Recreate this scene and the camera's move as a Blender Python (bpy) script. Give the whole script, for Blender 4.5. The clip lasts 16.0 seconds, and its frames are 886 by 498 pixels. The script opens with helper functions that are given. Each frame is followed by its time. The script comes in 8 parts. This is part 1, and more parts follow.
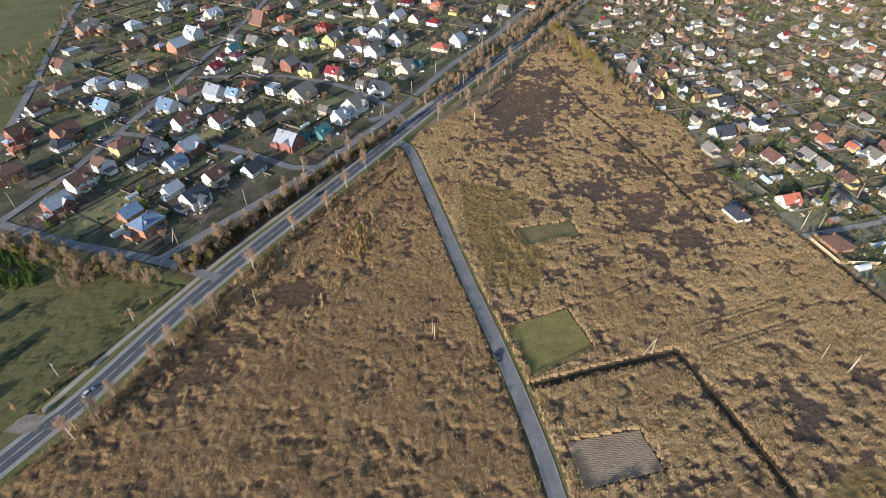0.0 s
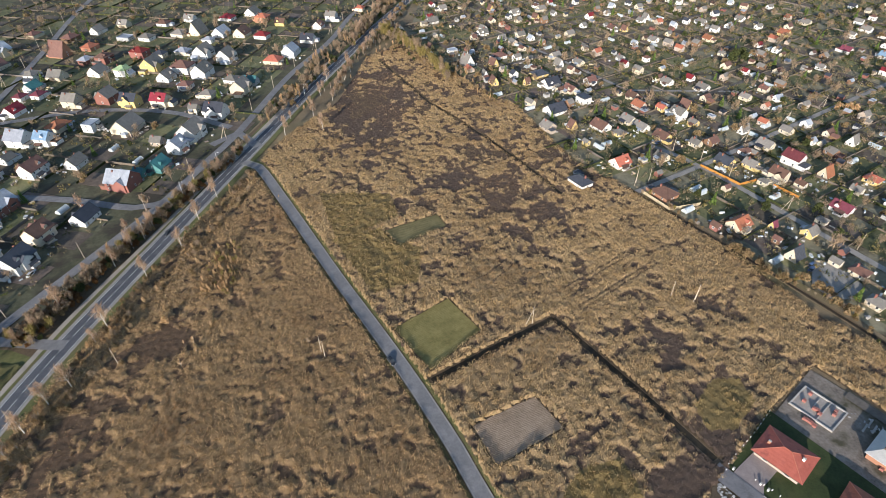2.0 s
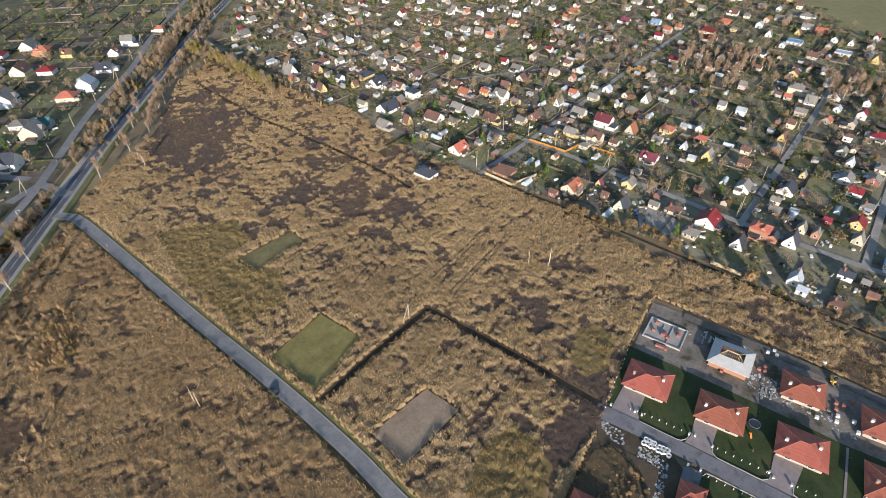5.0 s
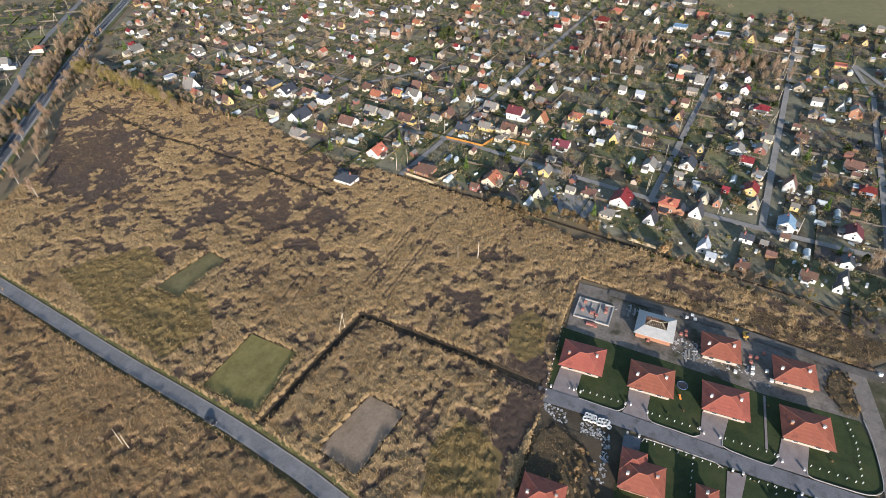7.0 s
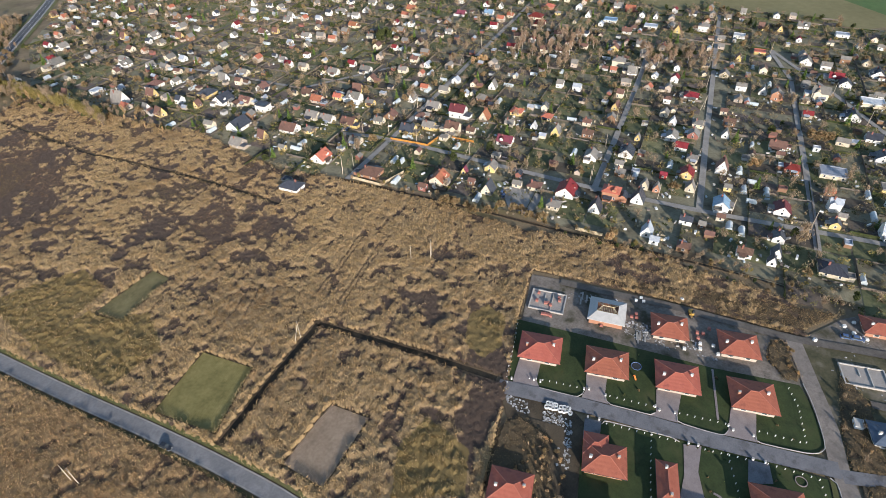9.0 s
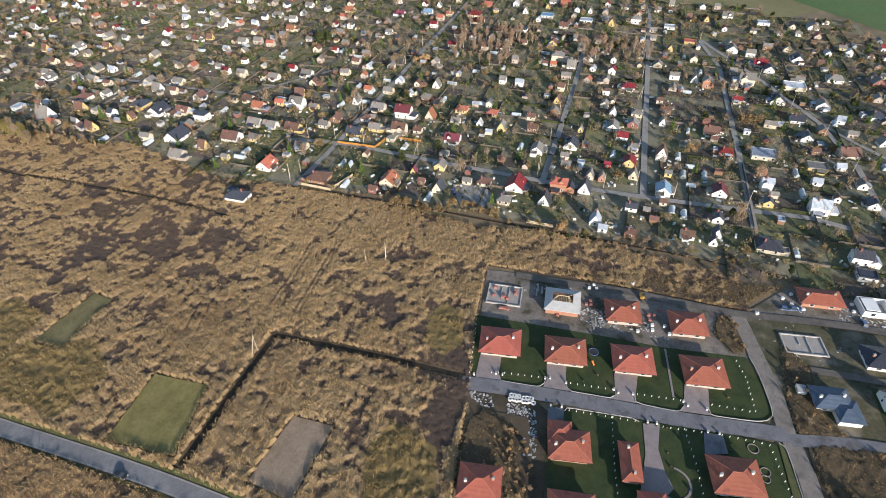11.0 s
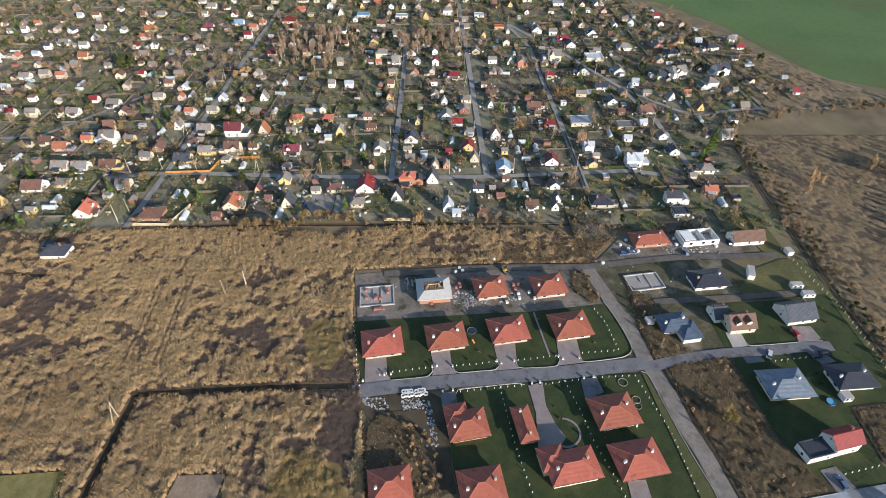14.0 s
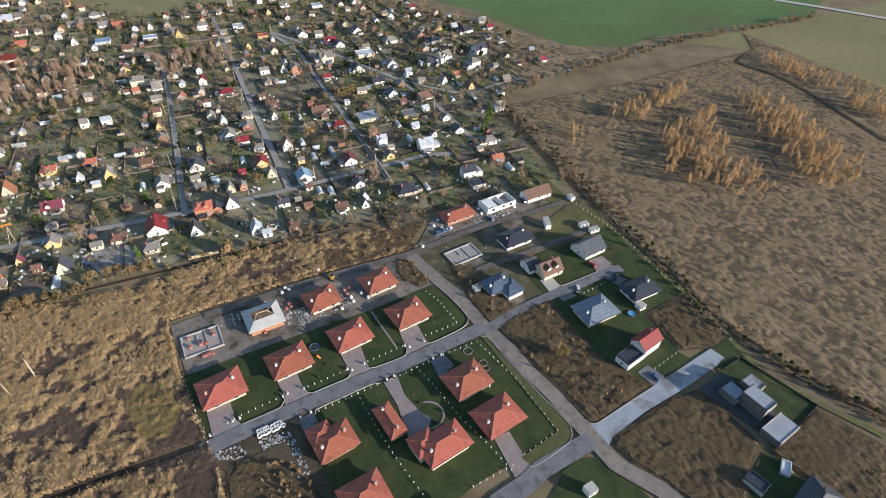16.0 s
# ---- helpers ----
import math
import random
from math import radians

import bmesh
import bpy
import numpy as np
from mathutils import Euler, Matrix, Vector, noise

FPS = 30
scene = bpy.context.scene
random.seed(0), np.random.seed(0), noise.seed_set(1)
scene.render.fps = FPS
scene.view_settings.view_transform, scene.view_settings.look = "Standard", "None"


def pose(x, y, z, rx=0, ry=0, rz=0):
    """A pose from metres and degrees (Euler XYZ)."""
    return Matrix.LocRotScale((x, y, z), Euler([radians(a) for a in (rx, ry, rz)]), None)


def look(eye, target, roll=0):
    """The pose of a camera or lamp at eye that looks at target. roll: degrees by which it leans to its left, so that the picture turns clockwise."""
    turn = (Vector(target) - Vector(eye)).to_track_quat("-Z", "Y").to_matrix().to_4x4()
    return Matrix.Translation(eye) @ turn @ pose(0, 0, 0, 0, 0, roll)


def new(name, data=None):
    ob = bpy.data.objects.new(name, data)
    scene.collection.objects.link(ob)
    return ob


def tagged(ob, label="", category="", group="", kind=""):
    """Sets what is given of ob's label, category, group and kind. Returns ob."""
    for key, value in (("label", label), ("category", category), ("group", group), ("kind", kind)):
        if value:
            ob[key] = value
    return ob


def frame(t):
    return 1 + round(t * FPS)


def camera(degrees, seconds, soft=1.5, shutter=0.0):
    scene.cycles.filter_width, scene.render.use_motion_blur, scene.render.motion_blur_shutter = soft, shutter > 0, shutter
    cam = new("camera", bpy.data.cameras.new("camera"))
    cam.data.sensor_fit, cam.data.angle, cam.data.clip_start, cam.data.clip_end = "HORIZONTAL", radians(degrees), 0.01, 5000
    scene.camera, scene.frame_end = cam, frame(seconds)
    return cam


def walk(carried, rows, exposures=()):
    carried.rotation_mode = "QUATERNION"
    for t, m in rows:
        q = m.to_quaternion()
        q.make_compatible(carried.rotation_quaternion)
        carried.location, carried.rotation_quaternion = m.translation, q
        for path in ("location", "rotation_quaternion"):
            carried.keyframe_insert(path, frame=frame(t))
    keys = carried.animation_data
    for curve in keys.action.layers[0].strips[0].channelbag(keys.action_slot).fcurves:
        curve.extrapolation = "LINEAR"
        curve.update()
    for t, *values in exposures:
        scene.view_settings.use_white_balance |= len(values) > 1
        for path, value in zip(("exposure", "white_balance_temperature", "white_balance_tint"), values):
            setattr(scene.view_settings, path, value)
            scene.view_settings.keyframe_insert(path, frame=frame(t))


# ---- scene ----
# The camera hovers at one place, 155 m up, and turns about the vertical.
cam = camera(77.7, 16.0, soft=0.5)
EYE = Vector((0, 0, 155))
PATH = [
    (0, -0.00, -39.42, -0.74),
    (0.5, -6.17, -39.35, -0.79),
    (1, -10.08, -39.32, -0.81),
    (1.5, -13.47, -39.29, -0.79),
    (2, -16.98, -39.27, -0.79),
    (2.5, -20.22, -39.29, -0.74),
    (3, -23.71, -39.30, -0.75),
    (3.5, -26.55, -39.31, -0.81),
    (4, -29.32, -39.29, -0.84),
    (4.5, -32.37, -39.28, -0.88),
    (7, -44.90, -39.32, -0.92),
    (7.5, -46.54, -39.33, -0.94),
    (8, -47.97, -39.37, -0.91),
    (8.5, -49.35, -39.38, -0.89),
    (9, -51.30, -39.38, -0.86),
    (11.5, -58.88, -39.50, -0.70),
    (12, -60.55, -39.52, -0.71),
    (12.5, -62.72, -39.55, -0.70),
    (13, -66.50, -39.60, -0.58),
    (13.5, -71.36, -39.59, -0.51),
    (14, -75.74, -39.58, -0.49),
    (14.5, -80.22, -39.60, -0.32),
    (15, -86.56, -39.57, -0.07),
    (15.5, -93.33, -39.56, 0.11),
    (16, -99.56, -39.49, 0.25),
]


def aim(yaw, pitch, roll):
    a, b = radians(yaw), radians(pitch)
    way = Vector((-math.sin(a) * math.cos(b), math.cos(a) * math.cos(b), math.sin(b)))
    return look(EYE, EYE + way * 100, roll)


walk(cam, [(t, aim(yaw, pitch, roll)) for t, yaw, pitch, roll in PATH])

# ---- light: a low autumn sun behind the first view, to its left ----
SUN_AZ, SUN_EL = 214, 14.5
world = bpy.data.worlds.new("sky")
scene.world = world
world.use_nodes = True
sky = world.node_tree.nodes.new("ShaderNodeTexSky")
sky.sky_type, sky.sun_disc = "NISHITA", False
sky.sun_elevation, sky.sun_rotation = radians(SUN_EL), radians(SUN_AZ)
sky.ozone_density, sky.dust_density = 2.2, 0.75
back = world.node_tree.nodes["Background"]
back.inputs["Strength"].default_value = 0.15
world.node_tree.links.new(sky.outputs["Color"], back.inputs["Color"])
sun = new("sun", bpy.data.lights.new("sun", "SUN"))
sun.data.energy, sun.data.angle, sun.data.color = 5.0, radians(0.6), (1.0, 0.915, 0.835)
_a, _e = radians(SUN_AZ), radians(SUN_EL)
_to = Vector((math.sin(_a) * math.cos(_e), math.cos(_a) * math.cos(_e), math.sin(_e)))
sun.matrix_world = look(_to * 400, (0, 0, 0))
scene.view_settings.exposure = 0.56

# ---- materials ----
MATS = {}


def material(name, low, high, scale=0.3, rough=0.9, fine=4.0, bump=0.3, metal=0.0, vary=0.0, spots=None, local=False,
             ribs=0.0, along=0, island=0.0, leafy=0.0):
    """A surface of two colours mixed by broad and fine noise. vary: change from object to object; island: from piece to piece;
    ribs: spacing of raised ribs or courses in metres; leafy: share of light that passes through."""
    if name in MATS:
        return MATS[name]
    m = bpy.data.materials.new(name)
    m.use_nodes = True
    MATS[name] = m
    n, link = m.node_tree.nodes, m.node_tree.links.new
    b = n["Principled BSDF"]
    b.inputs["Roughness"].default_value, b.inputs["Metallic"].default_value = rough, metal
    b.inputs["Specular IOR Level"].default_value = 0.3
    if local:
        co = n.new("ShaderNodeTexCoord").outputs["Object"]
    else:
        co = n.new("ShaderNodeNewGeometry").outputs["Position"]

    def noise_of(s, detail=5.0):
        t = n.new("ShaderNodeTexNoise")
        t.inputs["Scale"].default_value, t.inputs["Detail"].default_value = s, detail
        t.inputs["Roughness"].default_value = 0.62
        link(co, t.inputs["Vector"])
        return t.outputs["Fac"]

    def ramp(fac, a, c):
        r = n.new("ShaderNodeMapRange")
        r.inputs["From Min"].default_value, r.inputs["From Max"].default_value = a, c
        link(fac, r.inputs["Value"])
        return r.outputs["Result"]

    def mix(fac, a, c):
        x = n.new("ShaderNodeMix")
        x.data_type = "RGBA"
        for socket, v in ((x.inputs[0], fac), (x.inputs[6], a), (x.inputs[7], c)):
            if isinstance(v, (int, float)):
                socket.default_value = v
            elif isinstance(v, tuple):
                socket.default_value = (*v, 1)
            else:
                link(v, socket)
        return x.outputs[2]

    big, small = noise_of(scale), noise_of(fine, 3.0)
    s = n.new("ShaderNodeMath")
    s.operation = "MULTIPLY_ADD"
    link(small, s.inputs[0])
    s.inputs[1].default_value = 0.6
    link(big, s.inputs[2])
    colour = mix(ramp(s.outputs[0], 0.55, 1.05), low, high)
    if spots:
        tint, s_scale, s_from, s_to = spots
        colour = mix(ramp(noise_of(s_scale, 4.0), s_from, s_to), colour, tint)
    if vary or island:
        if vary:
            rnd = n.new("ShaderNodeObjectInfo").outputs["Random"]
        else:
            rnd = n.new("ShaderNodeNewGeometry").outputs["Random Per Island"]
        amount = vary or island
        h = n.new("ShaderNodeHueSaturation")
        link(colour, h.inputs["Color"])
        r = n.new("ShaderNodeMapRange")
        r.inputs["To Min"].default_value, r.inputs["To Max"].default_value = 1 - amount, 1 + amount
        link(rnd, r.inputs["Value"])
        link(r.outputs["Result"], h.inputs["Value"])
        r2 = n.new("ShaderNodeMapRange")
        r2.inputs["To Min"].default_value, r2.inputs["To Max"].default_value = 0.5 + amount * 0.05, 0.5 - amount * 0.05
        link(rnd, r2.inputs["Value"])
        link(r2.outputs["Result"], h.inputs["Hue"])
        colour = h.outputs["Color"]
    link(colour, b.inputs["Base Color"])
    if leafy:
        t, x = n.new("ShaderNodeBsdfTranslucent"), n.new("ShaderNodeMixShader")
        x.inputs[0].default_value = leafy
        link(colour, t.inputs["Color"])
        link(b.outputs[0], x.inputs[1])
        link(t.outputs[0], x.inputs[2])
        link(x.outputs[0], n["Material Output"].inputs["Surface"])
    height = s.outputs[0]
    if ribs:
        w = n.new("ShaderNodeTexWave")
        w.bands_direction = "XYZ"[along]
        w.inputs["Scale"].default_value = 2 * math.pi / ribs / 20
        w.inputs["Distortion"].default_value = 0.3
        link(co, w.inputs["Vector"])
        a = n.new("ShaderNodeMath")
        a.operation = "ADD"
        link(w.outputs["Fac"], a.inputs[0])
        link(height, a.inputs[1])
        height = a.outputs[0]
    if bump:
        p = n.new("ShaderNodeBump")
        p.inputs["Strength"].default_value, p.inputs["Distance"].default_value = bump, 0.15
        link(height, p.inputs["Height"])
        link(p.outputs["Normal"], b.inputs["Normal"])
    return m


M_MEADOW = material("dry_meadow", (0.1, 0.075, 0.045), (0.27, 0.205, 0.125), 0.05, fine=1.8, bump=1.0, spots=((0.17, 0.145, 0.07), 0.012, 0.5, 0.7))
M_FIELD = material("field_soil_and_litter", (0.068, 0.048, 0.031), (0.175, 0.125, 0.076), 0.08, fine=1.2, bump=0.8, spots=((0.075, 0.07, 0.028), 0.03, 0.55, 0.72))
M_WEST = material("brown_weed_litter", (0.072, 0.049, 0.029), (0.205, 0.143, 0.082), 0.08, fine=2.2, bump=1.0, spots=((0.15, 0.115, 0.06), 0.03, 0.55, 0.72))
M_REED = material("dry_reed", (0.40, 0.275, 0.13), (0.58, 0.43, 0.235), 0.06, fine=0.6, bump=0, island=0.2, spots=((0.33, 0.215, 0.105), 0.02, 0.5, 0.66), leafy=0.4)
M_STRAW = material("brown_weeds", (0.24, 0.163, 0.08), (0.43, 0.31, 0.165), 0.06, fine=0.6, bump=0, island=0.28, spots=((0.19, 0.15, 0.06), 0.025, 0.5, 0.7), leafy=0.4)
M_WESTREED = material("tawny_weeds", (0.38, 0.255, 0.13), (0.58, 0.42, 0.225), 0.06, fine=0.6, bump=0, island=0.25, spots=((0.30, 0.175, 0.08), 0.03, 0.5, 0.68), leafy=0.4)
M_BRUSH = material("garden_brush", (0.17, 0.135, 0.082), (0.34, 0.275, 0.17), 0.2, fine=2, bump=0, island=0.3, spots=((0.17, 0.165, 0.065), 0.05, 0.5, 0.65), leafy=0.4)
M_WILLOW = material("yellow_green_leaves", (0.19, 0.155, 0.05), (0.36, 0.29, 0.11), 0.15, fine=2, bump=0, island=0.3, leafy=0.35)
M_OLDBOARD = material("weathered_boards", (0.10, 0.085, 0.07), (0.19, 0.165, 0.14), 0.5, fine=3, bump=0.2, island=0.4)
M_RUST = material("rusty_weeds", (0.22, 0.13, 0.06), (0.45, 0.29, 0.14), 0.09, fine=0.6, bump=0, island=0.4, leafy=0.35)
M_DUSK = material("dark_withered_weeds", (0.11, 0.082, 0.066), (0.22, 0.168, 0.13), 0.06, fine=0.6, bump=0, island=0.3, leafy=0.4)
M_GREENTUFT = material("olive_weeds", (0.25, 0.17, 0.064), (0.42, 0.305, 0.128), 0.09, fine=0.6, bump=0, island=0.35, leafy=0.4)
M_LAWN = material("mown_lawn", (0.022, 0.035, 0.012), (0.055, 0.073, 0.024), 0.15, fine=2.0, bump=0.4, spots=((0.065, 0.068, 0.026), 0.1, 0.52, 0.72))
M_GARDEN = material("garden_ground", (0.135, 0.124, 0.08), (0.28, 0.252, 0.165), 0.09, fine=0.7, bump=0.9, spots=((0.062, 0.05, 0.034), 0.05, 0.5, 0.64))
M_PLOTGREEN = material("garden_grass", (0.088, 0.098, 0.044), (0.19, 0.183, 0.09), 0.15, fine=0.8, bump=0.8, island=0.35)
M_SOIL = material("dug_soil", (0.075, 0.059, 0.046), (0.165, 0.132, 0.102), 0.2, fine=1.2, bump=0.9, island=0.35)
M_CROP = material("young_crop", (0.065, 0.12, 0.035), (0.11, 0.17, 0.055), 0.01, fine=0.2, bump=0.2, spots=((0.10, 0.11, 0.04), 0.006, 0.5, 0.7))
M_OLIVE = material("olive_pasture", (0.16, 0.14, 0.06), (0.24, 0.21, 0.10), 0.01, fine=0.15, bump=0.3)
M_PASTURE = material("green_pasture", (0.055, 0.068, 0.022), (0.175, 0.168, 0.066), 0.04, fine=0.5, bump=0.7, spots=((0.13, 0.112, 0.05), 0.06, 0.48, 0.66))
M_ASPHALT = material("old_asphalt", (0.15, 0.147, 0.148), (0.25, 0.243, 0.242), 0.1, fine=1.5, bump=0.2, spots=((0.15, 0.147, 0.148), 0.5, 0.48, 0.75))
M_DARKASPHALT = material("highway_asphalt", (0.066, 0.07, 0.08), (0.1, 0.106, 0.118), 0.06, fine=1.2, bump=0.1, spots=((0.125, 0.128, 0.135), 0.3, 0.52, 0.7))
M_GRAVEL = material("gravel_track", (0.17, 0.145, 0.125), (0.285, 0.245, 0.21), 0.15, fine=1.5, bump=0.9, spots=((0.15, 0.132, 0.114), 0.4, 0.5, 0.68))
M_LANE = material("pale_lane_gravel", (0.225, 0.21, 0.19), (0.35, 0.327, 0.295), 0.15, fine=1.5, bump=0.6)
M_PATH = material("beige_path_gravel", (0.27, 0.235, 0.195), (0.41, 0.36, 0.3), 0.15, fine=1.5, bump=0.6)
M_YARD = material("settlement_yards", (0.052, 0.056, 0.03), (0.14, 0.132, 0.08), 0.07, fine=0.7, bump=0.9, spots=((0.05, 0.042, 0.03), 0.05, 0.48, 0.62))
M_PAVERS = material("concrete_pavers", (0.215, 0.178, 0.168), (0.315, 0.265, 0.25), 0.4, fine=3, bump=0.3)
M_CONCRETE = material("pale_concrete", (0.34, 0.32, 0.29), (0.50, 0.47, 0.43), 0.3, fine=2, bump=0.2)
M_SLAB = material("grey_paving", (0.135, 0.133, 0.14), (0.21, 0.205, 0.21), 0.25, fine=2, bump=0.2, spots=((0.11, 0.105, 0.105), 0.3, 0.52, 0.68))
# pale concrete whose bluish tint puts the sky's reflection into the colour
M_ENDSLAB = material("sky_tinted_concrete", (0.25, 0.275, 0.31), (0.35, 0.375, 0.41), 0.2, fine=1.5, bump=0.15, spots=((0.2, 0.2, 0.205), 0.12, 0.52, 0.62))
M_PAINT = material("road_paint", (0.6, 0.6, 0.58), (0.75, 0.75, 0.72), 0.5, bump=0)
M_WEEDGROUND = material("weedy_earth", (0.038, 0.029, 0.019), (0.118, 0.09, 0.058), 0.12, fine=2.2, bump=1.0)
M_DITCH = material("wet_ditch", (0.022, 0.018, 0.012), (0.05, 0.04, 0.026), 0.3, fine=1.5, bump=0.6)
M_WHITE = material("white_paint", (0.70, 0.69, 0.66), (0.80, 0.79, 0.76), 0.5, rough=0.6, bump=0.05)
M_GLASS = material("window_glass", (0.02, 0.025, 0.03), (0.05, 0.06, 0.07), 0.5, rough=0.12, bump=0)
M_DARK = material("dark_trim", (0.03, 0.03, 0.032), (0.05, 0.05, 0.05), 0.5, rough=0.5, bump=0)
M_BARK = material("grey_bark", (0.10, 0.08, 0.06), (0.2, 0.165, 0.13), 0.8, fine=6, bump=0.4)
M_BIRCHBARK = material("birch_bark", (0.42, 0.38, 0.32), (0.6, 0.56, 0.5), 0.8, fine=3, bump=0.2, spots=((0.06, 0.05, 0.045), 1.6, 0.6, 0.68))
M_TWIG = material("bare_twigs", (0.25, 0.182, 0.12), (0.44, 0.335, 0.225), 0.2, fine=2, bump=0, island=0.25, leafy=0.4)
M_TWIGPALE = material("pale_twigs", (0.33, 0.225, 0.15), (0.52, 0.37, 0.25), 0.2, fine=2, bump=0, island=0.2, leafy=0.45)
M_GOLD = material("golden_leaves", (0.43, 0.285, 0.145), (0.64, 0.46, 0.255), 0.2, fine=2, bump=0, island=0.35, leafy=0.45)
M_OCHRE = material("ochre_leaves", (0.20, 0.14, 0.075), (0.34, 0.25, 0.13), 0.2, fine=2, bump=0, island=0.3, leafy=0.35)
M_RUSSET = material("russet_leaves", (0.13, 0.065, 0.025), (0.25, 0.13, 0.05), 0.2, fine=2, bump=0, island=0.3, leafy=0.35)
M_LEAF = material("green_leaves", (0.045, 0.058, 0.02), (0.1, 0.115, 0.04), 0.3, fine=2, bump=0, island=0.3, leafy=0.35)
M_CONIFER = material("conifer_needles", (0.07, 0.13, 0.028), (0.175, 0.235, 0.06), 0.4, fine=2, bump=0, island=0.3, leafy=0.3)
M_LUMBER = material("pale_lumber", (0.45, 0.36, 0.22), (0.6, 0.5, 0.34), 0.6, fine=3, bump=0.2)
M_POLE = material("weathered_pole", (0.36, 0.3, 0.225), (0.54, 0.46, 0.36), 0.6, fine=3, bump=0.2)
M_POLY = material("polycarbonate", (0.35, 0.40, 0.42), (0.55, 0.60, 0.62), 0.6, rough=0.25, bump=0.05)
M_TILE = material("clay_roof_tiles", (0.28, 0.082, 0.053), (0.385, 0.122, 0.08), 0.4, rough=0.7, fine=3, bump=0.14, vary=0.12, local=True, ribs=0.42, along=2, spots=((0.23, 0.072, 0.052), 0.35, 0.55, 0.7))
M_RIDGE = material("ridge_tiles", (0.36, 0.125, 0.085), (0.47, 0.18, 0.125), 0.6, rough=0.7, fine=3, bump=0.1)
M_BLOCK = material("red_block_pallets", (0.29, 0.105, 0.085), (0.42, 0.19, 0.155), 1.0, fine=4, bump=0.3)
M_RUBBLE = material("rubble", (0.14, 0.133, 0.126), (0.55, 0.54, 0.52), 1.5, fine=4, bump=0.3, island=0.6)



def sward(name, bare, straw, olive):
    """Matted growth: litter between the tussocks, straw on them, olive grass in mown zones."""
    m = material(name, tuple(v * 0.72 for v in straw), tuple(v * 1.2 for v in straw), 0.11, fine=2.6, bump=1.0)
    n, link = m.node_tree.nodes, m.node_tree.links.new
    b = n["Principled BSDF"]
    colour = b.inputs["Base Color"].links[0].from_socket
    for key, tint in (("cover", bare), ("olive", olive)):
        a, x, t, r = n.new("ShaderNodeAttribute"), n.new("ShaderNodeMix"), n.new("ShaderNodeTexNoise"), n.new("ShaderNodeMath")
        a.attribute_name, x.data_type, r.operation = key, "RGBA", "MULTIPLY_ADD"
        t.inputs["Scale"].default_value, t.inputs["Detail"].default_value = 1.1, 5.0
        link(n.new("ShaderNodeNewGeometry").outputs["Position"], t.inputs["Vector"])
        link(t.outputs["Fac"], r.inputs[0])
        r.inputs[1].default_value = 1.2
        link(a.outputs["Fac"], r.inputs[2])
        c = n.new("ShaderNodeMapRange")
        c.inputs["From Min"].default_value, c.inputs["From Max"].default_value = 0.75, 1.3
        link(r.outputs[0], c.inputs["Value"])
        link(c.outputs["Result"], x.inputs[0])
        first, last = (6, 7) if key == "olive" else (7, 6)
        link(colour, x.inputs[first])
        x.inputs[last].default_value = (*tint, 1)
        colour = x.outputs[2]
    link(colour, b.inputs["Base Color"])
    return m


M_SWARD = sward("reed_sward", (0.09, 0.061, 0.044), (0.295, 0.203, 0.106), (0.18, 0.128, 0.052))
M_WESTSWARD = sward("weed_sward", (0.1, 0.064, 0.039), (0.255, 0.166, 0.083), (0.18, 0.128, 0.052))
M_MEADOWSWARD = sward("meadow_sward", (0.098, 0.071, 0.045), (0.22, 0.16, 0.092), (0.18, 0.128, 0.052))
M_PLOTSWARD = sward("plot_sward", (0.04, 0.03, 0.019), (0.098, 0.071, 0.04), (0.18, 0.128, 0.052))
M_PASTURESWARD = sward("pasture_sward", (0.042, 0.046, 0.017), (0.115, 0.105, 0.04), (0.18, 0.128, 0.052))

ROOFS = dict(red=(0.20, 0.026, 0.028), orange=(0.37, 0.135, 0.08), brown=(0.15, 0.085, 0.065), slate=(0.055, 0.06, 0.075),
             zinc=(0.34, 0.37, 0.42), blue=(0.17, 0.255, 0.37), white=(0.54, 0.55, 0.56), teal=(0.06, 0.19, 0.19),
             fibre=(0.2, 0.187, 0.168), maroon=(0.17, 0.045, 0.06), green=(0.26, 0.36, 0.2))
WALLS = dict(white=(0.74, 0.72, 0.68), cream=(0.62, 0.54, 0.41), yellow=(0.62, 0.47, 0.2), brick=(0.39, 0.20, 0.125),
             timber=(0.24, 0.14, 0.085), grey=(0.42, 0.42, 0.41), redbrick=(0.26, 0.115, 0.09), plaster=(0.46, 0.38, 0.31),
             teal=(0.10, 0.25, 0.24), redpaint=(0.45, 0.06, 0.06))
WORDS = dict(zinc="pale zinc", fibre="grey fibre-cement", slate="dark slate-grey", brick="orange brick", redbrick="red brick",
             plaster="beige plaster", timber="brown timber", redpaint="red-painted", blue="blue metal", red="red metal")


def roof_mat(key):
    c = ROOFS[key]
    return material("roof_" + key, tuple(v * 0.75 for v in c), tuple(min(v * 1.15, 0.85) for v in c), 0.5, rough=0.4 if key in ("zinc", "blue", "white", "slate") else 0.6,
                    fine=3, bump=0.3, vary=0.22, local=True, ribs=0.5, along=0)


def wall_mat(key):
    c = WALLS[key]
    return material("wall_" + key, tuple(v * 0.85 for v in c), c, 0.4, rough=0.85, fine=2.5, bump=0.1, vary=0.12)


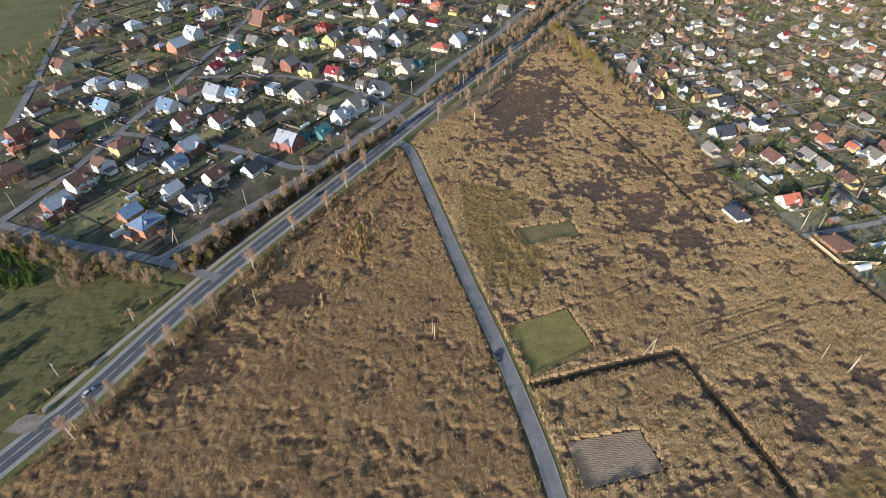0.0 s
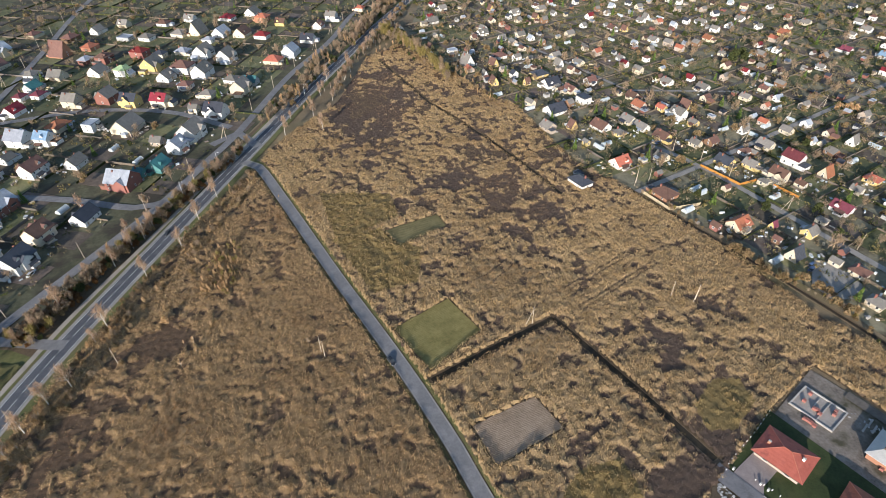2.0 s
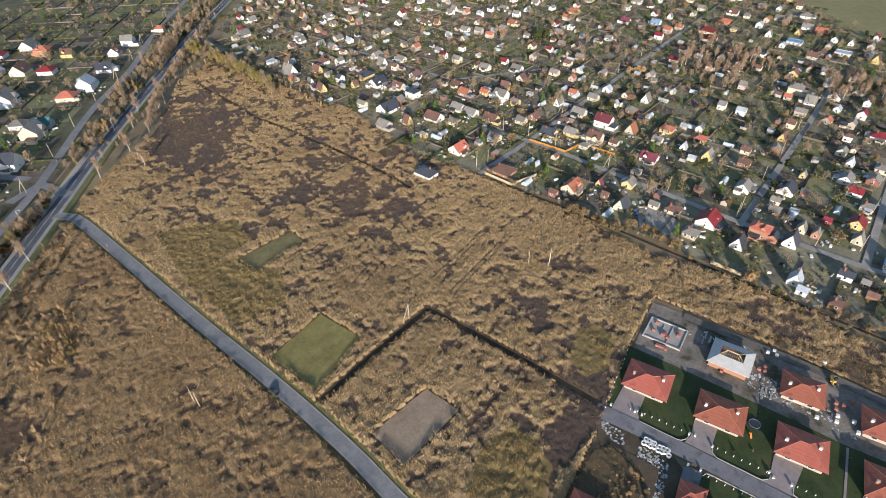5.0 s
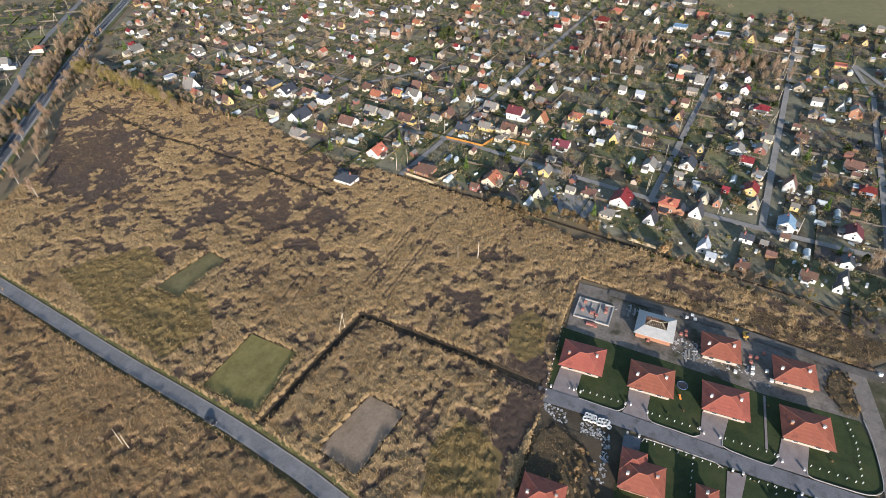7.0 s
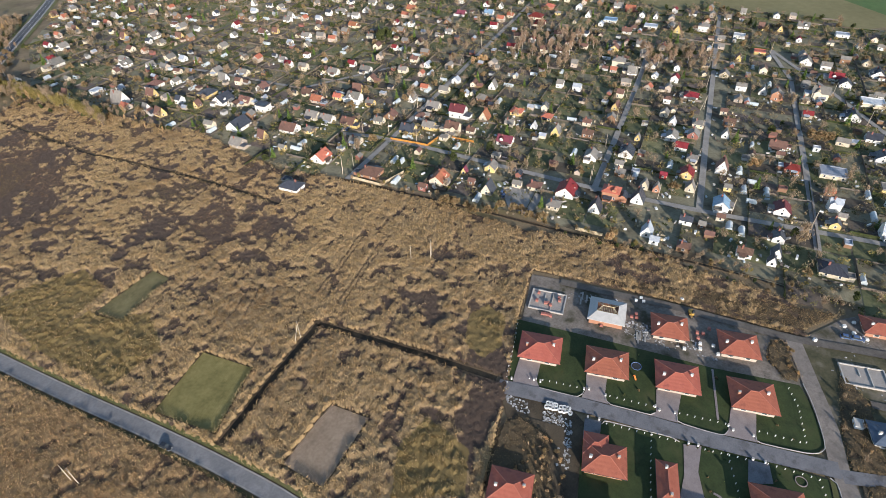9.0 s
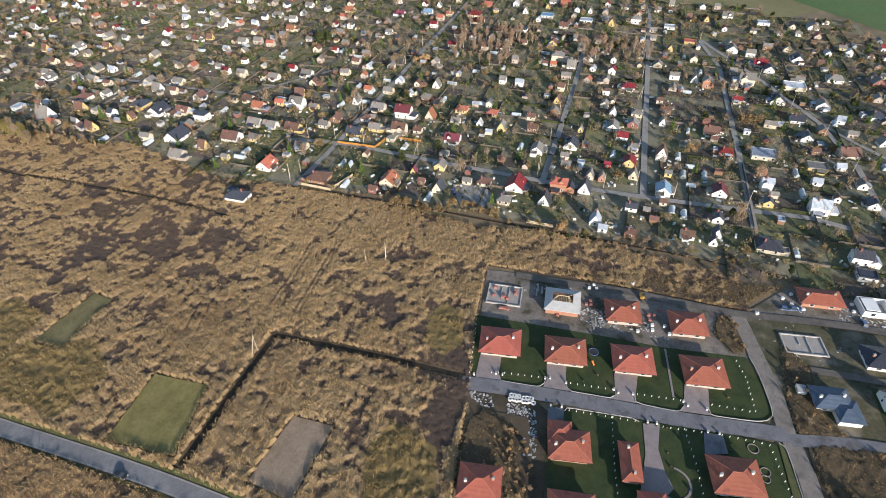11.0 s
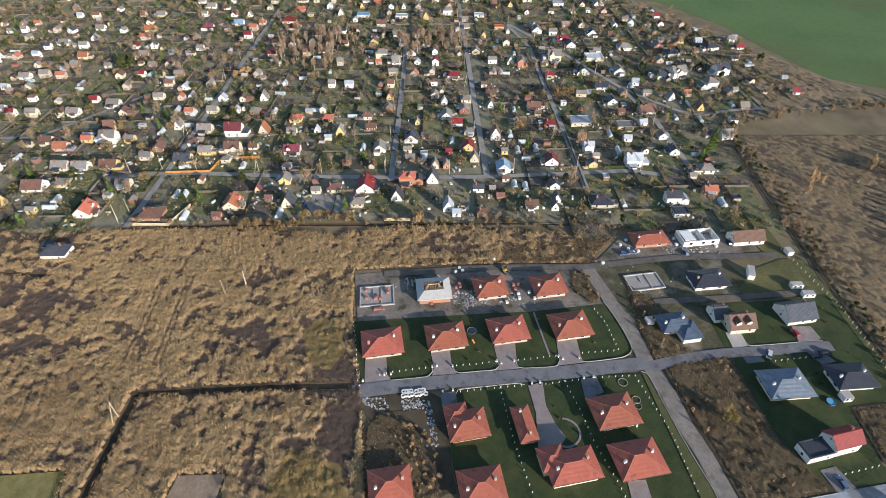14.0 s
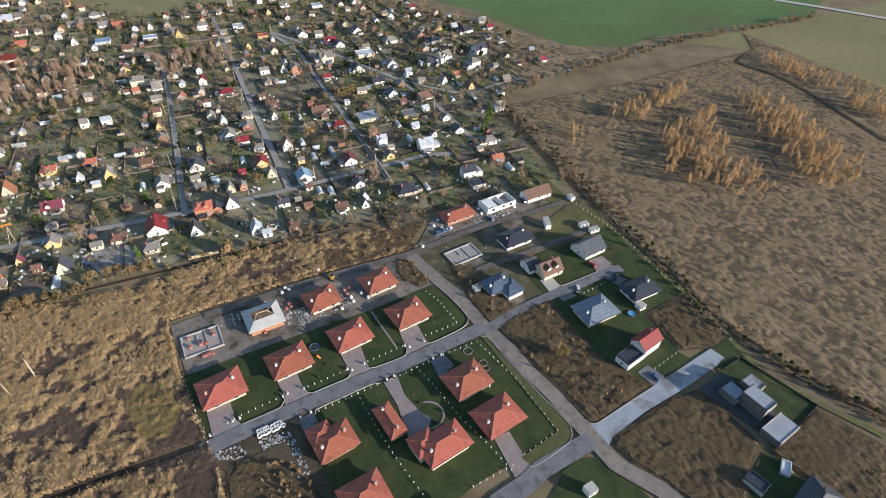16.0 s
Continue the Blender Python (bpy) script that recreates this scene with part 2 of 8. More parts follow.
# ---- mesh helpers ----
class Geo:
    """Collects faces for one mesh."""

    def __init__(self):
        self.v, self.f, self.m = [], [], []

    def face(self, pts, m=0):
        i = len(self.v)
        self.v.extend(tuple(p) for p in pts)
        self.f.append(tuple(range(i, i + len(pts))))
        self.m.append(m)

    def solid(self, bottom, top, m=0):
        """A closed prism between two rings of points."""
        i, k = len(self.v), len(bottom)
        self.v.extend(tuple(p) for p in (*bottom, *top))
        self.f.append(tuple(i + j for j in reversed(range(k))))
        self.f.append(tuple(i + k + j for j in range(k)))
        self.m.extend((m, m))
        for j in range(k):
            n = (j + 1) % k
            self.f.append((i + j, i + n, i + k + n, i + k + j))
            self.m.append(m)

    def box(self, x, y, z, sx, sy, sz, m=0, turn=0.0):
        """A box on the height z, centred on x, y."""
        c, s = math.cos(turn), math.sin(turn)
        ring = [(x + c * a * sx / 2 - s * b * sy / 2, y + s * a * sx / 2 + c * b * sy / 2) for a, b in ((-1, -1), (1, -1), (1, 1), (-1, 1))]
        self.solid([(*p, z) for p in ring], [(*p, z + sz) for p in ring], m)

    def tube(self, a, b, ra, rb, sides=6, m=0):
        a, b = Vector(a), Vector(b)
        w = (b - a).normalized()
        u = w.orthogonal().normalized()
        v = w.cross(u)
        ring = [u * math.cos(2 * math.pi * k / sides) + v * math.sin(2 * math.pi * k / sides) for k in range(sides)]
        self.solid([a + p * ra for p in ring], [b + p * rb for p in ring], m)

    def mesh(self, name, *mats):
        me = bpy.data.meshes.new(name)
        if len(self.v) < 400:
            seen = {}
            index = [seen.setdefault(tuple(round(c, 4) for c in p), len(seen)) for p in self.v]
            me.from_pydata(list(seen), [], [tuple(index[k] for k in f) for f in self.f])
        else:
            me.from_pydata(self.v, [], self.f)
        me.polygons.foreach_set("material_index", self.m)
        for x in mats:
            me.materials.append(x)
        return me


def part(name, me, parent=None, label="", at=None):
    """One mesh object, under a thing or a part."""
    ob = new(name, me)
    ob.parent = parent
    if at is not None:
        ob.matrix_basis = at
    return tagged(ob, label) if label else ob


def thing(name, x, y, az, label, category, group="", z=0.0):
    """An empty at a thing's base; its own x axis runs along the azimuth az."""
    ob = new(name)
    ob.empty_display_size = 0.5
    ob.matrix_basis = pose(x, y, z, 0, 0, 90 - az)
    return tagged(ob, label, category, group)


def way(az):
    return Vector((math.sin(radians(az)), math.cos(radians(az)), 0))


def ribbon(geo, pts, width, z=0.05, m=0, thick=0.0, shift=0.0):
    """A strip along a line of points, rounded at its bends, with a thickness if given."""
    P = [Vector((*p, 0)) for p in pts]
    left, right = [], []
    for i, p in enumerate(P):
        d = (P[min(i + 1, len(P) - 1)] - P[max(i - 1, 0)]).normalized()
        n = Vector((-d.y, d.x, 0))
        left.append(p + n * (width / 2 + shift))
        right.append(p + n * (-width / 2 + shift))
    for i in range(len(P) - 1):
        ring = [right[i], right[i + 1], left[i + 1], left[i]]
        if thick:
            geo.solid([(q.x, q.y, z) for q in ring], [(q.x, q.y, z + thick) for q in ring], m)
        else:
            geo.face([(q.x, q.y, z) for q in ring], m)


def smooth(pts, step=8.0):
    """Points along a smooth curve through pts."""
    P = [Vector((*p, 0)) for p in pts]
    P = [P[0] * 2 - P[1], *P, P[-1] * 2 - P[-2]]
    out = []
    for i in range(1, len(P) - 2):
        k = max(1, int((P[i + 1] - P[i]).length / step))
        for j in range(k):
            t = j / k
            a, b, c, d = P[i - 1], P[i], P[i + 1], P[i + 2]
            q = 0.5 * (2 * b + (c - a) * t + (2 * a - 5 * b + 4 * c - d) * t * t + (3 * b - a - 3 * c + d) * t ** 3)
            out.append((q.x, q.y))
    out.append((P[-2].x, P[-2].y))
    return out


def sheet(name, pts, mat, z, label="", kind="structure"):
    """A flat piece of ground with the given outline."""
    g = Geo()
    z = lift(z)
    g.face([(x, y, z) for x, y in pts])
    return tagged(new(name, g.mesh(name, mat)), label, kind=kind)


def inside(pts, X, Y):
    """Which of the places X, Y lie within an outline."""
    X, Y = np.asarray(X), np.asarray(Y)
    r = np.zeros(X.shape, bool)
    for (x0, y0), (x1, y1) in zip(pts, (*pts[1:], pts[0])):
        if y0 != y1:
            r ^= ((y0 > Y) != (y1 > Y)) & (X < (x1 - x0) * (Y - y0) / (y1 - y0) + x0)
    return r


def near_line(pts, X, Y, d):
    """Which of the places lie within d metres of a line of points."""
    r = np.zeros(np.shape(X), bool)
    for (x0, y0), (x1, y1) in zip(pts, pts[1:]):
        L = (x1 - x0) ** 2 + (y1 - y0) ** 2 + 1e-9
        t = np.clip(((X - x0) * (x1 - x0) + (Y - y0) * (y1 - y0)) / L, 0, 1)
        r |= (X - x0 - t * (x1 - x0)) ** 2 + (Y - y0 - t * (y1 - y0)) ** 2 < d * d
    return r


def value_noise(X, Y, size, seed):
    """Smooth noise of 0 to 1 with patches of the given size."""
    rng = np.random.default_rng(seed)
    grid = rng.random((256, 256))
    c, s = math.cos(seed * 0.77), math.sin(seed * 0.77)
    x, y = (X * c - Y * s) / size + 1000, (X * s + Y * c) / size + 1000
    i, j = np.floor(x).astype(int), np.floor(y).astype(int)
    u, v = x - i, y - j
    u, v = u * u * (3 - 2 * u), v * v * (3 - 2 * v)
    at = lambda a, b: grid[a % 256, b % 256]
    return (at(i, j) * (1 - u) + at(i + 1, j) * u) * (1 - v) + (at(i, j + 1) * (1 - u) + at(i + 1, j + 1) * u) * v


# ---- ground: one sheet to the horizon, with its fields, gardens and lawns ----
LEVEL = [0.0]


def lift(z):
    """Every sheet lies a little above the last, so that no two share a plane."""
    LEVEL[0] += 0.004
    return z + LEVEL[0]


_g = Geo()
_g.face([(-3000, -3000, 0), (3000, -3000, 0), (3000, 3000, 0), (-3000, 3000, 0)])
tagged(new("ground", _g.mesh("ground", M_MEADOW)), "dry autumn meadow that reaches to the horizon", kind="structure")

MAIN = smooth([(-260, -150), (-190, -15), (-133.1, 90.7), (-121.0, 111.8), (-99.2, 161.4), (-64.3, 225.8), (-28.8, 289.4), (1.7, 344.3), (40.6, 409.0), (112.3, 525.7), (213, 673), (318, 841), (598, 1281)])
SIDE = smooth([(-20, -150), (20, -60), (38, 20), (31.6, 76.2), (26.8, 102.2), (19.4, 133.1), (7.4, 177.4), (-9.6, 245.1), (-19.3, 280.2), (-26.9, 288.4)])
PATHLEFT = smooth([(-133.5, 104.4), (-127.3, 118.6), (-123.2, 128.1), (-116.2, 142.8), (-107.5, 160.5), (-96.6, 183.1), (-86.0, 202.2), (-77.0, 217.3), (-65.5, 237.8), (-46.5, 271.5), (-29.0, 301.0), (-19.3, 317.6), (-0.2, 351.9), (14.4, 379.9), (40, 424)])
EASTFIELD = [(-19.3, 280.2), (-12.3, 298.5), (6.8, 320.6), (35, 350), (70, 425), (100, 445), (103.3, 436.8), (127.7, 357.2), (145.1, 303.7), (146.8, 229.9), (157.0, 206.0), (174.5, 139.1), (180.9, 96.0), (202.4, 48.9), (201.0, 24.2), (205.8, -12.1), (187.7, -20.4), (174.0, 33.0), (159.0, 78.8), (130.7, 68.5), (101.4, 54.1), (86, 48), (62, 38), (42, 30), (36, 60)]
WESTFIELD = [(-20.6, 280.2), (-52.6, 235.5), (-77.7, 194.6), (-94.9, 161.9), (-112, 138), (-138, 96), (-170, 40), (-120, -40), (30, -40), (34, 20), (29, 80), (5, 180), (-16, 268)]
sheet("field_ground", EASTFIELD, M_FIELD, 0.03, "fallow field of dry reeds and weeds")
sheet("field_ground", WESTFIELD, M_WEST, 0.03, "fallow field of brown weeds beside the highway")
DACHA = [(105.2, 442.9), (127.7, 357.2), (145.1, 303.7), (148.5, 232.6), (158.4, 207.9), (169, 175), (180, 145), (192, 100), (197, 63), (207, 24), (214, -13), (219, -32), (222, -60), (226, -96), (300, -92), (331, -88), (354.7, -113.5), (370.5, -143.3), (420, -150), (492.2, -115.5), (573.4, -48.1), (600, -40), (590, 140), (542.4, 175.5), (576.0, 205.8), (640, 330), (560, 640), (260, 700), (150, 560)]
sheet("garden_colony_ground", DACHA, M_GARDEN, 0.05, "mixed grass and dug beds of the garden colony")
SETTLE = [(-117.0, 176.9), (-90.8, 215.7), (-67.7, 256.7), (-28.4, 313.8), (8.0, 379.0), (56.3, 459.8), (120.2, 556.2), (185, 650), (60, 760), (-420, 800), (-365.3, 593.5), (-309.8, 446.9), (-275.6, 341.3), (-253.5, 281.1), (-209.9, 210.2), (-170.3, 195.7), (-145.3, 186.1)]
sheet("settlement_ground", SETTLE, M_YARD, 0.05, "lawns and yards between the houses")
sheet("pasture", [(-420, 90), (-185.5, 170.4), (-170.1, 190.5), (-144.8, 184.9), (-116.7, 176.2), (-99.7, 169.8), (-116.3, 141.0), (-134.0, 104.6), (-190, 10), (-300, -120)], M_PASTURE, 0.04, "green pasture with long shadows")
sheet("pasture", [(-430, 330), (-256.8, 286.4), (-278.1, 345.7), (-313.3, 453.5), (-365.3, 593.5), (-420, 800), (-700, 800)], M_PASTURE, 0.04, "rough green pasture beyond the street")
sheet("crop_field", [(425.6, -170.9), (412.4, -213.5), (432.1, -252.1), (446.2, -332.8), (461.6, -421.2), (496.1, -453.2), (560, -520), (1200, -420), (1100, 20), (690, 60), (585.6, -67.3), (525.5, -117.5), (480.8, -138.4)], M_CROP, 0.05, "even green field of young crop")
sheet("crop_field", [(535.9, 170.3), (521.9, 133.2), (569.4, 31.0), (640, -20), (1100, 60), (1100, 700), (700, 420), (572.6, 210.0)], M_OLIVE, 0.045, "large olive-brown pasture")
sheet("pasture", [(460.8, -426.3), (435.0, -336.4), (417.7, -264.8), (390.5, -313.0), (340.5, -334.8), (290.2, -345.6), (300, -560), (560, -700)], M_OLIVE, 0.045, "smooth olive pasture behind the birches")

sheet("roadside_strip", [(-114.0, 175.4), (-90.1, 213.0), (-67.2, 253.2), (-28.3, 311.5), (7.9, 376.0), (55.9, 455.7), (120.2, 556.2), (124.6, 545.0), (44.9, 410.1), (4.3, 343.3), (-26.3, 289.8), (-61.9, 225.6), (-96.7, 162.6)], M_FIELD, 0.045, "brown grass strip between street and highway")
# plots inside the fallow field
def plot(name, pts, mat, label, rows=0, row_mat=None, height=0.05):
    ob = sheet(name, pts, mat, 0.3, label)
    if rows:
        g = Geo()
        a, b, c, d = (Vector((*p, 0)) for p in pts)
        for i in range(rows):
            t = (i + 0.5) / rows
            p, q = a.lerp(d, t), b.lerp(c, t)
            line = [p.lerp(q, k / 12) + (d - a).normalized() * 0.3 * math.sin(k * 1.3 + i * 0.9) for k in range(13)]
            side, up = (d - a).normalized() * (a - d).length / rows * 0.42, Vector((0, 0, height))
            for v, w in zip(line, line[1:]):
                v, w = v + Vector((0, 0, 0.36)), w + Vector((0, 0, 0.36))
                g.face([v - side, w - side, w + up, v + up])
                g.face([v + up, w + up, w + side, v + side])
        part("furrows", g.mesh("furrows", row_mat or mat), ob)


M_FURROW = material("pale_stubble", (0.2, 0.146, 0.1), (0.34, 0.257, 0.182), 0.2, fine=1.2, bump=0.9)
M_GREENROW = material("green_manure", (0.135, 0.117, 0.038), (0.255, 0.215, 0.082), 0.15, fine=1.0, bump=0.9)
plot("vegetable_plot", [(23.4, 141.4), (47.7, 150.4), (54.2, 130.7), (31.0, 118.5)], M_GREENROW, "rectangular plot of low green crop in rows", 36, M_GREENROW)
plot("stubble_plot", [(37.5, 93.0), (60.9, 97.1), (64.7, 83.8), (39.9, 78.2)], M_FURROW, "ploughed grey-brown plot with furrows", 34, M_FURROW)
plot("stubble_plot", [(33.3, 202.1), (60.4, 207.1), (61.8, 197.5), (37.8, 189.6)], material("mown_olive", (0.12, 0.102, 0.044), (0.2, 0.17, 0.08), 0.2, fine=1.0, bump=0.6), "mown olive strip in the fallow field", 8)
sheet("mown_patch", [(8.5, 202.1), (31.8, 203.9), (37.8, 189.6), (20.7, 183.8)], material("mown_dark", (0.055, 0.048, 0.018), (0.10, 0.085, 0.035), 0.2, fine=1.0, bump=0.6), 0.055, "darker mown patch in the fallow field")
sheet("mown_patch", [(62.6, 69.3), (76.5, 68.6), (75.5, 51.6), (63.0, 44.0), (49.2, 59.8)], material("mown_green", (0.055, 0.055, 0.018), (0.12, 0.11, 0.04), 0.2, fine=1.0, bump=0.6), 0.055, "olive-green mown patch")

# ditches: flat dark strips between raised banks
def ditch(pts, width, bank=0.14, mat=None):
    g = Geo()
    ribbon(g, pts, width, 0.055)
    ob = tagged(new("ditch", g.mesh("ditch", mat or M_DITCH)), "narrow dark drainage ditch through the field", kind="structure")
    for s in (-1, 1):
        b = Geo()
        ribbon(b, pts, width * 0.35, 0.02, thick=bank, shift=s * width * 0.65)
        part("bank", b.mesh("bank", M_FIELD), ob)


DITCH1 = [(30.2, 114.0), (55.1, 120.9), (83.0, 127.9)]
DITCH2 = [(83.0, 127.9), (90.0, 105.6), (96.7, 83.6), (103.2, 59.9)]
DITCH3 = [(77.6, 414.8), (93.3, 326.2), (108.9, 278.1), (119.5, 236.3), (125.6, 203.4)]
DITCH4 = [(339.8, -88.2), (271.6, -97.1), (222.2, -106.5), (182.9, -113.9), (154.3, -121.6), (132.1, -124.5), (117.9, -130.2), (98.0, -139.3), (76.9, -158.0)]
DITCH5 = [(159.3, 198.9), (176.3, 141.7), (192.4, 76.4), (208.9, 12.1), (216.5, -27.2)]
ditch(DITCH1, 2.5)
ditch(DITCH2, 2.5)
ditch(smooth(DITCH3), 1.7)
ditch(smooth(DITCH4), 1.3, 0.14, M_WEEDGROUND)
ditch(smooth(DITCH5), 1.4)
BROOK = smooth([(383.2, -302.5), (368.1, -284.6), (348.7, -295.0), (325.1, -301.0), (297.0, -301.6), (270.5, -301.1), (242.6, -300.6)])
ditch(BROOK, 1.6)
MEADOWPATHS = [smooth(p) for p in ([(281.8, -79.1), (225.6, -104.6), (178.9, -128.7), (143.7, -156.8), (98.2, -180.8)], [(305.1, -92.4), (267.5, -143.6), (217.3, -153.4), (180.6, -168.9), (128.9, -203.7)], [(190, -118), (178, -150), (182, -200), (168, -240)])]

# ---- roads ----
ROADS = []
TOP = [0.0]


def road(name, pts, width, mat, label, z=0.07, verge=0.0, kerb=0.0):
    z = 0.5 * lift(z) + 0.35
    TOP[0] = z
    g = Geo()
    ribbon(g, pts, width, z)
    ob = tagged(new(name, g.mesh(name, mat)), label, kind="structure")
    ROADS.append((pts, width))
    if verge:
        v = Geo()
        ribbon(v, pts, width + verge * 2, z - 0.002)
        part("shoulder", v.mesh("shoulder", M_LANE), ob)
    if kerb:
        for s in (-1, 1):
            k = Geo()
            ribbon(k, pts, 0.16, z - 0.1, thick=0.2, shift=s * (width / 2 + 0.08))
            part("kerb", k.mesh("kerb", M_CONCRETE), ob)
    return ob


highway = road("road", MAIN, 7.2, M_DARKASPHALT, "two-lane asphalt highway with white lines", verge=1.1)
LINE = TOP[0] + 0.006
for shift in (-3.2, 3.2):
    _g = Geo()
    ribbon(_g, MAIN, 0.2, LINE, shift=shift)
    part("edge_line", _g.mesh("edge_line", M_PAINT), highway)
_g = Geo()
for (x0, y0), (x1, y1) in zip(MAIN, MAIN[1:]):
    ribbon(_g, [(x0, y0), (x0 + (x1 - x0) * 0.75, y0 + (y1 - y0) * 0.75)], 0.16, LINE)
part("centre_line", _g.mesh("centre_line", M_PAINT), highway)
road("road", SIDE, 4.3, M_ASPHALT, "narrow grey asphalt side road across the field", z=0.085, verge=0.5)
# flat ribbon: the ditch's shade is put into its dark olive colour
_g = Geo()
ribbon(_g, SIDE, 1.3, 0.36, shift=3.7)
tagged(new("roadside_ditch", _g.mesh("roadside_ditch", MATS["mown_dark"])), "flat dark olive strip for the shaded ditch edge along the side road", kind="structure")
_g = Geo()
ribbon(_g, SIDE, 1.8, 0.363, shift=-3.9)
tagged(new("roadside_verge", _g.mesh("roadside_verge", M_PASTURE)), "strip of green grass along the side road", kind="structure")
for _s, _w in ((6.3, 2.6), (-6.4, 3.2)):
    _g = Geo()
    ribbon(_g, MAIN, _w, 0.372, shift=_s)
    tagged(new("roadside_verge", _g.mesh("roadside_verge", M_PASTURE)), "strip of brownish green grass along the highway", kind="structure")
road("path", PATHLEFT, 2.1, M_PATH, "gravel footpath beside the highway")

S_MAIN = smooth([(-211.3, 212.4), (-202.8, 247.0), (-194.8, 302.1), (-187.6, 375.3), (-176.6, 510.3), (-170, 640), (-150, 800)])
S_CROSS = smooth([(-194.8, 302.1), (-150.2, 291.7), (-113.0, 277.4), (-80.5, 259.4), (-63.8, 260.7)])
S_BOTTOM = smooth([(-210.5, 211.1), (-189.9, 203.2), (-164.2, 193.9), (-124.1, 182.6), (-98.1, 172.2), (-94.0, 171.1)])
S_PAR = smooth([(-124.1, 182.6), (-99.0, 215.9), (-67.9, 257.9), (-47.3, 293.8), (-29.1, 325.7), (8.6, 405.7), (48.0, 471.3), (90, 560), (170, 690)])
S_FAR = smooth([(-258.4, 289.2), (-289.3, 378.6), (-351.2, 554.9), (-420, 800)])
S_TOP = smooth([(-183.2, 385.2), (-122.9, 388.4), (-71.1, 369.6), (-33.2, 334.1)])
S_JUNC = [(-44.2, 314.3), (-29.1, 325.7), (-18.2, 303.8)]
for _p in (S_MAIN, S_CROSS, S_BOTTOM, S_PAR, S_FAR, S_TOP):
    road("street", _p, 4.8, M_ASPHALT, "grey residential street")
road("street", S_JUNC, 6, M_ASPHALT, "short link from the street to the highway", z=0.09)
road("street", [(-144.5, 103.7), (-136.3, 102.1), (-130.3, 102.9)], 7, M_GRAVEL, "gravel track that joins the highway", z=0.09)

M_TRACK = material("dirt_track", (0.085, 0.074, 0.064), (0.165, 0.145, 0.125), 0.2, fine=1.2, bump=0.5)
U, V = way(75.3), way(166.0)
DA = [(229.1, 85.9), (284.9, 99.9), (389.4, 127.3), (440, 142)]
DB = [(243.7, 37.8), (313.6, 57.3), (417.9, 85.8), (560, 125)]
DC = [(161.9, 193.7), (209.5, 205.2), (297.1, 228.7), (420, 262), (520, 290)]
DD = [(245.3, -13.0), (312.9, 5.1), (397.4, 28.5), (440, 40), (489.8, 65.0)]
DE = [(276.5, -66.5), (332.5, -50.3), (378.0, -29.0), (428.4, 9.7), (492.7, 65.2)]
DX = smooth([(196.0, 233.0), (208.5, 204.3), (220.6, 142.3), (232.3, 85.6), (244.1, 39.4), (256.5, -0.1), (267.8, -35.5), (267.7, -50.4)])
DW = [(185.5, 439.7), (206.3, 379.1), (225.5, 304.4), (290, 280)]
DZ = smooth([(373.7, -157.3), (360.7, -107.0), (346.3, -75.7), (353.9, -57.5), (378.0, -29.0)])
for _p, _w in ((DA, 3.2), (DB, 3.2), (DC, 3.2), (DD, 3.0), (DE, 3.2), (DX, 3.6), (DW, 3.0), (DZ, 3.0)):
    road("lane", _p, _w, M_LANE, "narrow lane between garden plots")
for _k in (1, 2, 3, 4):
    _a = Vector((*(209.5, 205.2), 0)) - V * (58 * _k) + U * (30 - 12 * _k)
    _b = _a + U * 330
    road("lane", [(_a.x, _a.y), (_b.x, _b.y)], 2.8, M_TRACK, "narrow gravel lane between garden plots")

# lanes of the new development
M_ROUGH = material("rough_plot_grass", (0.045, 0.045, 0.022), (0.12, 0.105, 0.06), 0.12, fine=0.8, bump=0.7, spots=((0.2, 0.17, 0.13), 0.08, 0.5, 0.66))
DEV_ST = smooth([(100.9, 57.6), (107.5, 41.3), (116.1, 17.5), (124.0, -5.7), (131.8, -26.0), (136.9, -38.8)], 4)
DEV_MAIN = smooth([(184.1, -15.8), (176.2, -20.1), (165.7, -25.7), (150.3, -33.9), (137.9, -38.5), (125.3, -45.3), (114.7, -49.3), (104.2, -54.7), (93.8, -59.0), (85.0, -62.5), (76.9, -65.6), (67.0, -75.7), (45, -88), (10, -108)])
DEV_N = smooth([(135.3, -39.6), (140.8, -49.7), (146.0, -61.1), (150.2, -72.6), (153.9, -84.2), (157.8, -94.0), (160.6, -104.0)], 5)
DEV_S = smooth([(85.3, -61.5), (82.4, -53.5), (78.4, -43.1), (74.7, -37.3), (71.0, -28.7), (64, -18), (58, 0)], 4)
DEV_TRACK = smooth([(159.7, 66.1), (166.8, 44.0), (173.2, 25.8), (179.9, -0.4), (184.6, -17.6), (191.0, -32.8), (200.1, -56.4), (204.9, -75.2), (211.3, -96.0)], 6)
DEV_UP = smooth([(168.8, -42.6), (172.9, -54.7), (176.8, -67.1), (184.7, -90.2), (190.5, -105.1)], 6)
# ground of the plots
sheet("estate_ground", [(183.6, -18.7), (188.9, -31.4), (197.4, -53.5), (202.6, -72.2), (192.9, -80.1), (183.5, -81.6), (176.5, -67.0), (171.5, -60.3), (150.7, -70.6), (137.5, -40.9), (142.8, -36.3), (159.6, -28.0)], M_ROUGH, 0.05, "rough trodden grass round new houses")
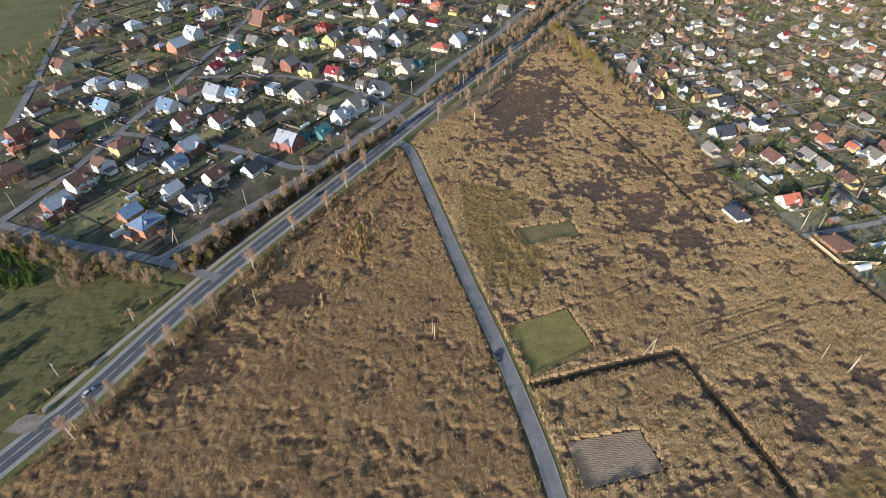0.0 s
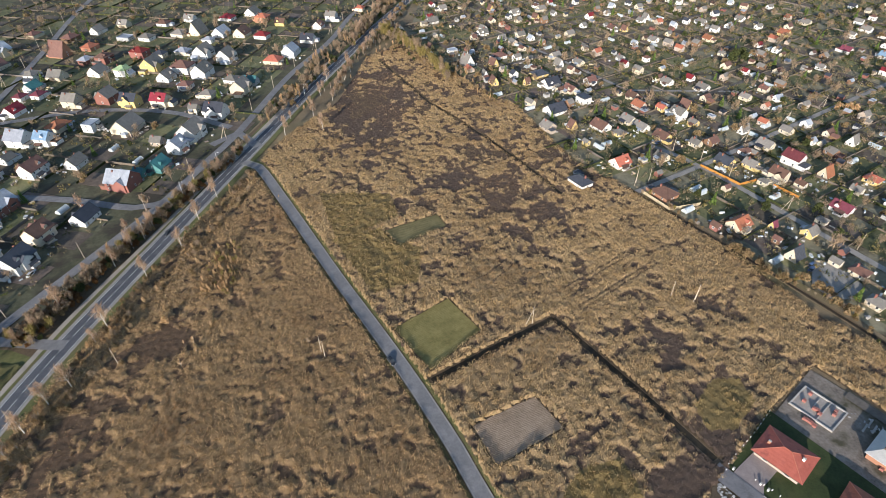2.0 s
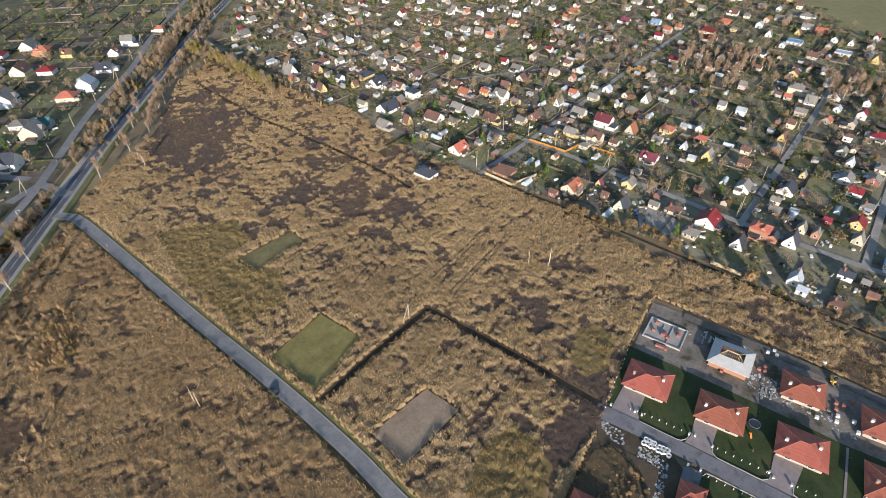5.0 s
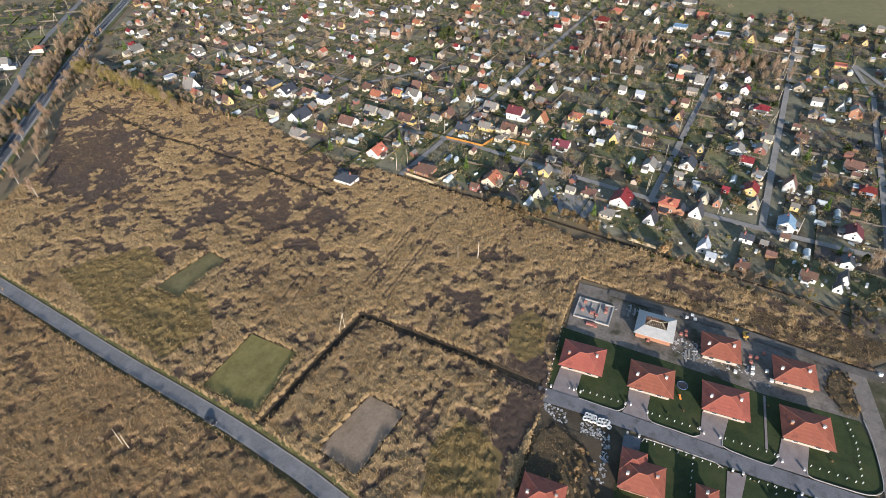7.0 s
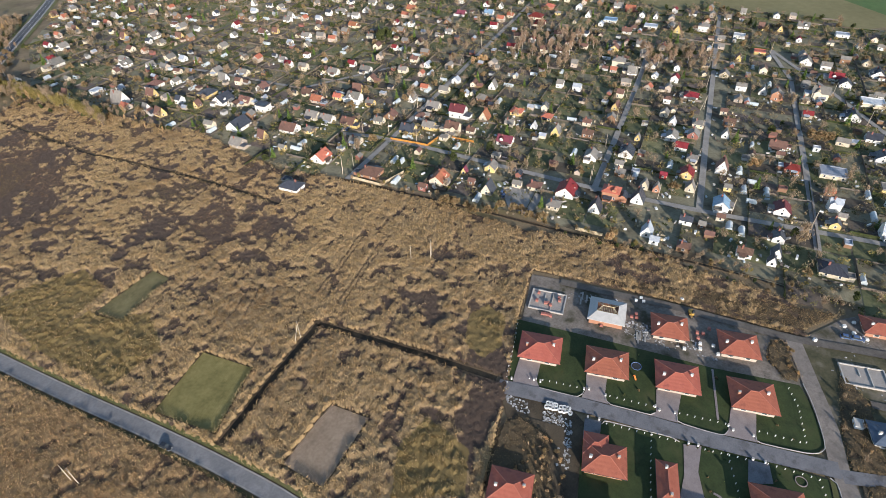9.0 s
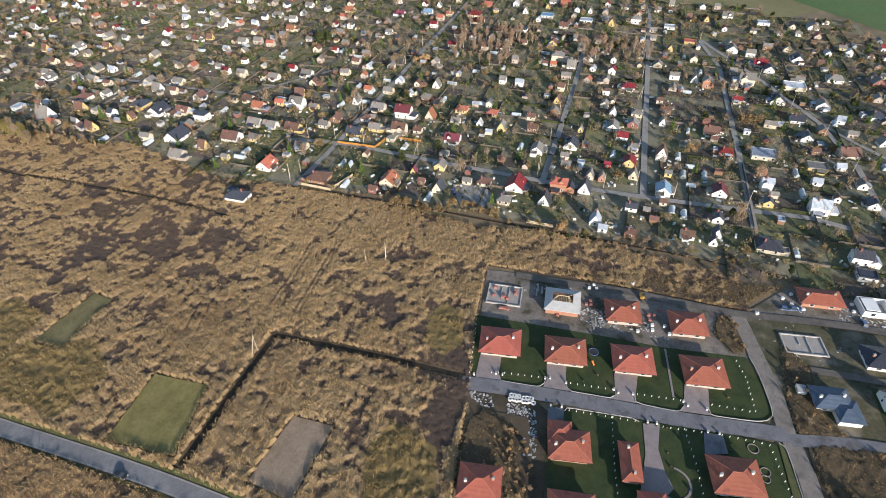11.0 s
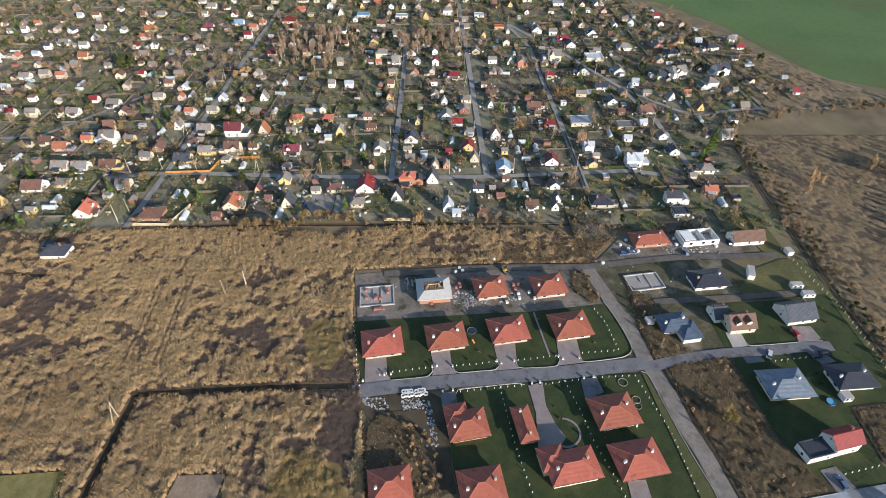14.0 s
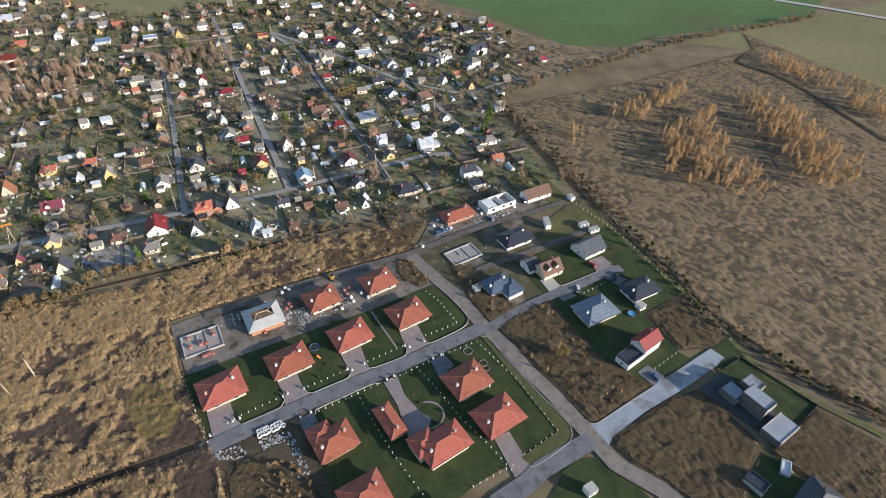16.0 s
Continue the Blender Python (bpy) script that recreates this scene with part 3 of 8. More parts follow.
sheet("building_yard", [(156.7, 78.0), (162.6, 62.1), (167.1, 44.1), (173.2, 25.8), (179.9, -0.4), (183.4, -16.3), (171.1, -23.0), (163.7, -24.9), (152.7, 3.0), (147.0, 21.8), (137.8, 49.7), (131.7, 67.4)], material("churned_earth", (0.11, 0.093, 0.077), (0.29, 0.248, 0.208), 0.18, fine=1.2, bump=1.0, spots=((0.066, 0.06, 0.036), 0.09, 0.48, 0.62)), 0.06, "churned bare earth of a building site")
sheet("building_yard", [(184.6, -17.6), (206.5, -28.8), (213.5, -34.5), (219.4, -56.6), (222.4, -84.1), (212.2, -88.4), (203.8, -69.8), (199.6, -56.4), (190.2, -32.7)], MATS["churned_earth"], 0.062, "churned bare earth of a building site")
sheet("waste_ground", [(99.9, 56.3), (107.8, 33.7), (105.9, 28.1), (90.9, 22.0), (75.3, 15.8), (73.0, 27.6), (87.7, 44.1)], M_WEEDGROUND, 0.06, "bare strip strewn with rubble")


def lawn(pts, mat=M_LAWN, label="dark green mown lawn of an estate plot"):
    sheet("lawn", pts, mat, 0.062, label)


lawn([(131.1, 69.3), (137.8, 49.7), (125.3, 40.8), (117.3, 33.6), (113.9, 33.4), (108.6, 46.3), (104.3, 58.0)])
lawn([(137.8, 49.7), (147.0, 21.8), (133.5, 14.7), (124.5, 10.7), (121.5, 11.7), (116.8, 25.4), (113.9, 33.4), (117.3, 33.6), (125.3, 40.8)])
lawn([(147.0, 21.8), (152.7, 3.0), (134.6, -5.6), (130.3, -9.3), (128.2, -8.9), (123.8, 5.3), (121.5, 11.7), (124.5, 10.7), (133.5, 14.7)])
lawn([(152.7, 3.0), (163.2, -22.6), (156.4, -27.8), (143.3, -33.8), (138.4, -32.3), (132.1, -16.9), (128.2, -8.9), (130.3, -9.3), (134.6, -5.6)])
lawn([(105.7, 28.1), (109.9, 23.6), (117.9, 3.0), (114.2, 1.0), (92.3, -2.4), (76.2, -4.7), (64.4, -9.1), (59.4, 4.3), (75.0, 14.9), (90.9, 22.0)])
lawn([(117.9, 3.0), (120.5, -4.7), (126.8, -19.7), (131.9, -36.8), (90.0, -52.1), (83.4, -38.2), (77.6, -23.8), (70.5, -10.7), (64.4, -9.1), (76.2, -4.7), (92.3, -2.4), (114.2, 1.0)])
lawn([(72.9, -46.1), (77.1, -49.4), (80.3, -55.7), (79.3, -61.6), (74.3, -66.7), (65.4, -71.4), (61.4, -72.9), (66.8, -39.9)])
lawn([(171.5, -60.3), (181.4, -89.4), (190.0, -109.1), (179.8, -112.4), (143.0, -124.7), (134.2, -101.8), (130.2, -85.6), (129.4, -71.7), (142.5, -68.7), (155.5, -65.1)])
lawn([(129.4, -71.7), (130.2, -85.6), (134.2, -101.8), (114.2, -105.5), (109.6, -109.0), (104.4, -96.3), (101.8, -90.1), (106.1, -84.6), (117.7, -77.2)])
lawn([(113.4, -117.8), (117.0, -126.8), (108.7, -128.5), (108.6, -120.4)])
lawn([(106.6, -116.4), (108.3, -129.0), (98.9, -130.2), (96.3, -117.5)])
lawn([(105.7, -115.1), (108.8, -124.6), (85.3, -139.5), (74.2, -118.5), (96.1, -114.7)])
lawn([(67.3, -103.6), (73.3, -112.5), (69.8, -116.4), (59.9, -119.4), (51.3, -119.9), (55.2, -95.8)])
M_GRASSY = material("yellowish_grass", (0.07, 0.07, 0.026), (0.15, 0.137, 0.056), 0.1, fine=1.2, bump=0.6)
lawn([(184.2, -75.8), (199.2, -84.1), (208.7, -96.6), (210.9, -104.4), (190.0, -109.8), (184.4, -91.4), (180.1, -79.6)], M_GRASSY, "olive grass beside a new house")
lawn([(246.4, -77.1), (238.0, -93.4), (212.9, -100.1), (209.3, -91.6), (228.9, -81.5)], M_GRASSY, "olive grass beside the lane")
# strip of pale worn grass along the estate's edge
_g = Geo()
ribbon(_g, smooth([(210.1, -104.2), (188.9, -110.7), (169.0, -115.4), (152.7, -120.0), (141.6, -123.7), (122.9, -126.8), (108.7, -128.9), (98.9, -130.2), (92.7, -135.5), (71.5, -153.3)]), 2.4, 0.325)
tagged(new("grass_strip", _g.mesh("grass_strip", M_PASTURE)), "pale worn grass strip along the estate's edge", kind="structure")

road("track", DEV_MAIN, 5.4, M_GRAVEL, "worn grey main street of the estate", z=0.066)
road("street", DEV_ST, 5.6, M_SLAB, "paved street of the new housing estate with pale kerbs", z=0.07)
road("street", DEV_N, 4.4, M_SLAB, "paved branch street between new houses", z=0.075)
road("street", DEV_S, 6.0, M_SLAB, "paved lower street of the estate", z=0.072)
road("track", DEV_TRACK, 3.6, M_TRACK, "rutted construction track")
road("track", DEV_UP, 3.0, M_TRACK, "muddy track behind new houses")
for _p in ([(108.6, 46.3), (111.9, 37.3), (113.4, 34.3), (115.4, 33.5), (117.7, 33.9)], [(119.8, 27.4), (117.7, 26.3), (117.1, 24.5), (119.4, 17.9), (121.4, 12.5), (123.0, 11.6)], [(126.3, 5.8), (124.4, 4.9), (124.5, 2.7), (127.0, -5.6), (128.5, -8.5), (130.6, -8.9)], [(133.7, -16.3), (132.4, -16.9), (132.4, -18.3), (135.6, -26.3), (138.1, -31.3), (141.0, -33.6), (144.7, -33.3), (157.0, -27.8), (164.3, -23.3)],
           [(108.6, 23.4), (110.2, 23.2), (110.9, 21.8), (114.8, 11.6), (117.6, 4.0), (117.5, 1.7)], [(132.7, -36.9), (132.1, -38.6), (128.1, -40.7), (114.0, -46.4), (103.1, -51.3), (94.1, -55.7), (90.3, -56.7), (87.8, -56.1), (85.9, -54.7), (82.0, -46.9), (79.8, -41.4), (80.2, -39.8)], [(92.5, -62.1), (91.1, -63.3), (90.6, -64.8), (91.1, -66.6), (95.6, -76.9), (101.2, -89.9)],
           [(154.8, -74.3), (153.9, -75.2), (156.2, -82.7), (159.9, -93.1)]):
    _k = Geo()
    ribbon(_k, smooth(_p, 1.5), 0.2, 0.3, thick=0.28)
    tagged(new("kerb", _k.mesh("kerb", M_CONCRETE)), "pale concrete kerb between lawn and street", kind="structure")
sheet("pavement", [(92.7, -60.5), (90.7, -63.7), (90.9, -66.2), (101.4, -89.9), (103.7, -95.1), (113.4, -117.8), (108.9, -120.5), (105.5, -115.1), (98.9, -100.1), (92.2, -82.5), (85.3, -68.5), (82.1, -65.5), (86.7, -62.7)], M_ENDSLAB, 0.2, "broad pale concrete street end")


def drive(pts, mat=M_PAVERS, label="pinkish paved driveway"):
    sheet("driveway", pts, mat, 0.12, label)


drive([(118.7, 59.4), (119.6, 51.8), (110.7, 48.5), (108.6, 46.1), (104.5, 54.4), (107.6, 55.6)])
drive([(124.0, 36.5), (126.5, 30.0), (119.8, 27.6), (116.8, 25.0), (113.7, 33.2), (117.3, 33.4)])
drive([(132.1, 14.8), (135.2, 7.5), (126.4, 5.6), (123.9, 4.5), (120.9, 12.7), (123.5, 11.5)])
drive([(140.0, -7.0), (142.7, -14.1), (133.4, -16.5), (131.9, -17.3), (128.2, -8.1), (130.8, -8.9)])
drive([(107.4, 28.7), (109.5, 23.9), (102.4, 21.3), (100.0, 25.7)], M_SLAB)
drive([(117.5, 0.5), (120.2, -4.1), (111.2, -6.1), (104.9, -9.8), (100.9, -13.4), (96.8, -11.9), (94.6, -14.6), (92.2, -5.9), (100.0, -4.6), (107.7, -3.2)])
drive([(124.4, -16.6), (126.4, -21.9), (120.7, -24.5), (116.5, -18.6)], M_SLAB)
drive([(91.0, -31.7), (92.5, -37.0), (79.8, -40.4), (77.3, -34.9)])
drive([(158.7, -67.5), (159.7, -73.0), (153.6, -74.7), (151.2, -69.2)], M_CONCRETE, "concrete driveway")
drive([(167.6, -92.0), (169.3, -98.9), (161.7, -101.8), (159.3, -92.9)])
drive([(156.2, -94.0), (157.5, -99.3), (153.2, -103.3), (150.5, -98.1)], M_SLAB)
drive([(150.7, -70.6), (151.0, -77.1), (147.4, -79.3), (145.0, -73.0)], M_SLAB)
drive([(107.7, -86.9), (110.1, -91.8), (104.1, -95.7), (101.2, -90.1)], M_SLAB)
drive([(97.8, -104.3), (103.0, -116.7), (79.9, -126.4), (75.4, -117.4)], material("dark_paving", (0.05, 0.05, 0.055), (0.08, 0.08, 0.085), 0.4, fine=3, bump=0.2), "dark paved yard of a modern house")

sheet("verge", [(132.5, -36.8), (131.5, -38.6), (113.6, -46.3), (102.7, -51.2), (93.8, -55.6), (89.9, -56.5), (85.9, -54.6), (81.8, -46.9), (79.8, -41.1), (83.2, -38.2), (90.0, -52.1)], material("yellowed_verge", (0.06, 0.065, 0.022), (0.115, 0.112, 0.045), 0.3, fine=2, bump=0.4), 0.12, "yellowed grass verge between fence and street")

# the villa's round garden path and a pale path between two plots
_g = Geo()
_c = Vector((*(102.5, -12.7), 0))
ribbon(_g, [(_c.x + math.cos(a * 0.2) * 5.0, _c.y + math.sin(a * 0.2) * 5.0) for a in range(-22, 2)], 0.7, 0.36)
tagged(new("garden_path", _g.mesh("garden_path", M_PAVERS)), "pale curved garden path round a flower bed", kind="structure")
_g = Geo()
ribbon(_g, [(152.1, 2.7), (132.7, -5.2)], 0.7, 0.365)
tagged(new("garden_path", _g.mesh("garden_path", M_PAVERS)), "straight pale path between two lawns", kind="structure")

for _o in ([(73.9, -113.5), (79.6, -126.2), (84.8, -139.7), (68.6, -150.7), (49.1, -133.6), (51.3, -119.9), (62.9, -119.8)], [(136.7, -44.5), (140.8, -50.1), (148.7, -68.0), (129.4, -72.7), (117.2, -77.0), (106.2, -85.5), (101.8, -90.1), (91.2, -66.3), (91.8, -63.5), (125.5, -47.7)], [(85.5, -68.9), (96.6, -94.4), (97.6, -105.2), (74.7, -113.4), (72.6, -110.7), (68.2, -104.1), (55.2, -95.8), (58.4, -76.4), (75.9, -71.0), (82.5, -67.8)], [(95.4, 46.0), (100.3, 32.4), (74.8, 18.2), (66.8, 26.5), (70.6, 40.1)], [(141.3, -124.4), (133.7, -102.6), (114.4, -106.1), (113.6, -117.9), (117.4, -127.4)]):
    sheet("vacant_plot", _o, M_WEEDGROUND, 0.05, "vacant building plot overgrown with brown weeds")

M_WASTE = material("rough_waste_ground", (0.15, 0.125, 0.078), (0.31, 0.26, 0.165), 0.12, fine=0.5, bump=0.9, spots=((0.1, 0.092, 0.05), 0.03, 0.5, 0.65))
sheet("waste_ground", [(578.4, -15.1), (571.7, -59.1), (500.8, -112.2), (423.1, -170.1), (402.4, -204.5), (375.4, -153.5), (357.9, -118.5), (398.3, -108.0), (471.4, -101.1), (521.5, -53.3)], M_WASTE, 0.12, "rough brown waste ground between gardens and crop")
sheet("gravel_yard", [(204.4, 124.3), (209.3, 120.3), (210.4, 106.1), (202.5, 99.1), (191.6, 102.9), (190.9, 111.8), (198.3, 119.2)], M_LANE, 0.12, "pale gravel yard beside small houses")
sheet("gravel_yard", [(129.2, 213.4), (134.9, 212.1), (156.2, 205.3), (155.1, 199.4), (138.8, 196.9), (130.5, 203.6)], M_LANE, 0.12, "pale gravel yard of a white house")
road("road", [(515.1, -417.9), (490.2, -442.7), (445.6, -482.1), (420.3, -500.3)], 7, M_CONCRETE, "pale road far beyond the pastures")


# ---- houses ----
MESHES = {}
HOUSES = []


def shared(key, build):
    if key not in MESHES:
        MESHES[key] = build()
    return MESHES[key]


def wall_mesh(L, W, h, rise, kind, mat):
    g = Geo()
    a, b = L / 2, W / 2
    if kind in ("gable", "steep"):
        v = [(-a, -b, 0), (a, -b, 0), (a, b, 0), (-a, b, 0), (-a, -b, h), (a, -b, h), (a, b, h), (-a, b, h), (-a, 0, h + rise), (a, 0, h + rise)]
        for f in ((0, 1, 5, 4), (2, 3, 7, 6), (1, 2, 6, 9, 5), (3, 0, 4, 8, 7)):
            g.face([v[i] for i in f])
    else:
        g.box(0, 0, 0, L, W, h)
    return g.mesh("wall", mat)


def roof_mesh(L, W, h, rise, kind, mat):
    g = Geo()
    o, t = (0.45, 0.16) if W > 5 else (0.25, 0.1)
    a, b = L / 2 + o, W / 2 + o
    if kind in ("gable", "steep"):
        low, top = h - o * rise / (W / 2), h + rise
        for s in (-1, 1):
            ring = [(-a, s * b, low), (a, s * b, low), (a, 0, top), (-a, 0, top)]
            g.solid([(x, y, z) for x, y, z in ring][::s], [(x, y, z + t) for x, y, z in ring][::s])
        g.box(0, 0, top + t - 0.04, 2 * a, 0.3, 0.1)
    elif kind == "hip":
        r = max(L - W, L * 0.16) / 2
        e = [(-a, -b), (a, -b), (a, b), (-a, b)]
        g.solid([(x, y, h - 0.12) for x, y in e], [(x, y, h + 0.08) for x, y in e])
        z, k = h + 0.08, h + 0.08 + rise
        p, q = (-r, 0, k), (r, 0, k)
        c = [(x, y, z) for x, y in e]
        g.face([c[0], c[1], q, p])
        g.face([c[2], c[3], p, q])
        g.face([c[1], c[2], q])
        g.face([c[3], c[0], p])
        for m_, n_ in ((c[0], p), (c[3], p), (c[1], q), (c[2], q), (p, q)):
            g.tube(m_, n_, 0.12, 0.12, 4, 1)
    else:
        ring = [[(sx * (L / 2 + o), sy * (W / 2 + o), z) for sx, sy in ((-1, -1), (1, -1), (1, 1), (-1, 1))] for o, z in ((0.06, h - 0.15), (0.06, h + 0.5), (-0.22, h + 0.5), (-0.22, h + 0.12))]
        for p, q in zip(ring, ring[1:]):
            for k in range(4):
                n = (k + 1) % 4
                g.face([p[k], p[n], q[n], q[k]])
        g.face(ring[3])
    return g.mesh("roof", mat, M_RIDGE if mat == M_TILE else mat)


def window_mesh(w=1.1, h=1.3):
    """A pane set back in a raised frame; it lies in the xz plane and faces -y."""
    g = Geo()
    for s in (-1, 1):
        g.box(s * (w / 2 - 0.06), 0, 0, 0.12, 0.16, h)
    g.box(0, 0, 0, w - 0.24, 0.16, 0.1)
    g.box(0, 0, h - 0.1, w - 0.24, 0.16, 0.1)
    g.box(0, 0.02, 0.1, w - 0.24, 0.04, h - 0.2, 1)
    return g.mesh("window", M_WHITE, M_GLASS)


def door_mesh():
    g = Geo()
    g.box(0, 0, 0, 1.1, 0.14, 2.15)
    g.box(0, -0.02, 0.12, 0.85, 0.14, 1.9, 1)
    return g.mesh("door", M_WHITE, MATS["weathered_pole"])


def chimney_mesh(h):
    g = Geo()
    g.box(0, 0, 0, 0.65, 0.65, h)
    g.box(0, 0, h, 0.8, 0.8, 0.12)
    return g.mesh("chimney", wall_mat("redbrick"))


def lean_to_roof(L, W, mat):
    """A slab that falls outwards from the house wall, along -y."""
    g = Geo()
    ring = [(-L / 2 - 0.2, -W - 0.25, 2.05), (L / 2 + 0.2, -W - 0.25, 2.05), (L / 2 + 0.2, 0.05, 2.6), (-L / 2 - 0.2, 0.05, 2.6)]
    g.solid(ring, [(a, b, c + 0.12) for a, b, c in ring])
    return g.mesh("porch_roof", mat)


def porch_mesh(L, W, mat):
    """A low veranda: parapet, posts and a floor slab, along -y."""
    g = Geo()
    g.box(0, -W / 2, 0, L, W, 0.25, 1)
    g.box(0, -W + 0.06, 0.25, L, 0.12, 0.8)
    for s in (-1, 1):
        g.box(s * (L / 2 - 0.06), -W / 2, 0.25, 0.12, W - 0.24, 0.8)
        g.box(s * (L / 2 - 0.08), -W + 0.08, 1.05, 0.14, 0.14, 1.0)
    g.box(0, -W / 2 + 0.1, 1.05, L * 0.96, 0.1, 1.0, 2)
    return g.mesh("porch", mat, M_CONCRETE, M_GLASS)


def balcony_mesh():
    g = Geo()
    g.box(0, -0.6, 0, 3.0, 1.2, 0.18, 1)
    g.box(0, -1.16, 0.18, 3.0, 0.08, 0.9)
    for s in (-1, 1):
        g.box(s * 1.46, -0.6, 0.18, 0.08, 1.04, 0.9)
    return g.mesh("balcony", M_DARK, M_CONCRETE)


def annexes(ob, x, y, L, W, h, kind, roof, wall, rise, storeys):
    """The smaller volumes that make each house its own: annexe, porch, dormer, balcony."""
    pick = int(abs(x * 13 + y * 29))
    sx, sy = (1, -1)[pick % 2], (1, -1)[pick // 2 % 2]
    other = ("fibre", "slate", "brown", "zinc")[pick // 3 % 4]
    if L >= 7 and kind != "flat" and (storeys > 1 or pick % 3):
        a, b = (5.5, 4.0) if storeys > 1 else (3.5, 3.0)
        form = ("gable", "flat", "hip")[pick % 3]
        high = 2.6 if storeys > 1 else 2.2
        r2 = dict(gable=b * 0.34, flat=0, hip=b * 0.28)[form]
        at = pose(sx * (L / 2 + b / 2 - 0.05), sy * (W / 2 - a / 2) * 0.8, 0, 0, 0, 90)
        k2 = (a, b, high, form)
        part("annexe_wall", shared(("wall", k2, wall), lambda: wall_mesh(a, b, high, r2, form, wall_mat(wall))), ob, at=at)
        part("annexe_roof", shared(("roof", k2, other), lambda: roof_mesh(a, b, high, r2, form, roof_mat(other))), ob, at=at)
    if math.hypot(x, y) < 420 and kind != "steep" and W > 4:
        l, w = (4.0, 2.2) if L > 7 else (2.8, 1.6)
        at = pose(-sx * L * 0.12, sy * -(W / 2), 0, 0, 0, 0 if sy > 0 else 180)
        part("porch", shared(("porch", l, wall), lambda: porch_mesh(l, w, wall_mat(wall))), ob, at=at)
        part("porch_roof", shared(("porch_roof", l, other), lambda: lean_to_roof(l, w, roof_mat(other))), ob, at=at)
    if kind == "gable" and L > 8 and rise > 2 or kind == "hip" and storeys > 1:
        low = h + rise * (0.12 if kind == "gable" else 0.05)
        at = pose(sx * L * 0.18, -sy * W * 0.27, low, 0, 0, 90)
        d = part("dormer", shared(("dormer", wall), lambda: wall_mesh(2.6, 2.0, 1.2, 0.8, "gable", wall_mat(wall))), ob, at=at)
        part("dormer_roof", shared(("dormer_roof", roof), lambda: roof_mesh(2.6, 2.0, 1.2, 0.8, "gable", roof_mat(roof))), d, at=pose(0, 0, 0.02))
    if storeys > 1 and pick % 2:
        part("balcony", shared("balcony", balcony_mesh), ob, at=pose(-sx * L * 0.2, -(W / 2), 2.9))


def house(x, y, az, L, W, h, kind="gable", roof="fibre", wall="white", name="house", rich=True, label="", plain=False):
    """A house with its longer axis along the azimuth az."""
    HOUSES.append((x, y, max(L, W)))
    h = min(h, 5.1)
    rise = dict(gable=W * (0.40 if h < 2.8 else 0.43), steep=W * 0.85, hip=W * 0.30, flat=0)[kind]
    storeys = 2 if h > 3.6 else 1
    words = dict(gable="gable", hip="hipped", steep="steep gable", flat="flat")[kind]
    ob = thing(name, x, y, az, label or f"{WORDS.get(wall, wall)} {'two-storey' if storeys > 1 else 'small'} {name} with a {WORDS.get(roof, roof)} {words} roof",
               name, "houses of the neighbourhood" if name == "house" else "garden sheds")
    key = (L, W, h, kind)
    part("wall", shared(("wall", key, wall), lambda: wall_mesh(L, W, h, rise, kind, wall_mat(wall))), ob)
    top = part("roof", shared(("roof", key, roof), lambda: roof_mesh(L, W, h, rise, kind, roof_mat(roof))), ob)
    if not rich:
        return ob
    far = math.hypot(x, y) > 360
    if kind != "flat" and L > 4.5:
        lift = h + rise * (0.55 if kind != "steep" else 0.7)
        part("chimney", shared(("chimney", 1), lambda: chimney_mesh(2.0)), top, at=pose(L * 0.22, W * 0.1, lift))
    if kind == "gable" and storeys > 1 and not plain:
        k = round(L * 0.42 * 2) / 2
        key2 = (W * 0.5 + 0.7, k, h)
        side = -1 if int(x + y) % 2 else 1
        at = pose((int(x) % 3 - 1) * L * 0.2, side * (W * 0.25 + 0.35), 0, 0, 0, 90)
        part("bay_wall", shared(("wall", key2, wall), lambda: wall_mesh(*key2, k * 0.4, "gable", wall_mat(wall))), ob, at=at)
        bay = part("bay_roof", shared(("roof", key2, roof), lambda: roof_mesh(*key2, k * 0.4, "gable", roof_mat(roof))), ob, at=at @ pose(0, 0, 0.03))
    if not plain:
        annexes(ob, x, y, L, W, h, kind, roof, wall, rise, storeys)
    win, small = shared("window", window_mesh), shared("small_window", lambda: window_mesh(0.8, 0.9))
    rows = [0.95] if storeys == 1 else [0.95, 3.4]
    if kind == "steep":
        rows = [0.75] if h < 3 else [0.95]
    count = 1 if L < 6 or far else 2 if L < 11 else 3
    for s, turn in ((-1, 0), (1, 180)):
        for r in rows:
            if r + 1.3 > h:
                continue
            for i in range(count):
                u = (i + 0.5) / count * L - L / 2
                if s < 0 and r < 1 and i == 0:
                    part("door", shared("door", door_mesh), ob, at=pose(u, s * (W / 2 + 0.02), 0.1, 0, 0, turn))
                else:
                    part("window", win, ob, at=pose(u, s * (W / 2 + 0.02), r, 0, 0, turn))
    for s, turn in ((-1, -90), (1, 90)):
        for r in rows[:1] + ([h + rise * 0.12] if kind in ("gable", "steep") and W > 5 else rows[1:]):
            if r + 1.3 <= h or kind in ("gable", "steep"):
                part("window", win if r < h else small, ob, at=pose(s * (L / 2 + 0.02), 0, r, 0, 0, turn))
    return ob


# garden colony
house(167, 390, 76, 8.5, 7.5, 2.5, "hip", "brown", "white")
house(178, 383, 76, 6, 4.5, 2.5, "gable", "fibre", "white")
house(186, 377, 76, 4, 3.5, 2.5, "gable", "fibre", "cream")
house(217, 357, -14, 7, 5.5, 2.5, "gable", "fibre", "cream")
house(208, 324, 76, 7, 6.5, 2.5, "gable", "brown", "white")
house(180, 347, 76, 10, 8.5, 2.5, "hip", "slate", "yellow")
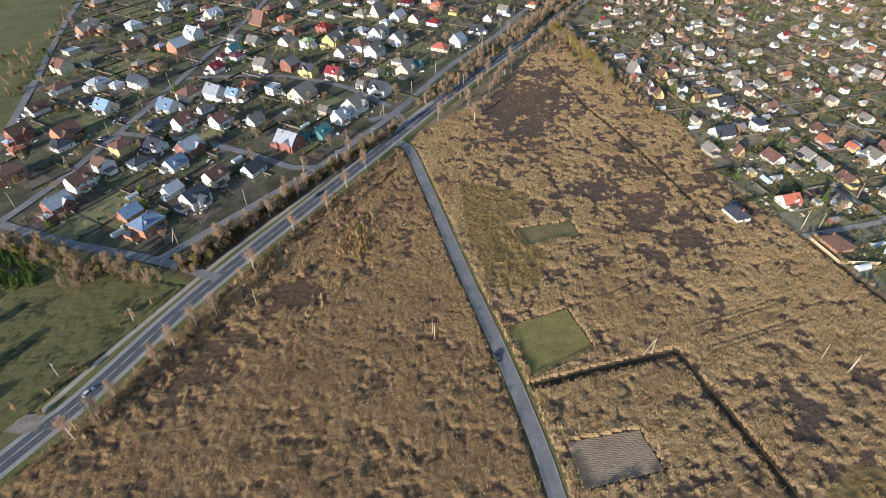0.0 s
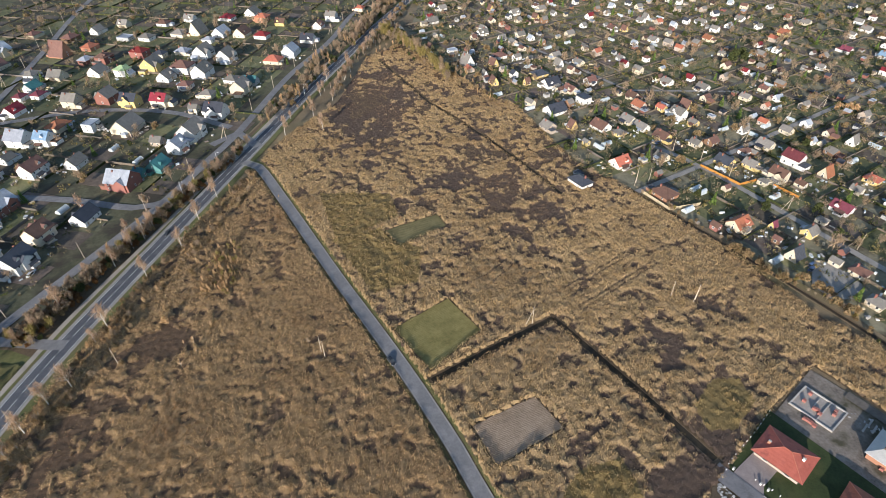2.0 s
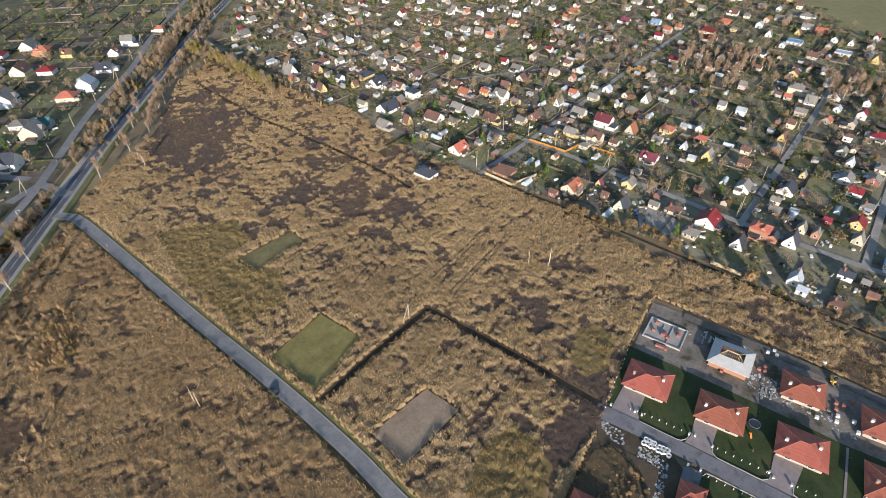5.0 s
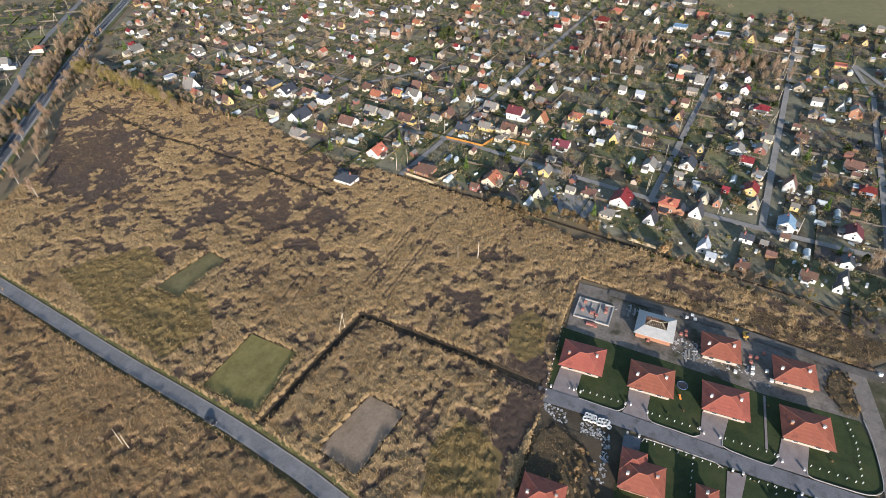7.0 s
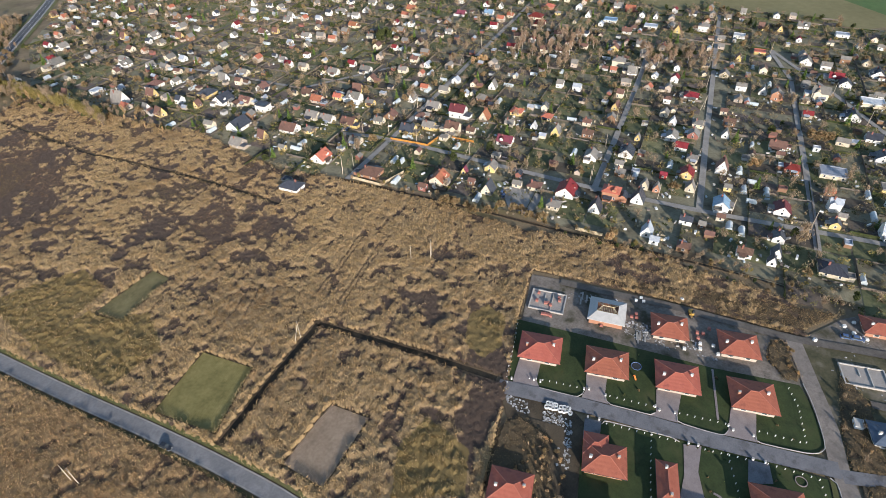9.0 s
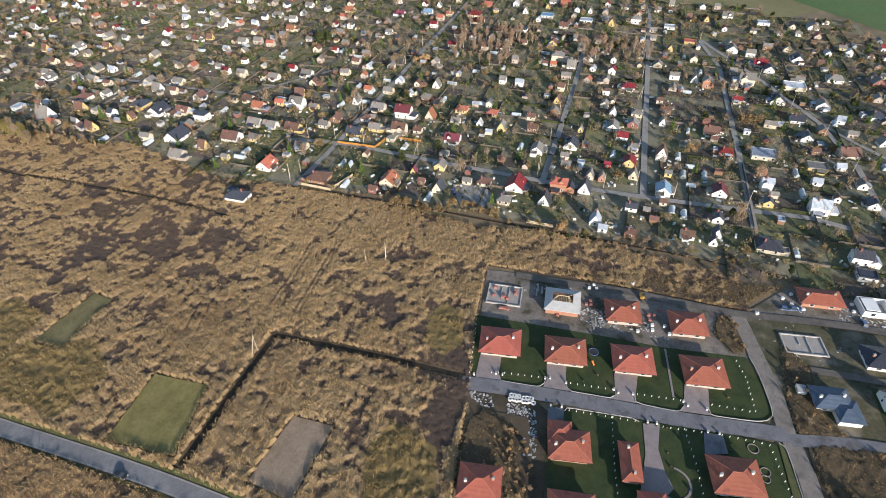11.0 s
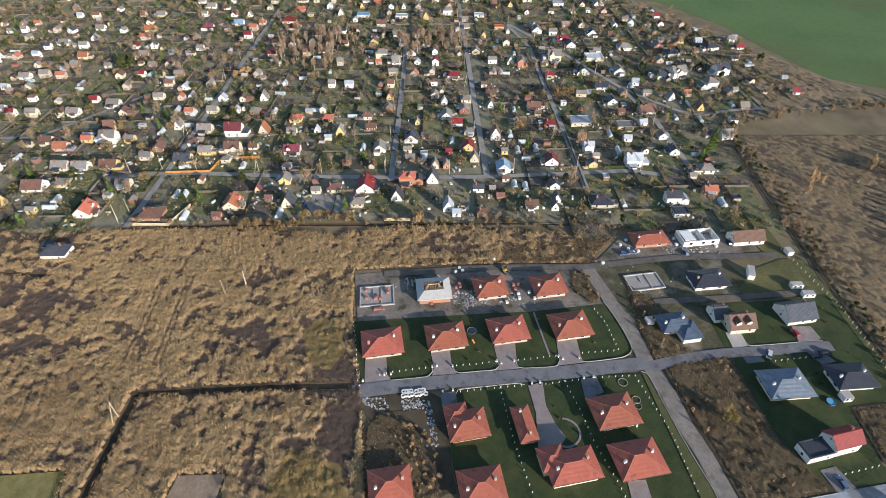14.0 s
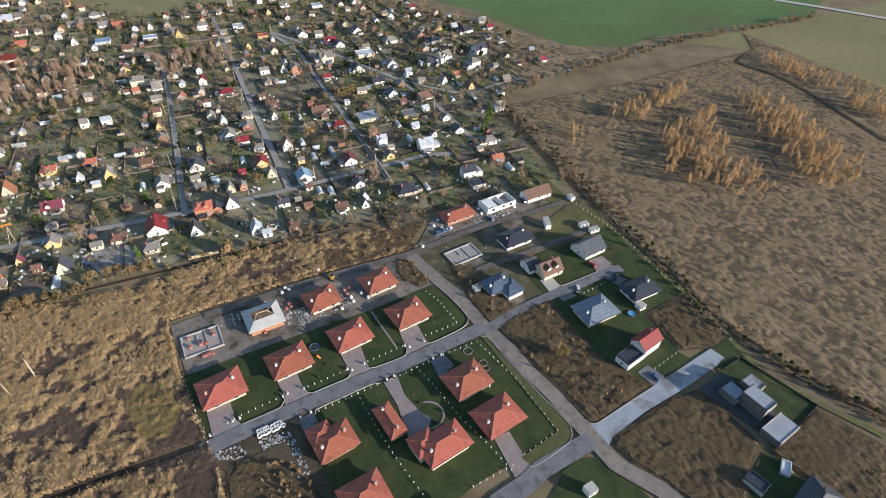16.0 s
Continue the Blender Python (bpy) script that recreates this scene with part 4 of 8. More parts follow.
house(180, 329, 76, 11, 9, 2.5, "gable", "slate", "white")
house(188, 315, -14, 8.5, 6.5, 2.5, "gable", "brown", "cream")
house(181, 317, 76, 4.5, 3.5, 2.5, "gable", "brown", "cream")
house(188, 297, -14, 8, 6.5, 4.6, "flat", "slate", "white")
house(164, 290, 76, 12, 9.5, 2.5, "gable", "slate", "white")
house(150, 271, -14, 7.5, 7, 2.5, "gable", "fibre", "plaster")
house(180, 261, -14, 10, 8, 2.5, "gable", "brown", "white")
house(186, 250, -14, 6, 5.5, 2.5, "hip", "fibre", "yellow")
house(162, 246, -14, 4, 3, 2.5, "gable", "fibre", "yellow")
house(200, 263, -14, 8, 6.5, 2.5, "gable", "fibre", "cream")
house(202, 252, -14, 8, 6.5, 2.5, "gable", "fibre", "white")
house(222, 293, -14, 7, 5.5, 2.5, "gable", "brown", "cream")
house(218, 279, -14, 7.5, 6, 2.5, "gable", "orange", "plaster")
house(168, 220, 76, 9, 8, 2.5, "gable", "orange", "white")
house(229, 271, -14, 6, 4.5, 2.5, "gable", "orange", "yellow")
house(232, 258, -14, 8.5, 7, 4.6, "gable", "fibre", "white")
house(235, 247, -14, 5.5, 4.5, 2.5, "gable", "fibre", "yellow")
house(220, 225, -14, 6, 5, 2.5, "gable", "fibre", "cream")
house(230, 224, 76, 6, 5.5, 2.5, "gable", "brown", "timber")
house(207, 238, -14, 8.5, 7, 2.5, "gable", "brown", "yellow")
house(193, 218, -14, 6.5, 5.5, 2.5, "gable", "fibre", "cream")
house(222, 203, -14, 8.5, 7, 2.5, "gable", "slate", "yellow")
house(233, 196, -14, 7, 5.5, 2.5, "gable", "fibre", "yellow")
house(257, 192, -14, 9.5, 7.5, 4.6, "gable", "maroon", "white")
house(256, 211, -14, 8, 6.5, 2.5, "gable", "fibre", "cream")
house(237, 181, -14, 8, 6.5, 4.6, "gable", "brown", "cream")
house(227, 180, -14, 4.5, 4, 2.5, "hip", "fibre", "cream")
house(243, 172, -14, 5, 4, 2.5, "gable", "brown", "cream")
house(263, 176, 76, 6, 5.5, 1.9, "steep", "orange", "cream")
house(265, 159, -14, 5.5, 4.5, 2.5, "gable", "fibre", "cream")
house(245, 149, -14, 8.5, 6.5, 2.5, "gable", "maroon", "white")
house(228, 144, -14, 4.5, 4, 2.5, "hip", "fibre", "cream")
house(216, 139, 76, 6, 5.5, 2.5, "gable", "fibre", "yellow")
house(281, 164, -14, 7, 6, 2.5, "hip", "orange", "yellow")
house(270, 145, 76, 3.5, 3.5, 1.9, "steep", "white", "white")
house(173, 187, -14, 10.5, 9, 2.5, "hip", "brown", "brick")
house(190, 154, 76, 9, 7.5, 2.5, "gable", "orange", "cream")
house(204, 148, 76, 3, 3, 1.9, "steep", "maroon", "yellow")
house(198, 139, -14, 3.5, 3, 2.5, "gable", "brown", "timber")
house(197, 128, 76, 6, 5.5, 1.9, "steep", "slate", "cream")
house(179, 156, -14, 4, 3.5, 2.5, "gable", "brown", "redbrick")
house(210, 119, -14, 4.5, 3.5, 2.5, "gable", "fibre", "cream")
house(214, 111, -14, 6.5, 5.5, 2.5, "hip", "brown", "cream")
house(220, 96, 76, 10, 9, 2.5, "gable", "red", "white")
house(205, 95, -14, 6, 5.5, 2.5, "hip", "fibre", "cream")
house(230, 77, -14, 8, 6.5, 4.6, "hip", "orange", "brick")
house(215, 78, 76, 6, 5.5, 1.9, "steep", "slate", "white")
house(235, 65, 76, 6.5, 6, 1.9, "steep", "slate", "white")
house(248, 67, 76, 4, 4, 1.9, "steep", "fibre", "cream")
house(249, 61, 76, 3.5, 3.5, 1.9, "steep", "fibre", "brick")
house(260, 48, 76, 5, 4.5, 1.9, "steep", "fibre", "cream")
house(274, 88, 76, 8.5, 7.5, 2.5, "gable", "slate", "white")
house(260, 86, -14, 4.5, 3.5, 2.5, "gable", "fibre", "cream")
house(252, 82, -14, 5, 4, 2.5, "gable", "fibre", "timber")
house(259, 102, 76, 7.5, 6.5, 2.5, "gable", "fibre", "white")
house(272, 54, 76, 7, 6.5, 2.5, "gable", "red", "yellow")
house(289, 57, -14, 5.5, 5, 2.5, "hip", "fibre", "cream")
house(263, 63, -14, 3.5, 3, 2.5, "gable", "red", "redpaint")
house(287, 41, 76, 6, 5.5, 3.8, "steep", "brown", "white")
house(254, 31, 76, 7.5, 7, 2.5, "gable", "blue", "white")
house(271, 33, -14, 3.5, 3, 2.5, "gable", "fibre", "yellow")
house(267, 7, 76, 7.5, 7, 2.5, "gable", "maroon", "white")
house(328, 51, 76, 4.5, 4, 1.9, "steep", "fibre", "white")
house(345, 54, -14, 6.5, 5, 2.5, "gable", "brown", "timber")
house(231, 40, -14, 5.5, 4, 2.5, "gable", "slate", "white")
house(232, 33, -14, 3, 3, 2.5, "gable", "fibre", "timber")
house(243, 28, -14, 3.5, 3, 2.5, "gable", "brown", "cream")
house(212, 51, 76, 5.5, 5, 1.9, "steep", "zinc", "white")
house(208, 46, -14, 4, 3.5, 2.3, "gable", "zinc", "white")
house(211, 34, -14, 5.5, 4.5, 2.5, "hip", "brown", "timber")
house(223, 12, -14, 6, 4.5, 2.5, "gable", "brown", "white")
house(243, 3, 76, 5.5, 5, 2.5, "gable", "slate", "white")
house(331, 24, -14, 8, 6.5, 2.5, "gable", "brown", "white")
house(307, 75, 76, 7.5, 6.5, 2.5, "gable", "fibre", "white")
house(317, 66, 76, 6.5, 6, 2.5, "gable", "fibre", "redbrick")
house(332, 68, -14, 6.5, 5.5, 2.5, "hip", "fibre", "cream")
house(325, 81, 76, 4.5, 4, 1.9, "steep", "white", "white")
house(272, 131, 76, 5.5, 5, 1.9, "steep", "fibre", "yellow")
house(281, 115, -14, 6, 5, 2.5, "gable", "brown", "timber")
house(294, 122, -14, 5, 4, 2.5, "gable", "brown", "cream")
house(286, 145, -14, 6, 5.5, 2.5, "hip", "orange", "yellow")
house(294, 90, 76, 3, 3, 1.9, "steep", "fibre", "yellow")
house(231, 1, 76, 4.5, 4, 1.9, "steep", "slate", "white")
house(284, -12, -14, 5.5, 4.5, 4.6, "gable", "zinc", "white")
house(269, -15, 76, 5, 4.5, 2.5, "gable", "slate", "yellow")
house(297, -8, -14, 4.5, 3.5, 2.5, "gable", "orange", "timber")
house(275, -36, -14, 8, 6.5, 4.6, "gable", "zinc", "white")
house(293, -58, 76, 6, 5.5, 2.5, "gable", "slate", "white")
house(310, -53, 76, 5, 4.5, 2.5, "gable", "fibre", "white")
house(290, -43, 76, 3.5, 3, 2.5, "gable", "brown", "white")
house(277, -73, -14, 7.5, 6.5, 2.5, "hip", "fibre", "white")
house(256, -73, -14, 6.5, 5, 2.5, "gable", "orange", "brick")
house(233, -20, -14, 10, 8, 2.5, "hip", "slate", "cream")
house(243, -54, -14, 7, 5.5, 4.6, "gable", "slate", "white")
house(233, -57, -14, 7, 5.5, 2.5, "flat", "slate", "white")
house(224, 1, 76, 3.5, 3.5, 1.9, "steep", "slate", "white")
house(559, 297, -14, 10, 8, 2.5, "gable", "zinc", "white")
house(587, 295, -14, 5, 4, 2.5, "gable", "fibre", "white")
house(559, 224, -14, 9, 7.5, 2.5, "hip", "fibre", "white")
house(529, 208, -14, 7.5, 6, 2.5, "gable", "fibre", "white")
house(526, 195, -14, 8.5, 7, 2.5, "gable", "orange", "redbrick")
house(493, 139, 76, 6.5, 6, 1.9, "steep", "brown", "yellow")
house(509, 123, -14, 8.5, 7, 4.6, "hip", "fibre", "white")
house(509, 94, -14, 8.5, 7, 2.5, "flat", "white", "white")
house(517, 269, -14, 9, 7, 2.5, "gable", "brown", "white")
house(518, 256, -14, 5, 4, 2.5, "gable", "fibre", "cream")
house(456, 254, -14, 11.5, 9.5, 2.5, "hip", "red", "cream")
house(489, 259, -14, 8.5, 7, 2.5, "hip", "orange", "brick")
house(476, 243, -14, 5, 4, 2.5, "hip", "fibre", "yellow")
house(441, 200, -14, 10, 8, 2.5, "flat", "slate", "white")
house(422, 163, 76, 7, 6.5, 2.5, "gable", "brown", "yellow")
house(486, 196, -14, 11, 8.5, 2.5, "flat", "blue", "white")
house(490, 161, -14, 10.5, 8, 2.5, "flat", "zinc", "white")
house(466, 172, -14, 7.5, 6, 2.5, "gable", "brown", "white")
house(394, 147, -14, 8.5, 7.5, 4.6, "hip", "fibre", "cream")
house(406, 127, 76, 8, 7, 2.5, "gable", "slate", "white")
house(369, 85, -14, 8.5, 7, 2.5, "hip", "red", "white")
house(480, 71, -14, 8, 6.5, 2.5, "flat", "orange", "yellow")
house(419, 79, 76, 6.5, 6, 2.5, "gable", "fibre", "cream")
house(443, 150, -14, 7, 5.5, 2.5, "gable", "fibre", "white")
house(392, 195, -14, 6, 5, 2.5, "gable", "brown", "white")
house(560, 28, -14, 9.5, 7.5, 2.5, "flat", "zinc", "white")
house(533, 32, -14, 5, 4, 2.5, "hip", "fibre", "cream")
house(479, 39, 76, 9, 8, 2.5, "gable", "fibre", "white")
house(458, 16, -14, 8.5, 7, 2.5, "gable", "red", "white")
house(450, 9, 76, 8, 7, 2.5, "gable", "slate", "white")
house(419, 19, -14, 9.5, 7.5, 4.6, "gable", "fibre", "cream")
house(427, -10, -14, 13, 10.5, 2.5, "flat", "white", "cream")
house(397, -3, 76, 9.5, 8.5, 2.5, "gable", "slate", "white")
house(403, -28, 76, 8, 7.5, 2.5, "gable", "fibre", "white")
house(454, -32, -14, 10, 8.5, 2.5, "hip", "fibre", "white")
house(406, -68, -28, 10, 8, 4.6, "gable", "fibre", "white")
house(403, -57, -28, 9.5, 8, 2.5, "hip", "slate", "white")
house(418, -98, -28, 10, 8, 4.6, "gable", "slate", "white")
house(392, -88, -28, 8.5, 7.5, 4.6, "hip", "fibre", "white")
house(469, -97, -28, 10.5, 9, 2.5, "hip", "slate", "white")
house(462, -56, 62, 9, 8, 2.5, "gable", "fibre", "redbrick")
house(481, -6, 76, 9.5, 8.5, 2.5, "gable", "slate", "white")
house(449, -67, -28, 10, 8.5, 2.5, "hip", "slate", "grey")
house(400, 41, 76, 6.5, 6, 4.6, "gable", "fibre", "brick")
house(384, 19, -14, 5.5, 4.5, 2.5, "gable", "red", "cream")
house(406, 25, -14, 5.5, 4.5, 2.5, "hip", "fibre", "cream")
house(373, -17, -14, 7.5, 6, 2.5, "gable", "slate", "white")
house(351, -24, 76, 7.5, 6.5, 2.5, "gable", "slate", "white")
house(336, -30, -14, 4, 3.5, 2.5, "gable", "brown", "timber")
house(342, -45, -28, 10, 8, 2.5, "gable", "brown", "cream")
house(358, 61, -14, 4, 3.5, 2.5, "gable", "brown", "cream")
house(310, 12, -14, 7, 6, 2.5, "hip", "red", "brick")
house(318, -6, -14, 12.5, 10, 2.5, "flat", "zinc", "cream")
house(318, -32, -14, 9.5, 7.5, 2.5, "flat", "fibre", "yellow")
house(366, -61, 62, 5, 4.5, 1.9, "steep", "fibre", "white")
house(341, 6, -14, 3.5, 3, 2.5, "flat", "white", "white")
house(405, -116, 62, 4.5, 4, 2.5, "gable", "brown", "cream")
house(565, 58, -14, 8.5, 7, 2.5, "gable", "fibre", "white")
house(569, -9, 76, 9.5, 8.5, 2.5, "gable", "fibre", "white")
house(524, -33, -14, 5.5, 4.5, 2.5, "gable", "fibre", "yellow")
house(109, 479, -14, 7, 6, 2.5, "gable", "fibre", "white")
house(138, 384, -14, 9, 8, 1.9, "steep", "fibre", "white")
house(142, 489, 76, 9.5, 7.5, 2.5, "gable", "fibre", "white")
house(133, 484, 76, 5.5, 4.5, 2.5, "gable", "fibre", "cream")
house(207, 376, 76, 7, 5.5, 2.5, "gable", "fibre", "cream")
house(249, 490, 76, 7.5, 6, 2.5, "gable", "fibre", "cream")
house(341, 370, -14, 7, 5.5, 2.5, "gable", "orange", "cream")
house(274, 289, -14, 7.5, 6, 2.5, "gable", "fibre", "white")
house(257, 305, -14, 7, 6, 2.5, "gable", "fibre", "white")
house(329, 338, -14, 5, 4, 2.5, "gable", "fibre", "cream")
house(251, 355, -14, 5.5, 4.5, 2.5, "gable", "fibre", "white")
house(201, 429, 76, 7, 5.5, 2.5, "gable", "fibre", "cream")
house(173, 444, 76, 8.5, 6.5, 2.5, "gable", "fibre", "white")
house(136, 413, 76, 7, 5.5, 2.5, "flat", "zinc", "white")
house(162, 523, 76, 7.5, 6, 2.5, "gable", "fibre", "white")
house(221, 487, 76, 8.5, 6.5, 2.5, "gable", "fibre", "white")
house(241, 418, 76, 7, 5.5, 2.5, "gable", "fibre", "cream")
house(282, 419, -14, 7, 5.5, 2.5, "gable", "brown", "white")
house(298, 382, -14, 7, 5.5, 2.5, "gable", "fibre", "white")
house(363, 407, -14, 7.5, 6, 2.5, "gable", "fibre", "white")
house(290, 267, -14, 6.5, 5, 2.5, "gable", "fibre", "cream")
house(311, 274, -14, 6, 4.5, 2.5, "gable", "brown", "cream")
house(317, 429, -14, 6.5, 5.5, 2.5, "gable", "fibre", "white")
house(408, 360, -14, 8, 6.5, 2.5, "gable", "orange", "yellow")
house(423, 313, -14, 7.5, 6, 2.5, "gable", "maroon", "white")
house(440, 294, -14, 7.5, 6, 2.5, "gable", "blue", "white")
house(440, 240, -14, 8, 6.5, 2.5, "gable", "red", "cream")
house(445, 274, -14, 6, 4.5, 2.5, "gable", "orange", "cream")
house(377, 292, -14, 5.5, 4.5, 2.5, "gable", "fibre", "white")
house(401, 404, -14, 7, 5.5, 2.5, "gable", "fibre", "white")
house(446, 376, -14, 7.5, 6, 2.5, "gable", "fibre", "cream")
house(566, 290, -14, 7.5, 6, 2.5, "gable", "fibre", "white")
house(534, 235, -14, 6.5, 5.5, 2.5, "gable", "fibre", "cream")
house(479, 345, -14, 7.5, 6, 2.5, "gable", "fibre", "white")
house(522, 317, -14, 6.5, 5, 2.5, "gable", "fibre", "cream")

# settlement along the highway
house(-264, 367, 28, 11.5, 10, 3.1, "hip", "brown", "white")
house(-238, 371, 28, 12, 10, 5.6, "hip", "zinc", "white")
house(-226, 371, 28, 7.5, 6.5, 3.1, "hip", "zinc", "white")
house(-212, 373, -62, 10.5, 9.5, 5.6, "gable", "slate", "white")
house(-260, 333, 28, 11.5, 9, 3.1, "gable", "brown", "white")
house(-217, 335, -62, 12, 11, 3.1, "gable", "blue", "white")
house(-233, 342, 28, 7, 5.5, 3.1, "gable", "slate", "cream")
house(-176, 335, -62, 12, 11, 3.1, "gable", "blue", "white")
house(-168, 352, 28, 14, 12, 5.6, "hip", "brown", "cream")
house(-151, 352, -62, 12, 10.5, 5.6, "gable", "zinc", "white")
house(-175, 309, 28, 10, 8.5, 3.1, "hip", "slate", "grey")
house(-157, 309, 28, 11.5, 9, 5.6, "gable", "brown", "white")
house(-152, 330, 28, 7, 5.5, 3.1, "gable", "fibre", "white")
house(-135, 311, 28, 11.5, 9, 5.6, "gable", "brown", "white")
house(-222, 297, 28, 13.5, 11, 5.6, "gable", "brown", "brick")
house(-219, 285, 28, 10.5, 8.5, 3.1, "hip", "slate", "white")
house(-250, 297, 28, 12, 9.5, 5.6, "gable", "brown", "redbrick")
house(-242, 280, 28, 7, 6, 3.1, "hip", "orange", "redbrick")
house(-182, 280, 28, 10, 8.5, 5.6, "hip", "brown", "yellow")
house(-164, 283, -62, 10, 9, 3.1, "gable", "slate", "white")
house(-166, 264, 28, 9.5, 8, 3.1, "hip", "slate", "white")
house(-142, 277, 28, 12.5, 10, 5.6, "gable", "zinc", "redbrick")
house(-145, 262, 28, 10.5, 8.5, 3.1, "gable", "blue", "white")
house(-183, 260, -62, 9, 8, 5.6, "gable", "brown", "white")
house(-187, 243, 28, 11.5, 9, 5.6, "gable", "brown", "white")
house(-230, 253, 28, 13, 11, 5.6, "hip", "brown", "brick")
house(-187, 222, 28, 11.5, 9, 5.6, "gable", "zinc", "redbrick")
house(-150, 216, 28, 9.5, 7.5, 3.1, "gable", "blue", "brick")
house(-137, 206, 28, 12.5, 10.5, 5.6, "hip", "blue", "brick")
house(-122, 227, 28, 12, 9.5, 5.6, "gable", "slate", "white")
house(-137, 236, 28, 9, 7, 3.1, "gable", "zinc", "white")
house(-118, 246, 28, 10.5, 8.5, 5.6, "gable", "brown", "cream")
house(-137, 348, -62, 9, 8, 5.6, "gable", "blue", "white")
house(-134, 367, 28, 11.5, 10, 3.1, "hip", "orange", "cream")
house(-114, 359, 28, 8.5, 7, 5.6, "flat", "zinc", "white")
house(-93, 352, 28, 15, 13.5, 3.1, "gable", "fibre", "cream")
house(-76, 383, -62, 10.5, 8.5, 5.6, "gable", "red", "cream")
house(-41, 355, -62, 12.5, 10, 5.6, "gable", "slate", "white")
house(-55, 366, -62, 6, 5, 3.1, "gable", "fibre", "cream")
house(-55, 330, 28, 13, 12, 5.6, "gable", "fibre", "white")
house(-62, 314, 28, 9.5, 8.5, 5.6, "gable", "zinc", "white")
house(-74, 326, -62, 6.5, 5.5, 3.1, "gable", "fibre", "plaster")
house(-115, 314, 28, 9.5, 7.5, 3.1, "gable", "fibre", "white")
house(-87, 283, -62, 13, 11.5, 5.6, "gable", "zinc", "redbrick")
house(-71, 296, 28, 10, 9, 3.1, "gable", "teal", "teal")
house(-80, 291, -62, 6, 5, 3.1, "gable", "teal", "teal")
house(-101, 256, 28, 11, 8.5, 3.1, "gable", "slate", "white")
house(-280, 402, -62, 12.5, 11, 5.6, "gable", "brown", "cream")
house(-267, 411, 28, 5.5, 4.5, 3.1, "gable", "fibre", "white")
house(-293, 440, 28, 10.5, 8.5, 3.1, "flat", "zinc", "cream")
house(-302, 485, 31, 14.5, 11.5, 5.6, "gable", "fibre", "brick")
house(-287, 486, 31, 10, 8.5, 5.6, "hip", "fibre", "brick")
house(-313, 513, 31, 11.5, 9.5, 3.1, "hip", "fibre", "cream")
house(-336, 573, 31, 12.5, 10.5, 3.1, "hip", "fibre", "brick")
house(-268, 498, 31, 11, 9.5, 5.6, "hip", "zinc", "white")
house(-250, 465, 31, 9, 7, 3.1, "gable", "fibre", "cream")
house(-249, 448, 28, 11, 8.5, 3.1, "gable", "brown", "timber")
house(-262, 555, 31, 10.5, 8, 5.6, "gable", "zinc", "white")
house(-249, 514, 31, 11, 9.5, 3.1, "hip", "fibre", "cream")
house(-240, 554, 31, 9.5, 8, 3.1, "hip", "fibre", "white")
house(-220, 550, 31, 11, 9.5, 3.1, "hip", "brown", "cream")
house(-206, 523, 31, 14, 11, 5.6, "gable", "zinc", "cream")
house(-202, 492, 31, 14, 11, 3.1, "gable", "brown", "cream")
house(-207, 473, -59, 12.5, 11, 5.6, "gable", "zinc", "white")
house(-209, 443, 28, 13.5, 11, 5.6, "gable", "zinc", "brick")
house(-225, 447, 28, 7, 6, 3.1, "hip", "zinc", "brick")
house(-226, 409, 28, 8.5, 7.5, 3.1, "hip", "fibre", "brick")
house(-210, 405, 28, 9.5, 8, 3.1, "hip", "brown", "brick")
house(-166, 399, 28, 10.5, 8.5, 3.1, "gable", "red", "white")
house(-168, 423, 28, 7.5, 6.5, 3.1, "hip", "maroon", "white")
house(-168, 459, 28, 9.5, 8, 5.6, "hip", "fibre", "white")
house(-164, 438, 28, 10, 8, 3.1, "gable", "teal", "grey")
house(-157, 423, 28, 8, 7, 3.1, "hip", "maroon", "white")
house(-152, 456, -62, 10.5, 9.5, 3.1, "gable", "fibre", "cream")
house(-125, 455, 28, 11, 10, 3.1, "gable", "fibre", "white")
house(-107, 448, -62, 9.5, 8, 5.6, "hip", "green", "white")
house(-87, 452, 28, 13.5, 12, 5.6, "gable", "fibre", "yellow")
house(-65, 441, -62, 14, 12, 5.6, "hip", "brown", "white")
house(-76, 428, 28, 10.5, 9.5, 3.1, "gable", "fibre", "white")
house(-51, 427, 28, 13, 11.5, 5.6, "gable", "fibre", "white")
house(-34, 453, 28, 12.5, 11.5, 5.6, "gable", "fibre", "white")
house(-51, 468, 31, 13, 11.5, 5.6, "gable", "fibre", "white")
house(-67, 480, -59, 10, 8.5, 3.1, "hip", "zinc", "cream")
house(-84, 480, -59, 8.5, 7, 3.1, "hip", "slate", "cream")
house(-99, 485, -59, 11.5, 9.5, 5.6, "hip", "red", "redbrick")
house(-124, 481, 31, 10.5, 9, 5.6, "hip", "brown", "redbrick")
house(-138, 485, 31, 9, 8, 3.1, "hip", "zinc", "redbrick")
house(-140, 516, 31, 10.5, 9, 3.1, "hip", "orange", "brick")
house(-160, 508, -59, 13, 12, 1.9, "steep", "brown", "brick")
house(-132, 401, -62, 10, 9, 5.6, "gable", "fibre", "cream")
house(-111, 401, 28, 11, 10, 5.6, "gable", "fibre", "redbrick")
house(-95, 389, -62, 11, 8.5, 5.6, "gable", "slate", "yellow")
house(-47, 387, -62, 9, 7.5, 3.1, "hip", "fibre", "cream")
house(-31, 408, -62, 9, 8, 3.1, "hip", "fibre", "white")
house(-25, 388, 28, 12, 10.5, 5.6, "gable", "fibre", "cream")
house(-18, 400, -62, 9, 7.5, 3.1, "gable", "teal", "grey")
house(-72, 527, -59, 11.5, 9.5, 3.1, "hip", "fibre", "cream")
